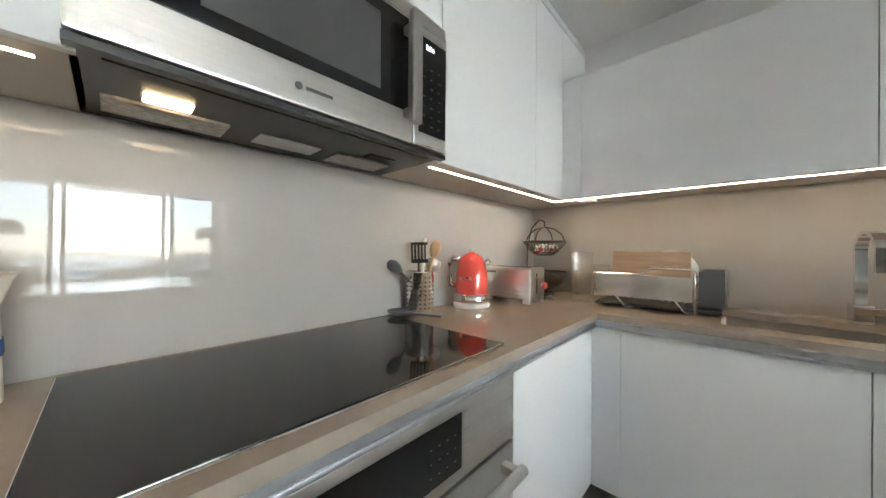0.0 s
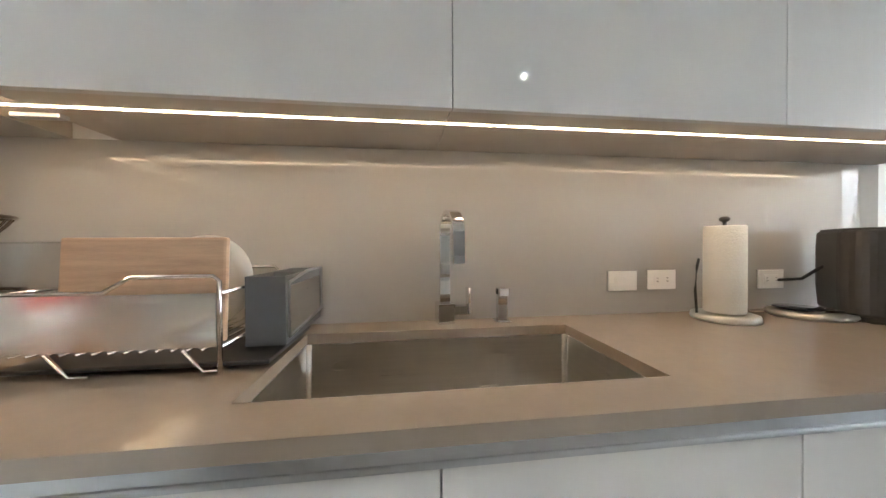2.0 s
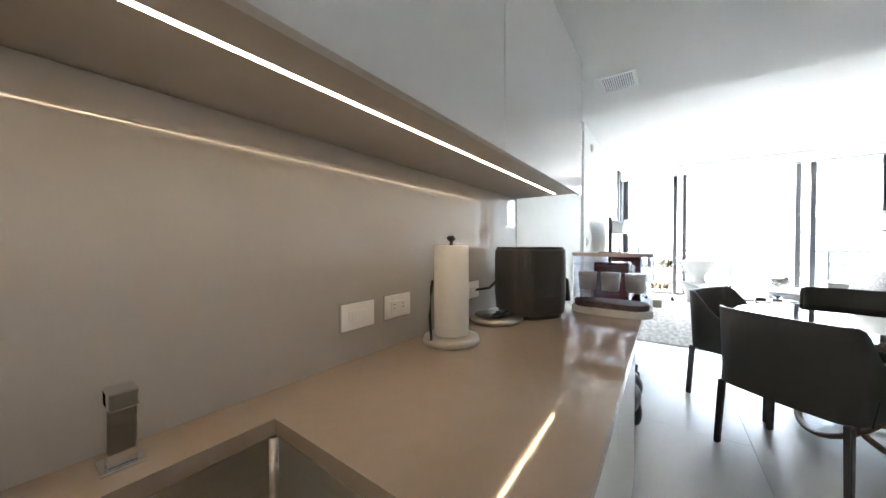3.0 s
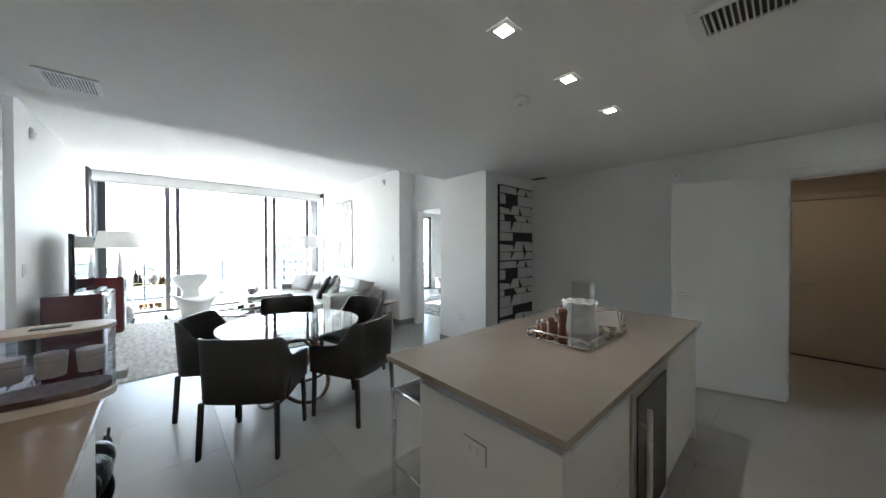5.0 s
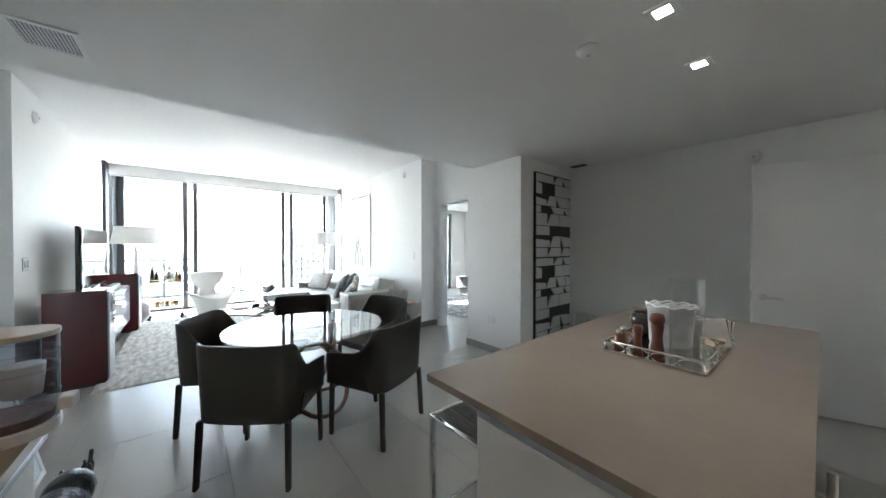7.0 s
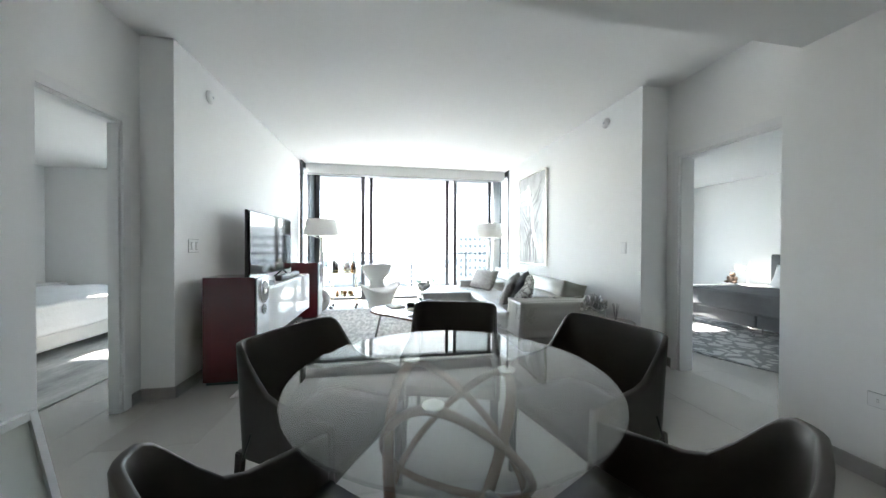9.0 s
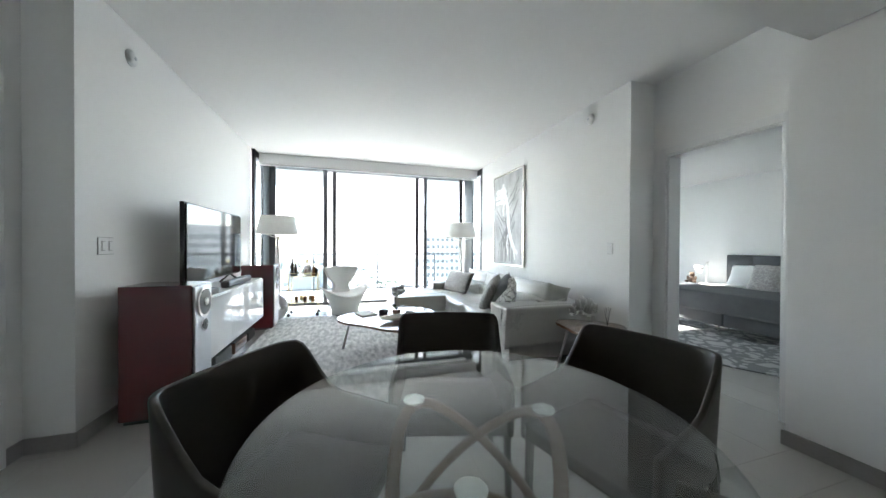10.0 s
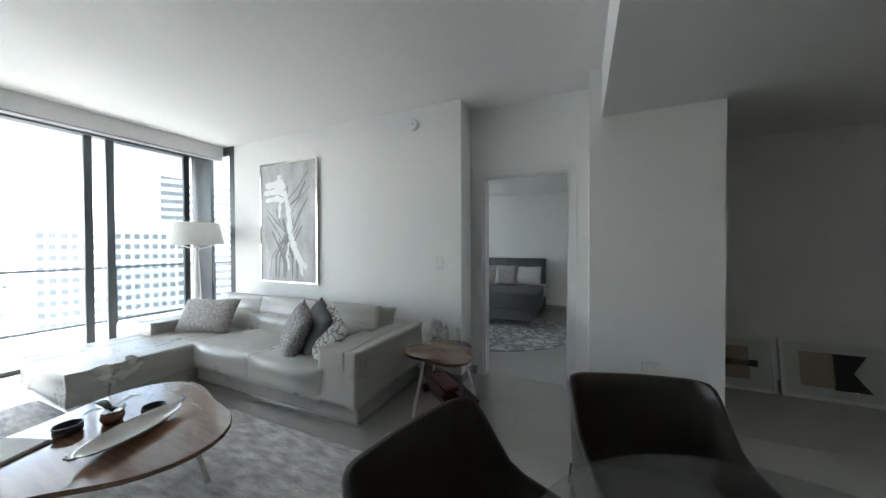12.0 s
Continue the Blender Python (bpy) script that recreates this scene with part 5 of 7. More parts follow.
block("lever_track", (0.1495, 0.1515, -0.02, -0.01, 0.05, 0.16), BLACK, ts)
bm = bmesh.new()
for i in range(6):
    box(bm, -0.13 + i * 0.012, -0.122 + i * 0.012, -0.0858, -0.084, 0.158, 0.168)
part("vent_slots", bm, BLACK, ts)
wall_plate("wall_outlet", (LW + 0.008, 1.46, 1.05), 90, "white outlet on the splashback behind the kettle")

# ---- two-tier basket, glass pitcher, dish rack ----
bk = thing("fruit_basket", "two-tier bronze wire basket holding wrapped sweets", "basket", at=(-0.765, 2.085, Z))
bk.scale = (1.16, 1.16, 1.16)


def wire_bowl(name, z, r, h, n=26):
    bm = bmesh.new()
    for k in range(n):
        a = 2 * math.pi * k / n
        tube(bm, [(r * f * math.cos(a), r * f * math.sin(a), z + h * (f ** 2.4)) for f in (0.35, 0.55, 0.75, 0.9, 1.0)], 0.0016, 5)
    for f, rr in ((0.35, 0.002), (0.75, 0.002), (1.0, 0.005)):
        tube(bm, [(r * f * math.cos(2 * math.pi * k / 32), r * f * math.sin(2 * math.pi * k / 32), z + h * (f ** 2.4)) for k in range(32)], rr, 6, True)
    return part(name, bm, WIRE, bk)


wire_bowl("lower_bowl", 0.02, 0.13, 0.10, 40)
bm = bmesh.new()
lathe(bm, [(0, 0.018), (0.045, 0.018), (0.06, 0.03), (0.1, 0.06), (0.126, 0.115), (0.124, 0.115), (0.098, 0.063), (0.055, 0.034), (0, 0.024)], 32)
part("bowl_liner", bm, WIRE, bk)
bm = bmesh.new()
lathe(bm, [(0, 0), (0.06, 0), (0.062, 0.006), (0.03, 0.012), (0.02, 0.02), (0, 0.02)], 24)
part("foot", bm, WIRE, bk)
wire_bowl("upper_bowl", 0.21, 0.118, 0.085, 34)
bm = bmesh.new()
tube(bm, [(-0.118, 0, 0.295), (-0.1, 0, 0.335), (-0.055, 0, 0.368), (0, 0, 0.38), (0.055, 0, 0.368), (0.1, 0, 0.335), (0.118, 0, 0.295)], 0.004, 8)
tube(bm, [(0, -0.118, 0.295), (0, -0.09, 0.345), (0, -0.03, 0.375), (0, 0, 0.38), (0, 0.03, 0.375), (0, 0.09, 0.345), (0, 0.118, 0.295)], 0.004, 8)
tube(bm, [(-0.105, 0.02, 0.02), (-0.125, 0.03, 0.1), (-0.12, 0.03, 0.28), (-0.09, 0.02, 0.38), (-0.03, 0.0, 0.425), (0.0, 0, 0.41), (0.0, 0, 0.38)], 0.0045, 8)
part("handle", bm, WIRE, bk, "curled bronze wire hanger")
rng = random.Random(8)
for i in range(60):
    a, r = rng.uniform(0, 6.28), rng.uniform(0, 0.085)
    sw = bmesh.new()
    bmesh.ops.create_icosphere(sw, subdivisions=1, radius=0.016)
    for v in sw.verts:
        v.co = Vector((v.co.x * rng.uniform(0.8, 1.6), v.co.y * rng.uniform(0.7, 1.1), v.co.z * rng.uniform(0.6, 1.1)))
    bmesh.ops.transform(sw, matrix=Matrix.Translation((-0.765 + r * math.cos(a), 2.085 + r * math.sin(a), Z + 0.275 + rng.uniform(0.0, 0.045))), verts=sw.verts)
    tagged(part("sweet", sw, SILVERLEAF if rng.random() < 0.75 else (REDPAINT if rng.random() < 0.4 else PAPER)), "small foil wrapped sweet in the wire basket", "sweet", "sweets in the basket")

def tumbler_vase(x, y, h, r0, r1, label):
    """A tall clear faceted glass with a thick foot and flat cut panels in its lower half."""
    pt = thing("glass_vase", label, "vase", "clear glasses", at=(x, y, Z))
    bm = bmesh.new()
    lathe(bm, [(0, 0.014), (r0 * 0.9, 0.003), (r0, 0.008), (r0 + (r1 - r0) * 0.5, h * 0.5), (r1, h - 0.004)], 14)
    for f in bm.faces:
        f.smooth = False
    part("vessel", bm, THICKGLASS, pt)
    for name, z, r, w in (("foot_ring", 0.004, r0, 0.004), ("cut_band", h * 0.5, r0 + (r1 - r0) * 0.5, 0.002), ("rim", h - 0.003, r1, 0.0025)):
        bm = bmesh.new()
        tube(bm, [(r * math.cos(2 * math.pi * k / 28), r * math.sin(2 * math.pi * k / 28), z) for k in range(28)], w, 6, True)
        part(name, bm, THICKGLASS, pt)
    bm = bmesh.new()
    for k in range(14):
        a = 2 * math.pi * k / 14
        tube(bm, [(r0 * math.cos(a), r0 * math.sin(a), 0.012), ((r0 + (r1 - r0) * 0.5) * math.cos(a), (r0 + (r1 - r0) * 0.5) * math.sin(a), h * 0.5)], 0.0016, 5)
    part("cut_flutes", bm, THICKGLASS, pt)


tumbler_vase(-0.525, 2.09, 0.275, 0.05, 0.068, "tall faceted clear glass vase beside the dish rack")
tumbler_vase(-0.425, 2.14, 0.2, 0.04, 0.048, "shorter faceted clear glass beside the dish rack")

rk = thing("dish_rack", "steel wire dish rack with a brushed front panel", "dish rack", at=(-0.167, 1.845, Z))
bm = bmesh.new()
for y in (0.0, 0.3):
    tube(bm, [(-0.21, y, 0.0), (-0.21, y, 0.17), (0.0 if y == 0 else -0.1, y, 0.17), (0.05, y, 0.2), (0.2, y, 0.2), (0.21, y, 0.19), (0.21, y, 0.0)], 0.005, 8)
for x in (-0.21, 0.21):
    tube(bm, [(x, 0, 0.165), (x, 0.3, 0.165)], 0.004, 8)
    tube(bm, [(x, 0, 0.055), (x, 0.3, 0.055)], 0.004, 8)
for x in (-0.1, 0.14):
    tube(bm, [(x, 0.0, 0.052), (x + 0.035, 0.004, 0.005), (x + 0.07, 0.004, 0.005)], 0.004, 6)
for i in range(14):
    tube(bm, [(-0.19 + i * 0.028, 0.0, 0.05), (-0.19 + i * 0.028, 0.3, 0.05)], 0.0025, 6)
for i in range(9):
    tube(bm, [(-0.2 + i * 0.016, 0.26, 0.05), (-0.2 + i * 0.016, 0.26, 0.17)], 0.002, 6)
part("wire_frame", bm, CHROME, rk)
block("front_panel", (-0.2, 0.2, 0.004, 0.008, 0.055, 0.165), BRIGHTSTEEL, rk, "brushed steel front panel")
block("drip_tray", (-0.2, 0.3, 0.01, 0.3, 0.012, 0.022), BLACK, rk, "black drip tray", bevel=0.004)
bm = bmesh.new()
box(bm, -0.14, 0.185, 0.05, 0.066, 0.055, 0.285, 0.006)
tagged(part("cutting_board", bm, BAMBOO), "bamboo cutting board standing in the dish rack", "cutting board").matrix_basis = pose(-0.16, 1.84, Z, -4, 0, 0)
pl = tagged(new("plate"), "white plate standing behind the board in the rack", "plate")
pl.matrix_basis = pose(-0.06, 1.985, Z + 0.175, 80, 0, 0)
bm = bmesh.new()
lathe(bm, [(0, 0.0), (0.06, 0.0), (0.075, 0.006), (0.11, 0.014), (0.112, 0.017), (0.075, 0.01), (0, 0.005)], 36)
part("dish", bm, CERAMIC, pl)
cd = thing("utensil_caddy", "grey plastic cutlery caddy on the end of the dish rack", "caddy", at=(0.095, 2.08, Z))
bm = bmesh.new()
for s in ((-0.045, 0.045, -0.15, -0.145), (-0.045, 0.045, 0.145, 0.15), (-0.045, -0.04, -0.145, 0.145), (0.04, 0.045, -0.145, 0.145), (-0.04, 0.04, -0.003, 0.003)):
    box(bm, *s, 0.03, 0.19, 0.0015)
box(bm, -0.045, 0.045, -0.15, 0.15, 0.028, 0.034)
part("bin", bm, mat("slate_plastic", (0.13, 0.14, 0.15), 0.4, noise_scale=6, vary=0.1), cd)
block("panel", (0.0455, 0.048, -0.13, 0.13, 0.05, 0.165), STEEL, cd, "steel side panel", bevel=0.001)
bm = bmesh.new()
tube(bm, [(0.05, -0.14, 0.045), (0.05, -0.14, 0.175), (0.05, 0.0, 0.192), (0.05, 0.14, 0.192), (0.05, 0.14, 0.06)], 0.004, 6, True)
part("rim", bm, ALU, cd)

# ---- tap, soap pump ----
fa = thing("faucet", "chrome flat-arched kitchen faucet behind the sink", "faucet", at=(0.548, 2.19, Z), turn=8)
fa.scale = (1, 1, 0.94)
block("base", (-0.028, 0.028, -0.028, 0.028, 0, 0.075), CHROME, fa, bevel=0.003)
bm = bmesh.new()
sec = []
for k in range(25):
    a = math.pi * k / 24
    sec.append((0.0, -0.075 + 0.075 * math.cos(a), 0.31 + 0.075 * math.sin(a)))
path = [(0, 0, 0.07), (0, 0, 0.2)] + sec + [(0, -0.152, 0.24)]
rings = []
for i, p in enumerate(path):
    a, b = Vector(path[max(i - 1, 0)]), Vector(path[min(i + 1, len(path) - 1)])
    d = (b - a).normalized()
    nrm = Vector((0, -d.z, d.y))
    rings.append([bm.verts.new(Vector(p) + Vector((sx * 0.017, 0, 0)) + nrm * sy * 0.007) for sx, sy in ((-1, -1), (1, -1), (1, 1), (-1, 1))])
for a, b in zip(rings, rings[1:]):
    for k in range(4):
        bm.faces.new((a[k], a[(k + 1) % 4], b[(k + 1) % 4], b[k]))
bm.faces.new(rings[0])
bm.faces.new(rings[-1][::-1])
part("spout", bm, CHROME, fa, "flat chrome arched spout")
block("spray_head", (-0.0172, 0.0172, -0.16, -0.144, 0.22, 0.245), CHROME, fa, bevel=0.002)
bm = bmesh.new()
box(bm, 0.028, 0.075, -0.016, 0.016, 0.03, 0.062, 0.002)
box(bm, 0.078, 0.086, -0.016, 0.016, 0.03, 0.125, 0.002)
part("lever", bm, CHROME, fa)
sp = thing("soap_dispenser", "square chrome soap pump beside the faucet", "soap dispenser", at=(0.742, 2.185, Z))
block("foot", (-0.024, 0.024, -0.024, 0.024, 0, 0.006), CHROME, sp, bevel=0.001)
block("column", (-0.016, 0.016, -0.014, 0.014, 0.006, 0.115), CHROME, sp, bevel=0.002)
block("nozzle", (-0.016, 0.016, -0.032, 0.014, 0.092, 0.117), CHROME, sp, bevel=0.002)

# ---- paper towel, scale, fryer, container ----
pw = thing("paper_towel_holder", "steel paper towel stand with a full white roll", "paper towel", at=(1.512, 2.11, Z))
bm = bmesh.new()
lathe(bm, [(0, 0), (0.092, 0), (0.095, 0.006), (0.092, 0.02), (0.08, 0.024), (0, 0.024)], 40)
part("base", bm, STEEL, pw)
bm = bmesh.new()
lathe(bm, [(0, 0.024), (0.006, 0.024), (0.006, 0.33), (0.006, 0.335), (0.014, 0.34), (0.016, 0.348), (0.01, 0.354), (0, 0.354)], 16)
part("post", bm, BLACK, pw)
bm = bmesh.new()
tube(bm, [(-0.085, 0.02, 0.02), (-0.092, 0.02, 0.1), (-0.085, 0.02, 0.18), (-0.078, 0.02, 0.21)], 0.004, 8)
part("tension_arm", bm, BLACK, pw)
bm = bmesh.new()
prof = [(0.02, 0.026), (0.055, 0.026), (0.058, 0.03), (0.058, 0.318), (0.055, 0.322), (0.02, 0.322), (0.02, 0.026)]
lathe(bm, prof, 40)
part("roll", bm, PAPER, pw, "white embossed paper roll")
ks = thing("kitchen_scale", "flat round steel kitchen scale on the worktop", "scale", at=(1.86, 2.11, Z))
bm = bmesh.new()
lathe(bm, [(0, 0.0), (0.1, 0.0), (0.108, 0.008), (0.104, 0.018), (0, 0.018)], 36, sx=1.15)
part("body", bm, STEEL, ks)
bm = bmesh.new()
lathe(bm, [(0, 0.03), (0.065, 0.03), (0.068, 0.026), (0.03, 0.018)], 32, x=-0.02, y=0.02)
part("plate", bm, BLACKGLASS, ks)
bm = bmesh.new()
tube(bm, [(0.02, -0.03, 0.022), (0.06, -0.06, 0.024), (0.1, -0.04, 0.023), (0.07, 0.0, 0.022)], 0.005, 8)
part("cable_coil", bm, BLACK, ks)


def oval(hx, hy, r, n=8):
    pts = []
    for qx, qy, a0 in ((1, 1, 0), (-1, 1, 90), (-1, -1, 180), (1, -1, 270)):
        for k in range(n + 1):
            a = radians(a0 + 90 * k / n)
            pts.append((qx * (hx - r) + r * math.cos(a), qy * (hy - r) + r * math.sin(a)))
    return pts


af = thing("air_fryer", "dark grey rounded air fryer with a black handle", "air fryer", at=(2.065, 2.045, Z), turn=52)
bm = bmesh.new()
rows = []
for s, z in ((0.86, 0.0), (0.88, 0.014), (0.96, 0.024), (1.0, 0.1), (1.0, 0.25), (0.985, 0.296), (0.96, 0.304)):
    rows.append([bm.verts.new((x * s, y * s, z)) for x, y in oval(0.14, 0.135, 0.075)])
for a, b in zip(rows, rows[1:]):
    for k in range(len(a)):
        bm.faces.new((a[k], a[(k + 1) % len(a)], b[(k + 1) % len(a)], b[k]))
bm.faces.new(rows[0][::-1])
bm.faces.new(rows[-1])
part("body", bm, DARKGREY, af)
bm = bmesh.new()
slab(bm, oval(0.131, 0.126, 0.07), 0.304, 0.312, 0.003)
part("lid", bm, BLACK, af)
bm = bmesh.new()
tube(bm, [(-0.075, -0.1362, 0.17), (0.075, -0.1362, 0.17)], 0.0015, 5)
for sx in (-0.075, 0.075):
    tube(bm, [(sx, -0.1362, 0.17), (sx, -0.1335, 0.04)], 0.0015, 5)
part("drawer_seam", bm, BLACK, af)
bm = bmesh.new()
tube(bm, [(0, -0.13, 0.165), (0, -0.18, 0.165), (0, -0.205, 0.15), (0, -0.215, 0.05)], 0.014, 10)
part("handle", bm, BLACK, af, "black drawer handle")
bm = bmesh.new()
tube(bm, [(1.9, 2.235, 1.03), (1.93, 2.18, 1.04), (1.96, 2.15, 1.08), (1.99, 2.14, 1.1)], 0.006, 8)
tagged(part("power_cord", bm, BLACK), "black power cord from outlet to fryer", "cable")

PLASTIC = glass("clear_plastic", (0.93, 0.94, 0.97), 0.03, 1.2)
LID = mat("pale_pink_plastic", (0.62, 0.52, 0.47), 0.3, noise_scale=6, vary=0.04)
CUP = mat("frosted_cup", (0.62, 0.62, 0.63), 0.35, noise_scale=9, vary=0.08)
BROWNFEED = mat("brown_pellets", (0.16, 0.11, 0.1), 0.8, noise_scale=40, vary=0.5, bump=0.6, bump_scale=90)
cx = thing("storage_dispenser", "clear plastic countertop food container with a pale lid", "container", at=(2.3, 1.735, Z))


def shell_wall(hx, hy, r, z0, z1, th=0.004):
    bm = bmesh.new()
    o, i = oval(hx, hy, r), oval(hx - th, hy - th, r - th)
    n = len(o)
    rows = [[bm.verts.new((*p, z)) for p in ring] for ring, z in ((o, z0), (o, z1), (i, z1), (i, z0))]
    for a, b in zip(rows, rows[1:] + rows[:1]):
        for k in range(n):
            bm.faces.new((a[k], a[(k + 1) % n], b[(k + 1) % n], b[k]))
    return bm


part("tank", shell_wall(0.088, 0.165, 0.08, 0.03, 0.268), PLASTIC, cx, "clear plastic tank")
for z in (0.1, 0.175, 0.225):
    part("rim", shell_wall(0.0895, 0.1665, 0.081, z, z + 0.006, 0.003), THICKGLASS, cx)
bm = bmesh.new()
slab(bm, oval(0.09, 0.168, 0.082), 0.268, 0.284, 0.004)
part("lid", bm, LID, cx, "pale pink plastic lid")
block("lid_grip", (-0.02, 0.02, -0.05, 0.05, 0.284, 0.288), BLACK, cx, bevel=0.002)
bm = bmesh.new()
slab(bm, oval(0.09, 0.168, 0.082), 0.0, 0.03, 0.004)
part("base", bm, MATTE_WHITE, cx)
bm = bmesh.new()
slab(bm, oval(0.08, 0.155, 0.074), 0.031, 0.055)
part("pellets", bm, BROWNFEED, cx, "dark brown pellets")
for y in (-0.1, 0.0, 0.1):
    bm = bmesh.new()
    cyl(bm, 0, y, 0.105, 0.19, 0.036, 0.042, 20)
    part("cup", bm, CUP, cx)
block("tap", (-0.03, 0.03, -0.2, -0.166, 0.05, 0.085), CUP, cx, bevel=0.006)
jg = thing("ceramic_jug", "white ceramic crock with a blue stripe on the worktop", "crock", at=(-0.78, -0.13, Z))
bm = bmesh.new()
lathe(bm, [(0, 0), (0.085, 0), (0.09, 0.01), (0.085, 0.18), (0.1, 0.225), (0.105, 0.235), (0.095, 0.23), (0.08, 0.18), (0.08, 0.02), (0, 0.02)], 40)
part("body", bm, CERAMIC, jg)
bm = bmesh.new()
lathe(bm, [(0.0885, 0.09), (0.0895, 0.092), (0.0885, 0.12), (0.0875, 0.12)], 40)
part("stripe", bm, BLUE, jg)


# ---- island things ----
tr = thing("serving_tray", "mirrored silver tray with a scrolled gallery on the island", "tray", at=(1.378, -0.6, CT), turn=0)
tr.scale = (0.8, 0.88, 1.0)
block("plate", (-0.25, 0.25, -0.34, 0.34, 0.004, 0.014), SILVERLEAF, tr, "mirrored tray plate", bevel=0.003)
bm = bmesh.new()
for x, y in ((-0.24, -0.33), (0.24, -0.33), (0.24, 0.33), (-0.24, 0.33)):
    cyl(bm, x, y, 0.0, 0.06, 0.006, seg=10)
for s in (-1, 1):
    for k in range(4):
        c = -0.1875 + k * 0.125
        tube(bm, [(c + 0.06 * math.cos(a), s * 0.33, 0.03 + 0.022 * math.sin(a)) for a in (2 * math.pi * i / 14 for i in range(14))], 0.0035, 6, True)
    for k in range(5):
        c = -0.26 + k * 0.13
        tube(bm, [(s * 0.24, c + 0.062 * math.cos(a), 0.03 + 0.022 * math.sin(a)) for a in (2 * math.pi * i / 14 for i in range(14))], 0.0035, 6, True)
    tube(bm, [(-0.24, s * 0.33, 0.055), (0.24, s * 0.33, 0.055)], 0.004, 8)
    tube(bm, [(s * 0.24, -0.33, 0.055), (s * 0.24, 0.33, 0.055)], 0.004, 8)
part("gallery", bm, SILVERLEAF, tr, "scrolled silver gallery rail")
TZ = CT + 0.014
hv = thing("hurricane_glass", "tall clear cylinder glass vase on the tray", "vase", at=(1.275, -0.44, TZ))
bm = bmesh.new()
lathe(bm, [(0, 0.012), (0.063, 0.002), (0.065, 0.008), (0.065, 0.355)], 40)
lathe(bm, [(0.061, 0.355), (0.061, 0.016), (0, 0.016)], 40)
tube(bm, [(0.063 * math.cos(2 * math.pi * k / 40), 0.063 * math.sin(2 * math.pi * k / 40), 0.355) for k in range(40)], 0.0025, 6, True)
part("cylinder", bm, THICKGLASS, hv)
for nm, x, y, h, r, lab in (("pepper_mill", 1.365, -0.36, 0.205, 0.031, "tall reddish wooden pepper mill on the tray"), ("salt_mill", 1.45, -0.38, 0.13, 0.022, "short reddish wooden salt mill on the tray")):
    pm = thing(nm, lab, "mill", at=(x, y, TZ))
    bm = bmesh.new()
    lathe(bm, [(0, 0), (r, 0), (r, h * 0.12), (r * 0.72, h * 0.35), (r * 0.68, h * 0.5), (r * 0.85, h * 0.7), (r * 0.75, h * 0.74)], 24)
    part("body", bm, REDWOOD, pm)
    bm = bmesh.new()
    lathe(bm, [(r * 0.75, h * 0.745), (r * 0.98, h * 0.8), (r, h * 0.88), (r * 0.8, h * 0.97), (0, h)], 24)
    part("head", bm, REDWOOD, pm)
ck = thing("patterned_crock", "round painted crock with a wavy rope rim on the tray", "crock", at=(1.385, -0.63, TZ))
PALEBLUE = mat("pale_blue_pattern", (0.6, 0.62, 0.64), 0.5, noise_scale=18, vary=0.35)
bm = bmesh.new()
lathe(bm, [(0, 0), (0.085, 0), (0.09, 0.01), (0.1, 0.17), (0.104, 0.2), (0.098, 0.2), (0.09, 0.16), (0.08, 0.02), (0, 0.02)], 40)
part("body", bm, PALEBLUE, ck)
bm = bmesh.new()
tube(bm, [((0.103 + 0.004 * math.cos(9 * a)) * math.cos(a), (0.103 + 0.004 * math.cos(9 * a)) * math.sin(a), 0.2 + 0.005 * math.sin(9 * a)) for a in (2 * math.pi * k / 54 for k in range(54))], 0.007, 8, True)
part("rope_rim", bm, PAPER, ck, "pale twisted rope rim")
nb = thing("napkin_holder", "folded paper napkins in a dark napkin stand", "napkins", at=(1.245, -0.72, TZ), turn=25)
for s in (-1, 1):
    bm = bmesh.new()
    box(bm, -0.05, 0.05, s * 0.04 - 0.002, s * 0.04 + 0.002, 0, 0.06, 0.0015)
    part("side", bm, SILVERLEAF, nb)
for k in range(6):
    bm = bmesh.new()
    box(bm, -0.08, 0.08, -0.028 + k * 0.009, -0.021 + k * 0.009, 0.003, 0.14, 0.002)
    p = part("napkin", bm, REDWOOD if k in (1, 4) else PAPER, nb)
    p.rotation_euler = (radians(-8 + 3 * k), radians(-6 + 3 * k), 0)
bm = bmesh.new()
cyl(bm, 0, 0, 0, 0.02, 0.05, m=pose(0, -0.05, 0.075, 90, 0, 0))
part("medallion", bm, DARKGREY, nb)
gc = thing("glass_bowl", "smoky dark glass bowl on the tray", "bowl", at=(1.52, -0.72, TZ))
SMOKE = mat("smoky_glass", (0.05, 0.035, 0.03), 0.08, noise_scale=6, vary=0.2, coat=0.5)
bm = bmesh.new()
lathe(bm, [(0, 0), (0.04, 0), (0.07, 0.04), (0.08, 0.09), (0.07, 0.13), (0.066, 0.13), (0.074, 0.09), (0.064, 0.045), (0, 0.01)], 28)
part("bowl", bm, SMOKE, gc)
COPPER = mat("copper_glaze", (0.36, 0.19, 0.14), 0.25, 0.6, noise_scale=12, vary=0.2)
for i, (x, y) in enumerate(((1.53, -0.37), (1.54, -0.45), (1.5, -0.52))):
    b = thing("spice_jar", "small copper coloured spice jar on the tray", "jar", "spice jars", at=(x, y, TZ))
    bm = bmesh.new()
    lathe(bm, [(0, 0), (0.02, 0), (0.022, 0.01), (0.02, 0.06), (0.012, 0.068)], 18)
    part("jar", bm, COPPER, b)
    bm = bmesh.new()
    lathe(bm, [(0.0125, 0.068), (0.016, 0.075), (0.012, 0.09), (0, 0.093)], 16)
    part("lid", bm, SILVERLEAF, b)


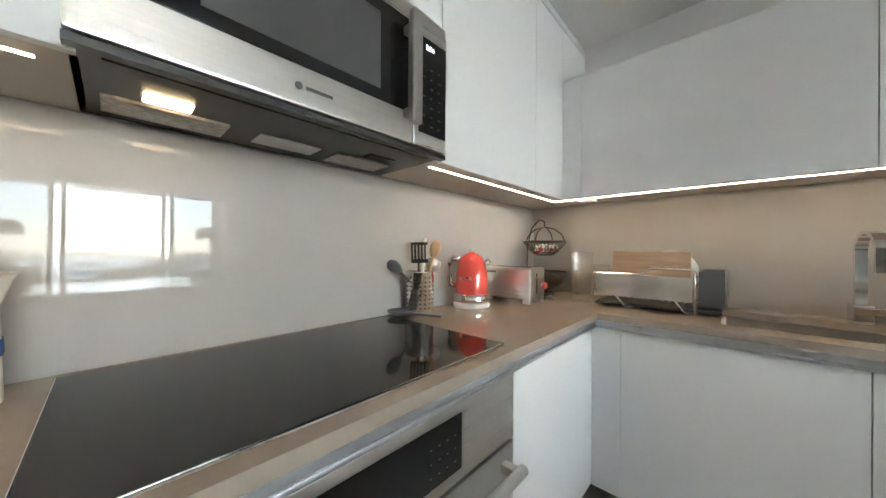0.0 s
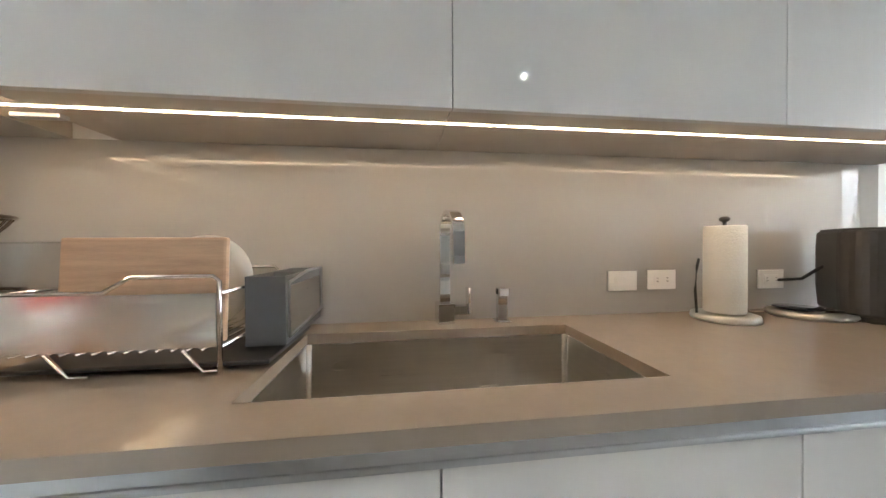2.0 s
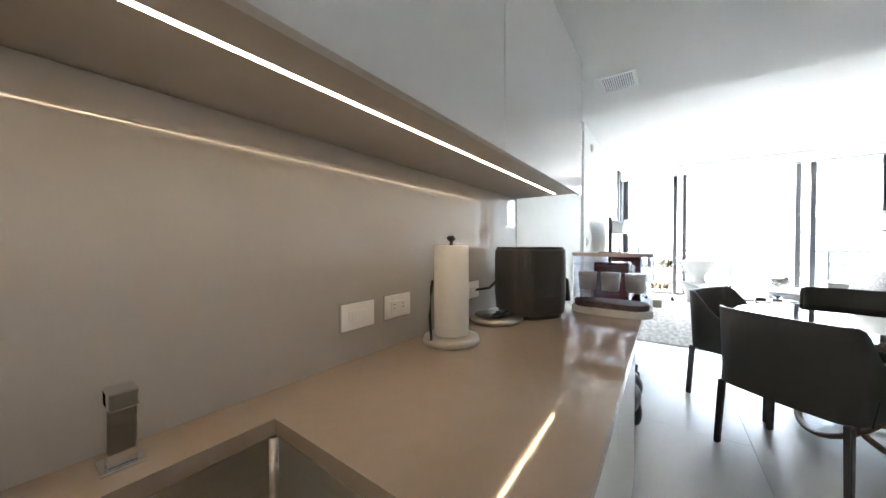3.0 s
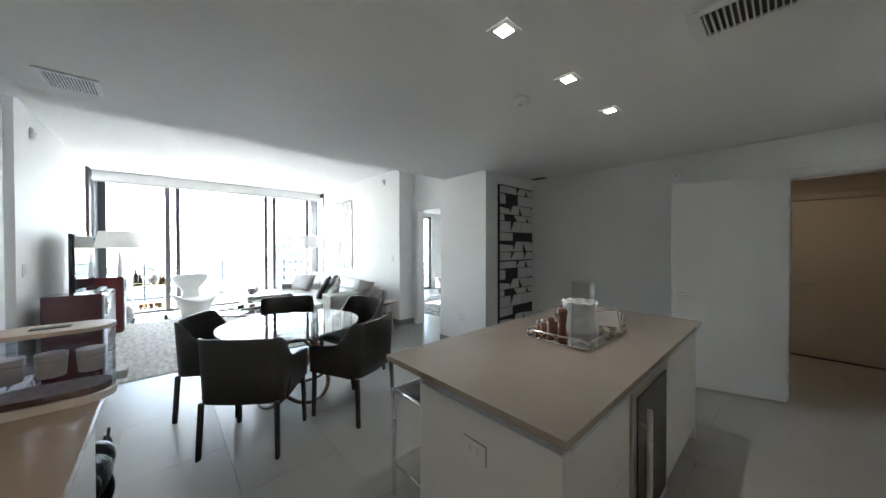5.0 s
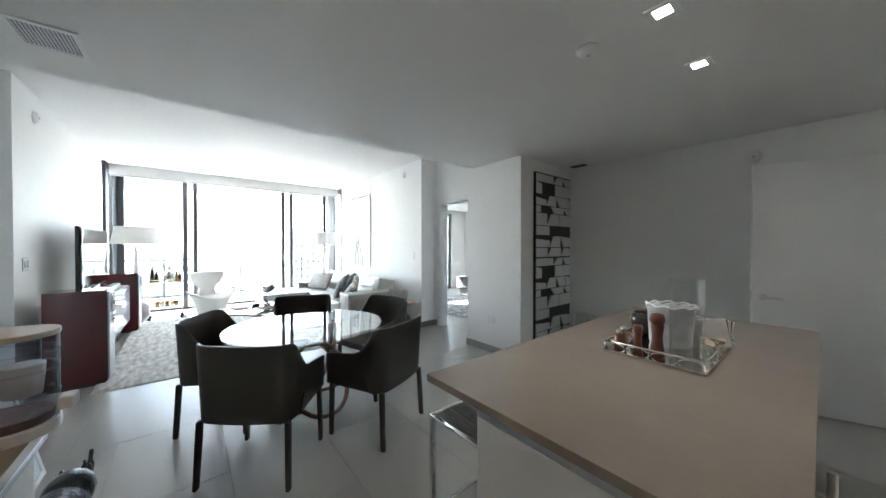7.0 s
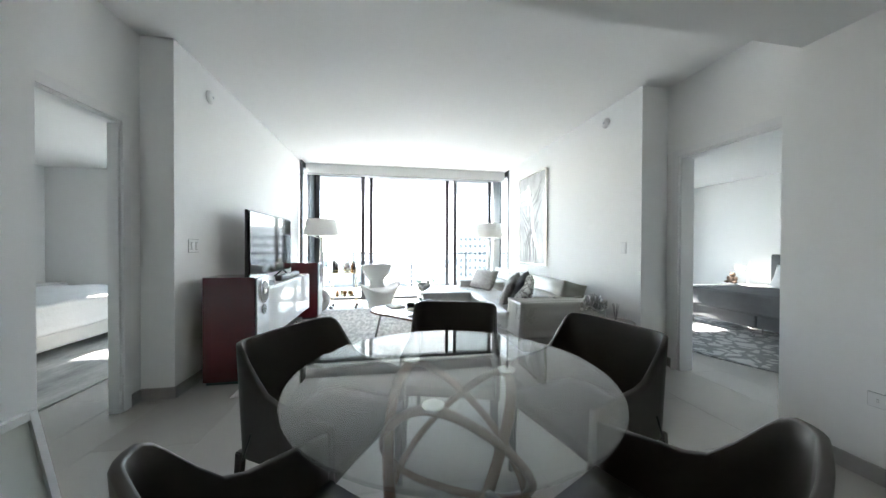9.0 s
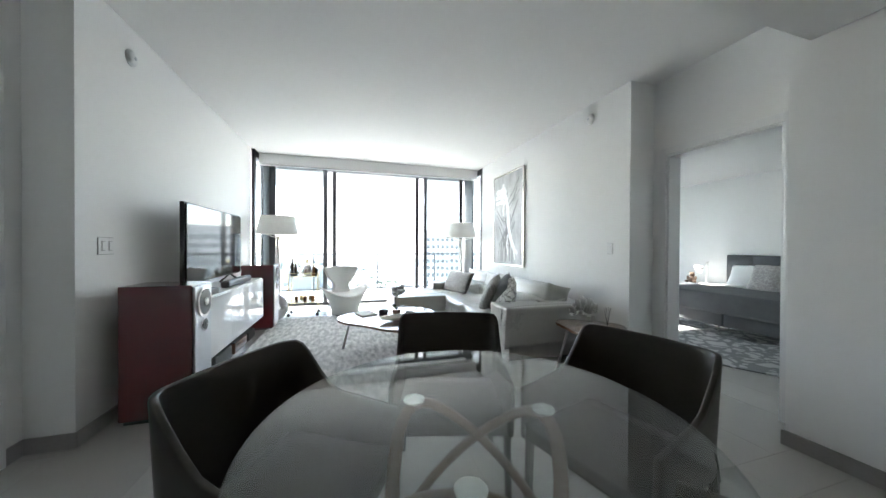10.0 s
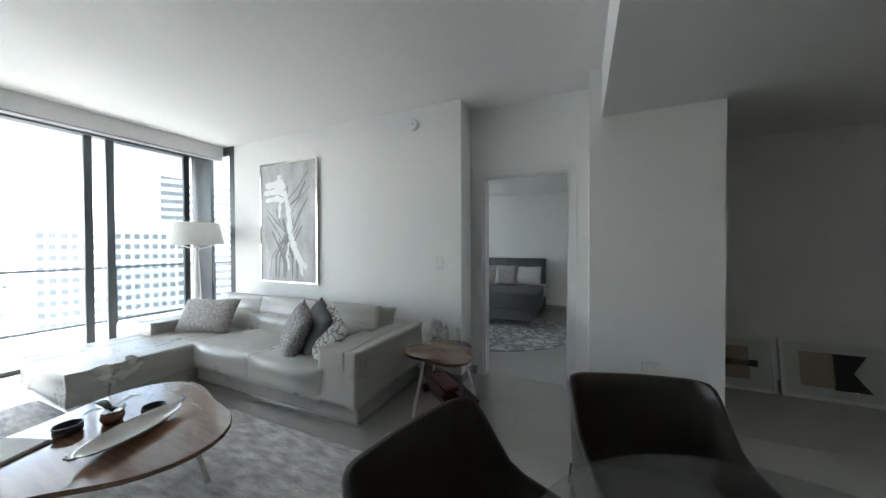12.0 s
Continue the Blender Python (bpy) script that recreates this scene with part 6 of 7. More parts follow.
WEAVE = mat("grey_woven_cord", (0.17, 0.165, 0.16), 0.8, noise_scale=20, vary=0.3, bump=0.7, bump_scale=160)


def stool(y):
    s = thing("counter_stool", "low steel counter stool with a woven grey seat", "stool", "island stools", at=(1.84, y, 0))
    for i in range(16):
        bm = bmesh.new()
        tube(bm, [(-0.19, -0.19 + i * 0.0253, 0.645), (0.0, -0.19 + i * 0.0253, 0.638), (0.19, -0.19 + i * 0.0253, 0.645)], 0.0115, 8)
        part("cord", bm, WEAVE, s)
    bm = bmesh.new()
    for a, b in (((-0.2, -0.2), (0.2, -0.2)), ((0.2, -0.2), (0.2, 0.2)), ((0.2, 0.2), (-0.2, 0.2)), ((-0.2, 0.2), (-0.2, -0.2))):
        tube(bm, [(*a, 0.645), (*b, 0.645)], 0.011, 8)
        rail_bm = bmesh.new()
        tube(rail_bm, [(*a, 0.2), (*b, 0.2)], 0.008, 8)
        part("foot_rail", rail_bm, CHROME, s)
    part("seat_frame", bm, CHROME, s)
    for x in (-0.2, 0.2):
        for yy in (-0.2, 0.2):
            bm = bmesh.new()
            box(bm, x - 0.011, x + 0.011, yy - 0.011, yy + 0.011, 0, 0.65, 0.003)
            part("leg", bm, CHROME, s)


stool(0.2)
stool(-0.45)
stool(-1.1)

# ---- facet relief on the column, leaning pictures ----
FACET = mat("silvered_facets", (0.74, 0.74, 0.73), 0.25, 0.1, noise_scale=3, vary=0.06, random_piece=0.4)
ar = thing("mirror_relief", "tall black panel covered in angular silvered facets", "wall art")
block("backing", (3.2, 3.233, -2.98, -2.13, 0.18, 2.38), BLACK, ar, "black backing panel", bevel=0.002)
def facet(corners, proud):
    """One bevelled mirror piece standing off the black panel; corners are (y, z)."""
    bm = bmesh.new()
    front = [bm.verts.new((3.19 - proud * (i % 3) / 2, a, b)) for i, (a, b) in enumerate(corners)]
    back = [bm.verts.new((3.2, a, b)) for a, b in corners]
    n = len(corners)
    bm.faces.new(front)
    bm.faces.new(back[::-1])
    for i in range(n):
        bm.faces.new((front[i], front[(i + 1) % n], back[(i + 1) % n], back[i]))
    part("facet", bm, FACET, ar)


YL, YR = -2.975, -2.135
for unit in range(2):
    rng = random.Random(11)
    z, top = 0.195 + unit * 1.09, 1.275 + unit * 1.09
    while z < top - 0.05:
        h = min(rng.uniform(0.095, 0.165), top - z)
        edges = [YL]
        while edges[-1] < YR - 0.001:
            step = rng.uniform(0.14, 0.34)
            edges.append(YR if edges[-1] + step > YR - 0.1 else edges[-1] + step)
        lean = [0.0] + [rng.choice((0.0, 0.0, 0.0, 0.085, -0.085)) for e in edges[1:-1]] + [0.0]
        for k in range(len(edges) - 1):
            y0, y1 = edges[k] + 0.004, edges[k + 1] - 0.004
            # a leaning joint leaves a black wedge beside the left-hand piece
            lo1, hi1 = y1 - max(0.0, lean[k + 1]), y1 - max(0.0, -lean[k + 1])
            style = rng.random()
            if style < 0.1:
                continue
            zt = z + h - (0.005 if style < 0.8 else 0.045)
            facet([(y0, z + 0.005), (lo1, z + 0.005), (hi1, zt), (y0, zt - rng.choice((0.0, 0.0, 0.02)))], rng.uniform(0.0, 0.018))
        z += h

MATBOARD = mat("white_mat_board", (0.74, 0.73, 0.7), 0.7, noise_scale=20, vary=0.02)
SAND = mat("sand_print", (0.45, 0.36, 0.28), 0.7, noise_scale=6, vary=0.15)


def flat(bm, pts, y0, y1):
    a = [bm.verts.new((x, y0, z)) for x, z in pts]
    b = [bm.verts.new((x, y1, z)) for x, z in pts]
    n = len(pts)
    bm.faces.new(a)
    bm.faces.new(b[::-1])
    for i in range(n):
        bm.faces.new((a[i], a[(i + 1) % n], b[(i + 1) % n], b[i]))


def leaning_picture(x0, x1, h, at_y, lean, label, shapes, frame_mat=TRIM, face_to=1, depth=0.03):
    """A framed picture standing on the floor and leaning on the wall behind; built facing +y."""
    w = (x1 - x0) / 2
    t = thing("framed_picture", label, "picture", "pictures on the floor")
    t.matrix_basis = pose((x0 + x1) / 2, at_y, 0, lean, 0, 0 if face_to > 0 else 180)
    bm = bmesh.new()
    f = 0.03
    for s in ((-w, -w + f, 0, h), (w - f, w, 0, h), (-w + f, w - f, 0, f), (-w + f, w - f, h - f, h)):
        box(bm, s[0], s[1], -depth, 0, s[2], s[3], 0.002)
    part("frame", bm, frame_mat, t)
    board = block("mat_board", (-w + f, w - f, -depth + 0.004, -0.012, f, h - f), MATBOARD, t)
    for pts, m in shapes:
        bm = bmesh.new()
        flat(bm, [(x * w, z * h) for x, z in pts], -0.0118, -0.0095)
        part("printed_shape", bm, m, board)
    p = block("glazing", (-w + f, w - f, -0.006, -0.003, f, h - f), PANE, t)
    p.visible_shadow = False
    return t


leaning_picture(2.49, 3.15, 0.53, -2.9, 10, "white framed print with a dark bar leaning on the wall", [([(-0.4, 0.2), (0.4, 0.2), (0.4, 0.8), (-0.4, 0.8)], SAND), ([(-0.6, 0.44), (0.6, 0.44), (0.6, 0.56), (-0.6, 0.56)], BLACK)])
leaning_picture(1.73, 2.46, 0.54, -2.9, 10, "white framed print with a black notched pennant leaning on the wall", [([(-0.02, 0.22), (0.62, 0.22), (0.62, 0.8), (-0.02, 0.8)], SAND), ([(0.0, 0.2), (-0.66, 0.2), (-0.36, 0.5), (-0.62, 0.8), (0.0, 0.8)], BLACK)])
leaning_picture(1.42, 1.69, 0.56, -2.9, 10, "dark framed print leaning on the wall", [([(-0.5, 0.2), (0.5, 0.2), (0.5, 0.8), (-0.5, 0.8)], SAND)], BLACK)
GREENISH = mat("pale_green_print", (0.6, 0.64, 0.63), 0.6, noise_scale=5, vary=0.25)
leaning_picture(3.3, 4.0, 0.62, 1.98, 12, "white box-framed pale green print leaning on the wall", [([(-0.8, 0.12), (0.85, 0.12), (0.85, 0.55), (-0.2, 0.66), (-0.8, 0.4)], GREENISH)], TRIM, -1, 0.05)

# rhinoceros statue, one plain mesh
bm = bmesh.new()


def blob(c, r, turn=0.0, tilt=0.0):
    b2 = bmesh.new()
    bmesh.ops.create_icosphere(b2, subdivisions=3, radius=1.0)
    m = Matrix.Translation(c) @ Euler((0, tilt, turn)).to_matrix().to_4x4() @ Matrix.Diagonal((*r, 1))
    for f in b2.faces:
        bm.faces.new([bm.verts.new(m @ v.co) for v in f.verts])
    b2.free()


blob((0, 0, 0.2), (0.19, 0.095, 0.11))
blob((0.13, 0, 0.23), (0.1, 0.085, 0.1))
blob((-0.13, 0, 0.2), (0.1, 0.09, 0.105))
blob((0.235, 0, 0.2), (0.085, 0.055, 0.062), 0, 0.5)
blob((0.3, 0, 0.155), (0.05, 0.04, 0.042), 0, 0.6)
for s in (-1, 1):
    blob((0.2, 0.045 * s, 0.275), (0.015, 0.012, 0.04))
    for x in (-0.13, 0.1):
        blob((x, 0.05 * s, 0.075), (0.042, 0.038, 0.09))
for base, tip, r in (((0.32, 0, 0.185), (0.375, 0, 0.30), 0.022), ((0.275, 0, 0.235), (0.295, 0, 0.29), 0.016)):
    tube(bm, [base, (Vector(base) * 0.5 + Vector(tip) * 0.5 + Vector((0.008, 0, 0)))], r * 0.85, 10)
    tube(bm, [(Vector(base) * 0.5 + Vector(tip) * 0.5 + Vector((0.008, 0, 0))), tip], r * 0.45, 10)
bmesh.ops.remove_doubles(bm, verts=bm.verts, dist=0.0005)
BRONZE = mat("dark_patinated_bronze", (0.03, 0.032, 0.033), 0.3, 0.6, noise_scale=14, vary=0.6, bump=0.6, bump_scale=45)
rh = tagged(part("rhino_statue", bm, BRONZE, smooth=True), "dark bronze rhinoceros statue standing on the floor", "statue")
rh.matrix_basis = pose(3.05, 1.75, -0.0, 0, 0, -8)
rh.scale = (1.05, 1.05, 1.05)
md = rh.modifiers.new("cast", "REMESH")
md.mode, md.voxel_size, md.use_smooth_shade = "VOXEL", 0.007, True
GREENLEAF = mat("dark_green_leaf", (0.035, 0.065, 0.03), 0.4, noise_scale=9, vary=0.3)


def leaf(bm, root, tip, w):
    root, tip = Vector(root), Vector(tip)
    d = tip - root
    s = d.cross(Vector((0, 0, 1))).normalized()
    prev = None
    for k in range(7):
        u = k / 6
        c = root + d * u + Vector((0, 0, 0.18 * d.length * math.sin(math.pi * u)))
        ww = w * math.sin(math.pi * (0.06 + 0.92 * u)) ** 0.8
        row = [bm.verts.new(c - s * ww), bm.verts.new(c - Vector((0, 0, 0.12 * ww))), bm.verts.new(c + s * ww)]
        if prev:
            bm.faces.new((prev[0], prev[1], row[1], row[0]))
            bm.faces.new((prev[1], prev[2], row[2], row[1]))
        prev = row


pp = thing("potted_plant", "dark green leafy plant in a tall white floor pot", "plant", at=(2.72, 1.98, 0))
bm = bmesh.new()
lathe(bm, [(0, 0), (0.1, 0), (0.13, 0.55), (0.12, 0.55), (0.11, 0.5), (0, 0.5)], 32)
part("pot", bm, CERAMIC, pp)
for i in range(9):
    a = i * 2.4
    bm = bmesh.new()
    leaf(bm, (0.02 * math.cos(a), 0.02 * math.sin(a), 0.5), (0.16 * math.cos(a) + 0.03, 0.14 * math.sin(a) - 0.02, 0.68 + 0.05 * (i % 4)), 0.045)
    part("leaf", bm, GREENLEAF, pp, smooth=True)

# ---- painting surface ----
CANVAS = mat("grey_washed_canvas", (0.47, 0.475, 0.48), 0.5, noise_scale=2.2, vary=0.42, stretch=(2.5, 1, 0.8), bump=0.3, bump_scale=40)
block("canvas", (7.35, 8.385, -1.895, -1.872, 0.965, 2.565), CANVAS, pic, "grey washed abstract canvas")
STROKE = mat("thick_white_paint", (0.82, 0.83, 0.83), 0.35, noise_scale=9, vary=0.05, bump=0.5, bump_scale=60)
DSTROKE = mat("dark_grey_paint", (0.22, 0.22, 0.225), 0.5, noise_scale=9, vary=0.3, bump=0.4, bump_scale=60)


def stroke(pts, w, m, y):
    bm = bmesh.new()
    prev = None
    pts = [Vector((p[0], 0, p[1])) for p in pts]
    n = len(pts)
    for k in range(n * 4 - 3):
        i, f = divmod(k, 4)
        p = pts[i] if i == n - 1 else pts[i].lerp(pts[i + 1], f / 4)
        d = pts[min(i + 1, n - 1)] - pts[max(i - 1, 0) if i == n - 1 else i]
        s = Vector((-d.z, 0, d.x)).normalized()
        u = k / (n * 4 - 4)
        ww = w * (0.35 + 0.65 * math.sin(math.pi * (0.1 + 0.8 * u))) * (1 + 0.25 * math.sin(k * 2.1))
        row = [bm.verts.new((p + s * ww + Vector((0, y, 0)))), bm.verts.new((p + Vector((0, y + 0.002, 0)))), bm.verts.new((p - s * ww + Vector((0, y, 0))))]
        if prev:
            bm.faces.new((prev[0], row[0], row[1], prev[1]))
            bm.faces.new((prev[1], row[1], row[2], prev[2]))
        prev = row
    part("brush_stroke", bm, m, pic)


YS = -1.8712
rng = random.Random(5)
for i in range(20):
    x, zt = 7.42 + 0.045 * i + rng.uniform(-0.03, 0.03), rng.uniform(1.5, 2.5)
    ex = 7.87 + rng.uniform(-0.06, 0.06)
    stroke([(x + rng.uniform(-0.02, 0.02), zt), ((x + ex) / 2 + rng.uniform(-0.03, 0.03), zt - 0.2), (ex, zt - rng.uniform(0.3, 0.5))], rng.uniform(0.006, 0.017), DSTROKE, YS)
for i in range(7):
    x = 7.7 + 0.08 * i
    stroke([(7.88 + rng.uniform(-0.05, 0.05), 1.6), (x, 1.3), (x + rng.uniform(-0.05, 0.12), 1.0)], rng.uniform(0.008, 0.02), DSTROKE, YS + 0.0004)
for pts, w in (([(8.3, 2.28), (8.0, 2.3), (7.92, 2.22)], 0.045), ([(8.33, 2.18), (8.05, 2.2), (7.9, 2.14)], 0.035), ([(8.3, 2.08), (8.05, 2.1), (7.93, 2.06)], 0.03),
               ([(8.02, 2.42), (8.03, 2.32), (8.0, 2.2)], 0.035), ([(7.92, 2.2), (7.85, 1.9), (7.82, 1.6), (7.7, 1.3), (7.52, 1.15)], 0.04),
               ([(7.8, 1.55), (7.66, 1.3), (7.6, 1.05)], 0.025), ([(8.0, 2.1), (8.02, 1.95), (8.03, 1.82)], 0.02), ([(7.85, 1.5), (7.88, 1.3), (7.85, 1.12)], 0.02)):
    stroke(pts, w * 1.35, STROKE, YS + 0.001)

# ---- coffee table things ----
CZ = 0.425
PORC = mat("pearl_porcelain", (0.66, 0.64, 0.6), 0.15, noise_scale=6, vary=0.06, coat=0.3)
dy = thing("serving_dish", "long pearl boat-shaped dish on the coffee table", "dish", at=(6.44, 0.28, CZ), turn=108)
bm = bmesh.new()
lathe(bm, [(0, 0.008), (0.05, 0.008), (0.085, 0.03), (0.1, 0.05), (0.096, 0.05), (0.08, 0.033), (0.05, 0.013), (0, 0.013)], 40, sx=2.6)
part("dish", bm, PORC, dy)
for s in (-1, 1):
    bm = bmesh.new()
    tube(bm, [(s * 0.25, 0, 0.045), (s * 0.28, 0.012, 0.055), (s * 0.29, 0, 0.07), (s * 0.275, -0.01, 0.065)], 0.007, 8)
    part("handle", bm, SILVERLEAF, dy)
orc = thing("orchid", "white orchid in a small pot with dark green leaves", "plant", at=(6.72, 0.27, CZ))
bm = bmesh.new()
lathe(bm, [(0, 0), (0.04, 0), (0.055, 0.035), (0.048, 0.07), (0.043, 0.07), (0, 0.06)], 24)
part("pot", bm, WALNUT, orc)
for a in (0.3, 1.8, 3.2, 4.6):
    bm = bmesh.new()
    leaf(bm, (0, 0, 0.065), (0.13 * math.cos(a), 0.13 * math.sin(a), 0.11), 0.025)
    part("leaf", bm, GREENLEAF, orc, smooth=True)
bm = bmesh.new()
tube(bm, [(0, 0, 0.06), (0.01, 0.01, 0.18), (0.0, 0.0, 0.27), (-0.03, -0.05, 0.32)], 0.003, 6)
part("stem", bm, GREENLEAF, orc)
PETAL = mat("white_petal", (0.8, 0.79, 0.77), 0.6, noise_scale=14, vary=0.05)


def flower(parent, c, r, seed):
    g = random.Random(seed)
    bm = bmesh.new()
    for k in range(5):
        a = 2 * math.pi * k / 5 + g.uniform(0, 1)
        leaf(bm, c, (c[0] + r * math.cos(a), c[1] + 0.4 * r * g.uniform(-1, 1), c[2] + r * math.sin(a)), r * 0.55)
    part("flower", bm, PETAL, parent, smooth=True)


for i, c in enumerate(((0.0, 0.0, 0.27), (-0.03, -0.04, 0.3), (0.03, 0.03, 0.28), (-0.05, -0.07, 0.32), (0.02, -0.02, 0.31))):
    flower(orc, c, 0.06, i)
for x, y in ((6.62, 0.12), (6.8, 0.42)):
    cb = thing("candle_bowl", "small black candle bowl on the coffee table", "bowl", "candle bowls", at=(x, y, CZ))
    bm = bmesh.new()
    lathe(bm, [(0, 0), (0.05, 0), (0.058, 0.01), (0.06, 0.05), (0.054, 0.05), (0.05, 0.02), (0, 0.018)], 28)
    part("bowl", bm, BLACK, cb)
mg = thing("magazine", "open white magazine lying on the coffee table", "magazine", at=(6.86, 0.62, CZ), turn=20)
for i in range(4):
    block("page", (-0.13, 0.13, -0.1 + 0.004 * i, 0.1 + 0.003 * i, 0.0 + i * 0.004, 0.0035 + i * 0.004), PAPER, mg)

def rose(parent, c, r, seed):
    """A full bloom: cupped petals in three rings, turned outwards."""
    g = random.Random(seed)
    bm = bmesh.new()
    c = Vector(c)
    up = Vector((c.x * 5, c.y * 5, 0.9)).normalized()
    sx = up.orthogonal().normalized()
    sy = up.cross(sx)
    for ring, (n, rad, lift) in enumerate(((4, 0.35, 0.55), (6, 0.7, 0.35), (7, 1.0, 0.02))):
        for k in range(n):
            a = 2 * math.pi * k / n + ring * 0.5 + g.uniform(-0.15, 0.15)
            d, s = sx * math.cos(a) + sy * math.sin(a), -sx * math.sin(a) + sy * math.cos(a)
            rows = []
            for i in range(4):
                u = i / 3
                w = r * 0.75 * math.sin(math.pi * (0.12 + 0.7 * u)) * (0.6 + 0.4 * rad)
                base = c + d * r * rad * u ** 0.7 + up * r * (lift * 1.6 * u - 0.35 * (1 - u) - 0.25 * rad * u * u)
                rows.append([bm.verts.new(base + s * w * v + (up * 0.25 - d * 0.2) * r * v * v * u) for v in (-1, -0.5, 0, 0.5, 1)])
            for p, q in zip(rows, rows[1:]):
                for j in range(4):
                    bm.faces.new((p[j], p[j + 1], q[j + 1], q[j]))
    part("rose", bm, PETAL, parent, "white rose bloom", True)


# ---- side table things, model boat ----
fb = thing("flower_bowl", "white roses in a round glass bowl on the side table", "flowers", at=(5.42, -1.4, 0.5))
bm = bmesh.new()
lathe(bm, [(0, 0.003), (0.05, 0.002), (0.085, 0.03), (0.095, 0.065), (0.085, 0.1)], 32)
part("bowl", bm, CLEAR, fb)
g = random.Random(3)
for i in range(12):
    a, r = i * 2.4, 0.025 + 0.05 * (i / 12)
    rose(fb, (1.35 * r * math.cos(a), 1.35 * r * math.sin(a), 0.125 + 0.09 * (1 - i / 12)), 0.064, 20 + i)
rd = thing("reed_diffuser", "small glass reed diffuser with dark sticks", "diffuser", at=(5.24, -1.5, 0.5))
bm = bmesh.new()
box(bm, -0.022, 0.022, -0.022, 0.022, 0, 0.06, 0.004)
cyl(bm, 0, 0, 0.06, 0.075, 0.011, seg=14)
part("bottle", bm, CLEAR, rd)
for k in range(6):
    bm = bmesh.new()
    a = k * 1.05
    tube(bm, [(0, 0, 0.02), (0.03 * math.cos(a), 0.03 * math.sin(a), 0.2)], 0.0015, 5)
    part("reed", bm, BLACK, rd)
bt = thing("model_boat", "dark red wooden model speedboat under the side table", "model boat", at=(5.42, -1.52, 0.0), turn=-42)
bt.scale = (1.15, 1.15, 1.15)
bm = bmesh.new()
rows = []
for k in range(13):
    u = k / 12
    x = -0.4 + 0.8 * u
    w = 0.115 * (1 - max(0, (u - 0.45) / 0.55) ** 2.2) + 0.004
    keel = 0.045 + 0.03 * max(0, u - 0.6)
    rows.append([bm.verts.new((x, -w, 0.15 + 0.02 * u)), bm.verts.new((x, -w * 0.8, keel + 0.035)), bm.verts.new((x, 0, keel)), bm.verts.new((x, w * 0.8, keel + 0.035)), bm.verts.new((x, w, 0.15 + 0.02 * u)), bm.verts.new((x, 0, 0.165 + 0.02 * u))])
for a, b in zip(rows, rows[1:]):
    for j in range(6):
        bm.faces.new((a[j], a[(j + 1) % 6], b[(j + 1) % 6], b[j]))
bm.faces.new(rows[0])
bm.faces.new(rows[-1][::-1])
part("hull", bm, BURGUNDY, bt)
block("cockpit", (-0.2, 0.08, -0.06, 0.06, 0.165, 0.19), REDWOOD, bt, bevel=0.01)
for x in (-0.22, 0.2):
    block("cradle", (x - 0.02, x + 0.02, -0.09, 0.09, 0, 0.06), BLACK, bt, bevel=0.004)
bm = bmesh.new()
tube(bm, [(0.08, -0.06, 0.185), (0.12, 0.0, 0.22), (0.08, 0.06, 0.185)], 0.004, 6)
part("windscreen_frame", bm, CHROME, bt)

# ---- armchair ----
ac = thing("lounge_chair", "white upholstered swivel lounge chair with a winged back", "armchair", at=(9.0, 0.9, 0), turn=0)
ac.matrix_basis = face(9.0, 0.9, -0.93, -0.36)
bm = bmesh.new()
lathe(bm, [(0, 0), (0.24, 0), (0.245, 0.015), (0, 0.02)], 36)
part("swivel_plate", bm, BLACK, ac)
bm = bmesh.new()
n = 40
rows = []
for j in range(9):
    u = j / 8
    row = []
    for k in range(n):
        a = 2 * math.pi * k / n
        side = abs(math.cos(a))
        r = 0.24 + 0.13 * u ** 1.4 + 0.07 * u ** 2 * side ** 2
        top = 0.38 + 0.13 * side ** 3 + (0.03 if math.sin(a) < 0 else -0.03 * (1 - side))
        row.append(bm.verts.new((r * math.cos(a), 0.9 * r * math.sin(a), 0.02 + (top - 0.02) * u)))
    rows.append(row)
for j in range(1, 6):
    u = 1 - j / 5
    row = []
    for k in range(n):
        a = 2 * math.pi * k / n
        o = rows[8][k].co
        f = 0.9 * u + 0.02
        row.append(bm.verts.new((o.x * f, o.y * f, 0.37 + (o.z - 0.37) * u ** 2 * 0.9)))
    rows.append(row)
for a, b in zip(rows, rows[1:]):
    for k in range(n):
        bm.faces.new((a[k], a[(k + 1) % n], b[(k + 1) % n], b[k]))
bm.faces.new(rows[-1])
bm.faces.new(rows[0][::-1])
part("seat_shell", bm, FABRIC_W, ac, smooth=True)
bm = bmesh.new()
rows = []
for j in range(13):
    u = j / 12
    z = 0.34 + 0.54 * u
    w = 0.2 + 0.02 * math.sin(math.pi * u) - 0.06 * math.sin(math.pi * min(1, u * 1.5)) ** 2 + 0.17 * max(0, (u - 0.35) / 0.65) ** 1.3
    if u > 0.93:
        w -= 0.05 * (u - 0.93) / 0.07
    row = []
    for k in range(13):
        v = 2 * k / 12 - 1
        row.append(bm.verts.new((w * v, -0.24 - 0.08 * u + 0.1 * (abs(v) ** 2) * (0.4 + 0.9 * u), z)))
    rows.append(row)
for a, b in zip(rows, rows[1:]):
    for k in range(12):
        bm.faces.new((a[k], a[k + 1], b[k + 1], b[k]))
bmesh.ops.recalc_face_normals(bm, faces=bm.faces)
bmesh.ops.solidify(bm, geom=bm.faces[:], thickness=0.05)
bk2 = part("winged_back", bm, FABRIC_W, ac, smooth=True)
md = bk2.modifiers.new("soft", "BEVEL")
md.width, md.segments, md.limit_method = 0.018, 3, "ANGLE"

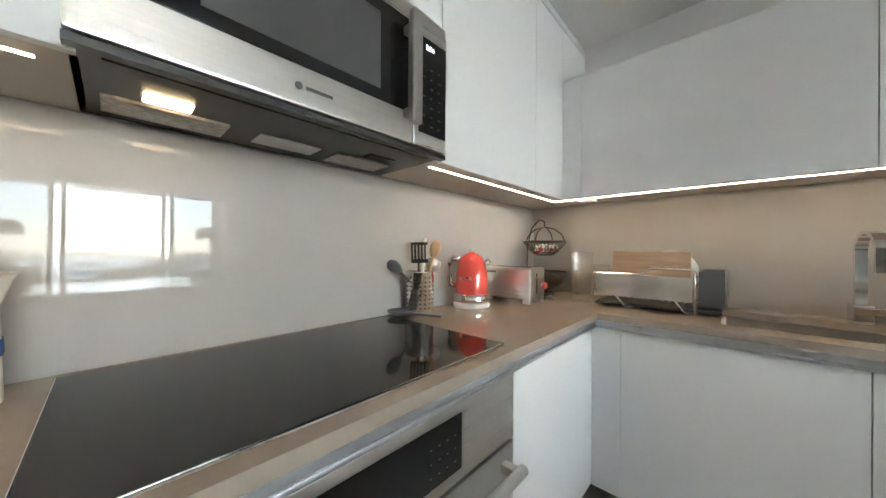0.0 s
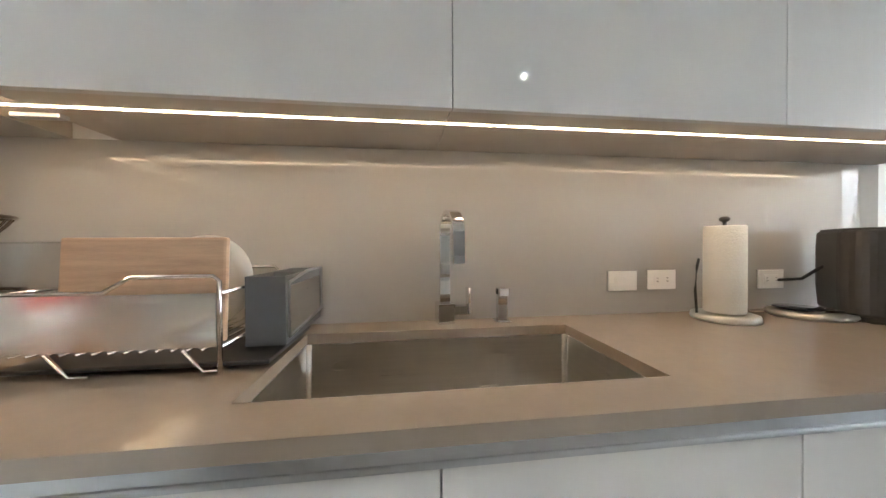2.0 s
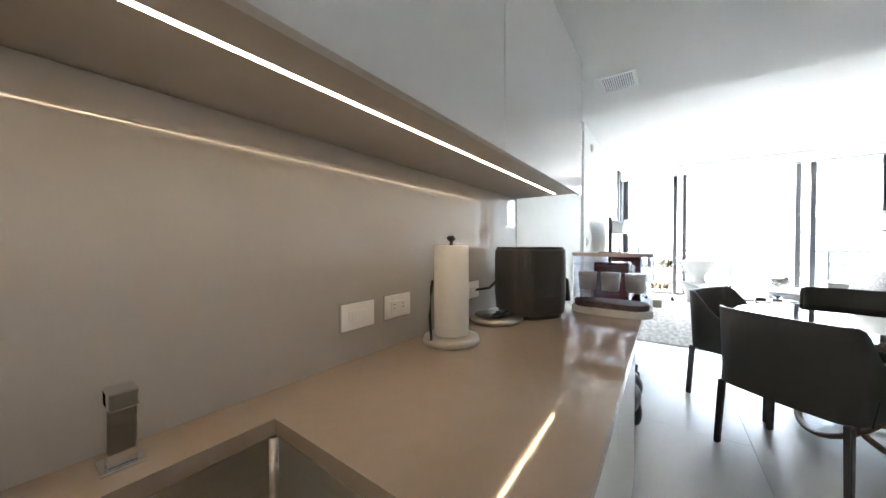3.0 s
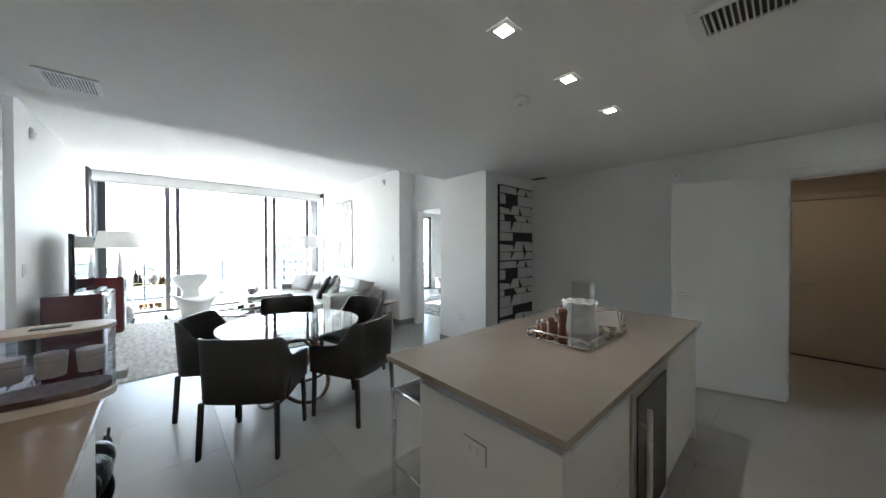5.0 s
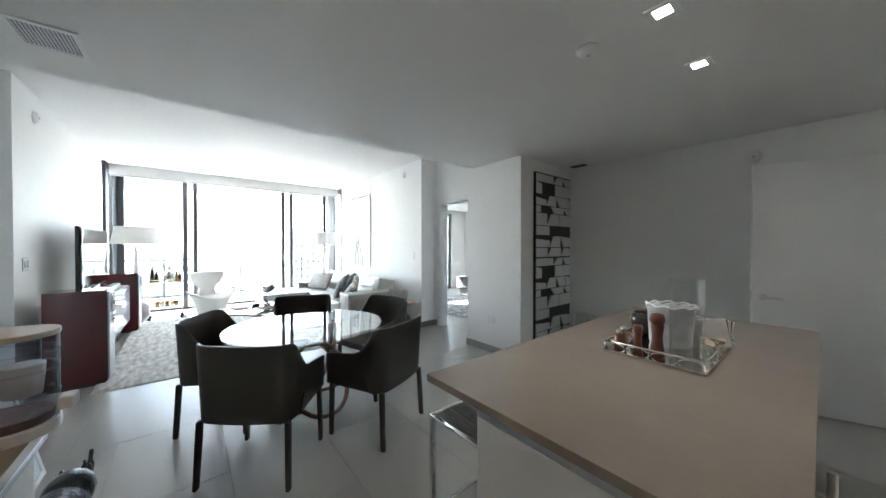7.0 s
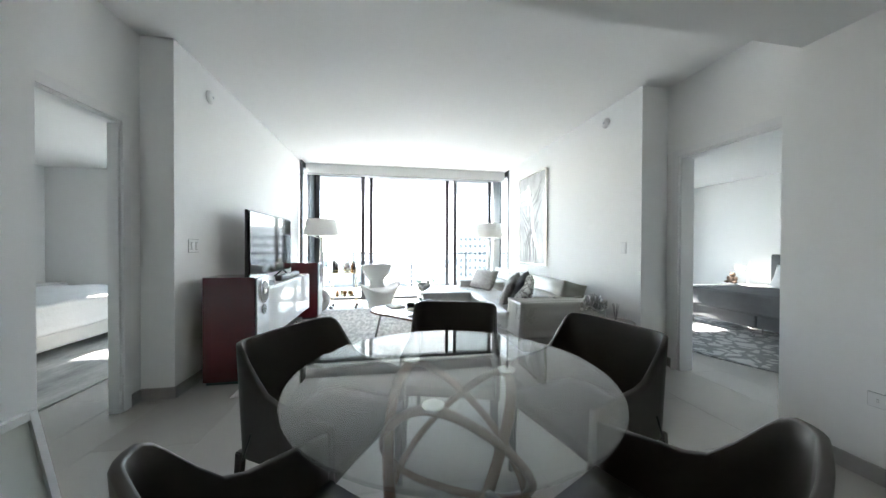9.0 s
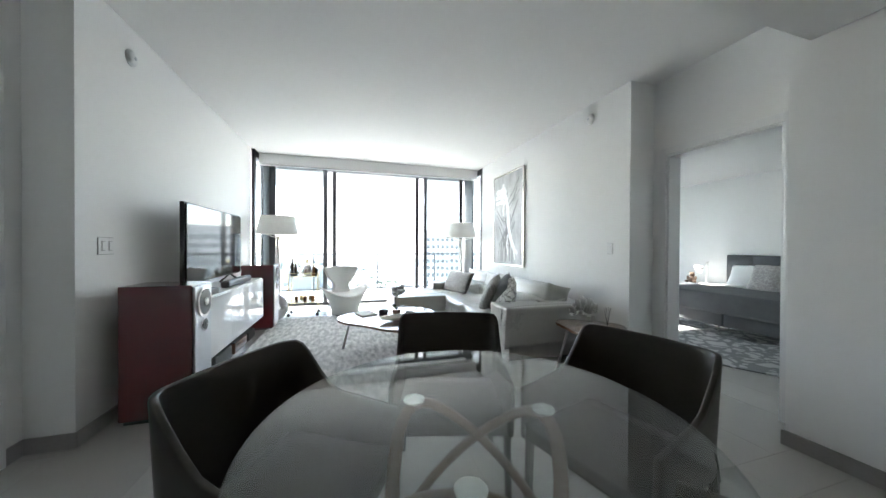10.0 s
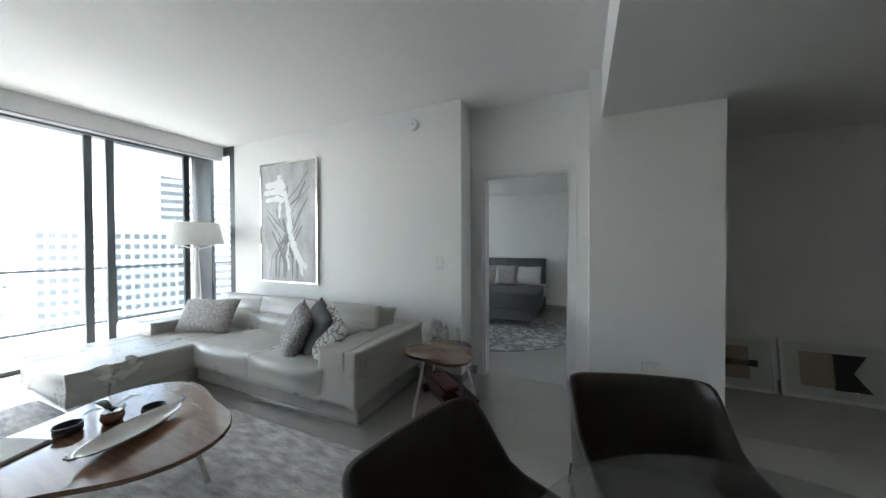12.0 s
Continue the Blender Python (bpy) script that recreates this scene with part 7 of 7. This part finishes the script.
# ---- bar cart ----
bc = thing("bar_cart", "slim brass bar cart with two glass shelves on castors", "bar cart", at=(9.12, 1.62, 0), turn=90)
for x in (-0.24, 0.24):
    for y in (-0.15, 0.15):
        bm = bmesh.new()
        tube(bm, [(x, y, 0.06), (x, y, 0.78)], 0.008, 10)
        post = part("post", bm, BRASS, bc)
        bm = bmesh.new()
        cyl(bm, 0, 0, -0.012, 0.012, 0.03, m=pose(x, y, 0.03, 90, 0, 0), seg=20)
        part("castor", bm, BLACK, post)
for z in (0.24, 0.72):
    bm = bmesh.new()
    tube(bm, [(-0.24, -0.15, z), (0.24, -0.15, z), (0.24, 0.15, z), (-0.24, 0.15, z)], 0.008, 8, True)
    tube(bm, [(-0.24, -0.15, z + 0.05), (0.24, -0.15, z + 0.05), (0.24, 0.15, z + 0.05), (-0.24, 0.15, z + 0.05)], 0.005, 8, True)
    sh = part("shelf_frame", bm, BRASS, bc)
    block("glass_shelf", (-0.235, 0.235, -0.145, 0.145, z, z + 0.008), TABLEGLASS, sh)
DARKBOTTLE = mat("dark_bottle", (0.03, 0.018, 0.012), 0.08, noise_scale=5, coat=0.4)
AMBER = mat("amber_bottle", (0.25, 0.09, 0.02), 0.08, noise_scale=5, coat=0.4)


def bottle(label, at, h, r, m):
    b = thing("bottle", label, "bottle", "bottles on the bar cart", at=at)
    bm = bmesh.new()
    lathe(bm, [(0, 0), (r, 0), (r, h * 0.55), (r * 0.85, h * 0.63), (r * 0.35, h * 0.72), (r * 0.33, h * 0.9)], 20)
    part("body", bm, m, b)
    bm = bmesh.new()
    lathe(bm, [(r * 0.34, h * 0.9), (r * 0.4, h * 0.91), (r * 0.4, h), (0, h)], 14)
    part("cap", bm, BRASS, b)


for x, y, h, r, m, lab in ((9.12, 1.82, 0.34, 0.034, DARKBOTTLE, "tall dark wine bottle on the bar cart"), (9.06, 1.76, 0.24, 0.036, DARKBOTTLE, "dark squat bottle on the bar cart"),
                           (9.18, 1.74, 0.2, 0.05, CLEAR, "clear glass decanter on the bar cart"), (9.06, 1.68, 0.18, 0.05, CLEAR, "clear round decanter on the bar cart"),
                           (9.12, 1.46, 0.22, 0.032, AMBER, "amber bottle on the bar cart"), (9.05, 1.41, 0.2, 0.03, DARKBOTTLE, "small dark bottle on the bar cart")):
    bottle(lab, (x, y, 0.728), h, r, m)
pinp = thing("pineapple_jar", "silver pineapple-shaped ice jar on the bar cart", "jar", at=(9.1, 1.56, 0.728))
bm = bmesh.new()
lathe(bm, [(0, 0), (0.06, 0), (0.085, 0.05), (0.09, 0.1), (0.075, 0.17), (0.05, 0.2), (0, 0.21)], 20)
part("body", bm, SILVERLEAF, pinp)
bm = bmesh.new()
for k in range(9):
    a = k * 2.4
    leaf(bm, (0, 0, 0.2), (0.04 * math.cos(a), 0.04 * math.sin(a), 0.27 + 0.004 * k), 0.014)
part("crown", bm, BRASS, pinp)
for k, (x, y) in enumerate(((9.1, 1.75), (9.17, 1.68), (9.08, 1.6), (9.15, 1.52), (9.07, 1.47))):
    tb = thing("tumbler", "copper toned tumbler on the lower cart shelf", "tumbler", "tumblers", at=(x, y, 0.248))
    bm = bmesh.new()
    lathe(bm, [(0, 0), (0.034, 0), (0.038, 0.1), (0.035, 0.1), (0.031, 0.008), (0, 0.008)], 20)
    part("cup", bm, BRASS if k % 2 else AMBER, tb)

# ---- console things and ring sculpture ----
rg = thing("ring_sculpture", "white glossy double-ring sculpture on the floor", "sculpture")
bm = bmesh.new()
tube(bm, [(8.72 + 0.02 * math.cos(a), 2.05 + 0.17 * math.cos(a), 0.235 + 0.17 * math.sin(a)) for a in (2 * math.pi * k / 40 for k in range(40))], 0.065, 14, True)
part("ring", bm, LACQUER, rg, smooth=True)
bm = bmesh.new()
lathe(bm, [(0, 0), (0.1, 0), (0.1, 0.012), (0.05, 0.02), (0, 0.02)], 24, 8.72, 2.05)
part("base", bm, LACQUER, rg)
sb = thing("sound_bar", "dark grey soundbar lying on the console", "soundbar")
block("body", (6.75, 7.55, 2.06, 2.15, 0.811, 0.885), DARKGREY, sb, bevel=0.03, seg=4)
rc = thing("set_top_box", "black set-top box on the white console", "media box")
block("body", (6.15, 6.42, 2.04, 2.19, 0.811, 0.865), BLACK, rc, bevel=0.004)
rc = thing("remote_control", "black remote control lying on the console", "remote")
block("body", (6.02, 6.07, 2.06, 2.22, 0.811, 0.83), BLACK, rc, bevel=0.004)
for a, b, h, m in ((6.0, 6.42, 0.1, PAPER), (6.5, 6.95, 0.14, BLACK), (7.05, 7.5, 0.12, WALNUT), (7.56, 7.85, 0.1, BLACK)):
    rcx = thing("equipment_box", "low equipment box on the floor under the console", "box", "boxes under the console")
    block("case", (a, b, 2.1, 2.4, 0, h), m, rcx, bevel=0.006)
    block("lid", (a + 0.01, b - 0.01, 2.105, 2.395, h, h + 0.012), BLACK, rcx)
post = thing("console_leg", "slim clear leg under the console corner", "leg")
block("leg", (6.0, 6.03, 2.02, 2.05, 0, 0.2545), CHROME, post, bevel=0.002)

# ---- south bedroom ----
bd = thing("bed", "grey upholstered double bed with quilted headboard and grey cover", "bed")
BX0, BX1, BY0, BY1 = 4.98, 7.0, -6.1, -4.3
hb = block("headboard", (BX0 - 0.02, BX1 + 0.02, -6.24, -6.1, 0.05, 1.14), GREYCLOTH, bd, bevel=0.02, seg=3)
for i in range(5):
    bm = bmesh.new()
    cushion(bm, BX0 + i * 0.404, BX0 + i * 0.404 + 0.4, -6.1, -6.08, 0.5, 1.1, 0.01, 0.01, 3)
    part("quilted_panel", bm, GREYCLOTH, hb)
for a, b in ((BX0, 5.985), (5.995, BX1)):
    block("box_spring", (a, b, BY0, BY1, 0.14, 0.36), GREYCLOTH, bd, bevel=0.02, seg=3)
bm = bmesh.new()
cushion(bm, BX0 - 0.02, BX1 + 0.02, BY0, BY1 - 0.02, 0.365, 0.56, 0.015, 0.05, 8)
part("mattress", bm, SHEET, bd)
bm = bmesh.new()
cushion(bm, BX0 - 0.05, BX1 + 0.05, -5.3, BY1 + 0.03, 0.34, 0.6, 0.012, 0.05, 9)
for v in bm.verts:
    v.co.z += 0.008 * math.sin(9 * v.co.x) * math.cos(7 * v.co.y)
part("throw", bm, GREYCLOTH, bd, "grey throw over the foot end", True)
for x in (BX0 + 0.06, 5.93, 6.05, BX1 - 0.06):
    bm = bmesh.new()
    box(bm, x - 0.012, x + 0.012, BY1 - 0.06, BY1 - 0.03, 0, 0.14, 0.003)
    box(bm, x - 0.06, x + 0.06, BY1 - 0.06, BY1 - 0.03, 0.115, 0.14, 0.003)
    part("leg", bm, CHROME, bd)
for x in (BX0 + 0.06, BX1 - 0.06):
    block("leg", (x - 0.02, x + 0.02, -6.0, -5.96, 0, 0.14), CHROME, bd)
for x, m, lab in ((5.35, SHEET, "white pillow on the grey bed"), (6.5, SHEET, "white pillow on the grey bed"), (5.75, PILLOW_S, "grey embroidered cushion on the bed"), (6.2, PILLOW_S, "grey embroidered cushion on the bed")):
    p = pillow(lab, (x, -5.86 if m is SHEET else -5.72, 0.78), 62, 180, (0.33, 0.21) if m is SHEET else (0.25, 0.24), m)
    p["group"] = "bed pillows"
rn = thing("bedroom_rug", "round grey and white patterned bedroom rug", "rug")
bm = bmesh.new()
slab(bm, [(5.9 + 1.55 * math.cos(a), -4.15 + 1.25 * math.sin(a)) for a in (2 * math.pi * k / 64 for k in range(64))], 0.0, 0.012, 0.004)
part("carpet", bm, ROUNDRUG, rn)
ns = thing("nightstand", "white nightstand beside the bed", "nightstand")
block("body", (7.15, 7.75, -6.2, -5.8, 0.1, 0.54), MATTE_WHITE, ns, bevel=0.004)
block("top", (7.14, 7.76, -6.21, -5.78, 0.541, 0.56), MATTE_WHITE, ns, bevel=0.003)
block("drawer", (7.16, 7.74, -5.8, -5.782, 0.32, 0.53), LACQUER, ns, bevel=0.002)
for x in (7.2, 7.7):
    block("leg", (x - 0.015, x + 0.015, -6.1, -6.07, 0, 0.1), CHROME, ns)
dl = thing("desk_lamp", "white angled metal lamp on the nightstand", "lamp", at=(7.28, -5.95, 0.56))
bm = bmesh.new()
lathe(bm, [(0, 0), (0.1, 0), (0.1, 0.012), (0, 0.016)], 28)
tube(bm, [(0, 0, 0.012), (-0.02, 0, 0.4), (-0.04, 0, 0.44)], 0.012, 10)
part("stand", bm, MATTE_WHITE, dl)
bm = bmesh.new()
lathe(bm, [(0.015, 0.1), (0.03, 0.09), (0.09, 0.0), (0.086, 0.0), (0.028, 0.084), (0.0, 0.09)], 24)
bmesh.ops.transform(bm, matrix=pose(0.14, 0, 0.28, 0, -60, 0), verts=bm.verts)
tube(bm, [(-0.03, 0, 0.43), (0.06, 0, 0.33)], 0.012, 10)
part("shade", bm, MATTE_WHITE, dl)
bm = bmesh.new()
SOFTTOY = mat("brown_plush", (0.16, 0.11, 0.08), 0.95, noise_scale=30, vary=0.3, bump=0.5, bump_scale=200)
for c, r in (((0, 0, 0.07), (0.06, 0.05, 0.07)), ((0, 0, 0.165), (0.048, 0.045, 0.045)), ((-0.035, 0, 0.205), (0.016, 0.01, 0.016)), ((0.035, 0, 0.205), (0.016, 0.01, 0.016)),
             ((-0.07, 0.04, 0.03), (0.03, 0.06, 0.026)), ((0.07, 0.04, 0.03), (0.03, 0.06, 0.026)), ((-0.075, 0.01, 0.1), (0.022, 0.022, 0.045)), ((0.075, 0.01, 0.1), (0.022, 0.022, 0.045))):
    blob(c, r)
bmesh.ops.remove_doubles(bm, verts=bm.verts, dist=0.0005)
ty = tagged(part("plush_toy", bm, SOFTTOY, smooth=True), "small brown plush toy sitting on the nightstand", "soft toy")
md = ty.modifiers.new("soft", "REMESH")
md.mode, md.voxel_size, md.use_smooth_shade = "VOXEL", 0.006, True
ty.location = (7.52, -5.92, 0.56)

# ---- north bedroom ----
b2 = thing("bed", "low pale bed with a rumpled white duvet", "bed")
block("bed_frame", (5.3, 8.4, 4.4, 6.1, 0.1, 0.32), FABRIC_W, b2, bevel=0.03, seg=3)
bm = bmesh.new()
cushion(bm, 5.28, 8.42, 4.36, 6.1, 0.3, 0.6, 0.02, 0.06, 14)
g = random.Random(2)
for v in bm.verts:
    v.co += Vector((0, 0, 0.02 * noise.noise(v.co * 6))) + 0.012 * noise.noise_vector(v.co * 11)
part("duvet", bm, SHEET, b2, "rumpled white duvet", True)
for x in (5.5, 8.2):
    for y in (4.55, 6.0):
        block("leg", (x - 0.03, x + 0.03, y - 0.03, y + 0.03, 0, 0.1), BLACK, b2)
r2 = thing("bedroom_rug", "marbled grey and cream rug beside the white bed", "rug")
MARBLED = mat("marbled_rug", (0.4, 0.4, 0.39), 0.9, noise_scale=2.4, vary=0.5, bump=0.4, bump_scale=60, stretch=(0.7, 2.5, 1))
bm = bmesh.new()
slab(bm, [(4.9, 3.33), (8.7, 3.33), (8.7, 6.0), (4.9, 6.0)], 0, 0.012, 0.004)
part("carpet", bm, MARBLED, r2)
ds = thing("dresser", "low white dresser along the bedroom wall", "dresser")
block("body", (7.4, 8.9, 6.2, 6.6, 0.1, 0.62), MATTE_WHITE, ds, bevel=0.004)
for k in range(2):
    block("drawer", (7.41, 8.89, 6.18, 6.2, 0.12 + k * 0.25, 0.36 + k * 0.25), LACQUER, ds, bevel=0.002)
block("plinth", (7.42, 8.88, 6.24, 6.6, 0, 0.1), BLACK, ds)
vs = thing("branch_vase", "vase with tall bare twigs on the dresser", "vase", at=(7.75, 6.4, 0.62))
bm = bmesh.new()
lathe(bm, [(0, 0), (0.06, 0), (0.08, 0.12), (0.04, 0.25), (0.045, 0.28), (0.04, 0.28), (0.035, 0.25), (0, 0.02)], 24)
part("vase", bm, CERAMIC, vs)
for k in range(9):
    bm = bmesh.new()
    a = k * 0.7
    p = Vector((0, 0, 0.2))
    pts = [p]
    for i in range(6):
        p = p + Vector((0.05 * math.cos(a) + g.uniform(-0.03, 0.03), 0.05 * math.sin(a) + g.uniform(-0.03, 0.03), g.uniform(0.08, 0.13)))
        pts.append(p)
    tube(bm, pts, 0.004, 6)
    part("twig", bm, REDWOOD, vs)

# ---- floor tiles: large stone slabs, one object each ----
tile_me = {}
TW, TH, J = 1.2, 0.6, 0.0016
rng = random.Random(6)


def lay(x0, x1, y0, y1):
    j, y = 0, y0
    while y < y1 - 0.02:
        yb = min(y + TH, y1)
        x = x0 - (j % 2) * TW / 2
        while x < x1 - 0.02:
            a, b = max(x, x0), min(x + TW, x1)
            if b - a > 0.03:
                key = (round(b - a, 3), round(yb - y, 3))
                if key not in tile_me:
                    bm = bmesh.new()
                    box(bm, J / 2, b - a - J / 2, J / 2, yb - y - J / 2, -0.01, 0.0, 0.0005, 1)
                    tile_me[key] = mesh("tile", bm, TILE)
                ob = new("tile", tile_me[key])
                ob.location = (a, y, rng.uniform(-0.0004, 0.0))
                ob.parent = floor
            x += TW
        y, j = y + TH, j + 1


lay(-0.93, 4.12, -3.12, 2.25)
lay(4.12, 10.1, -2.28, 2.85)
lay(2.75, 8.85, -6.25, -2.281)
lay(3.05, 9.0, 2.851, 6.6)
lay(-0.56, 1.3, -5.06, -3.121)
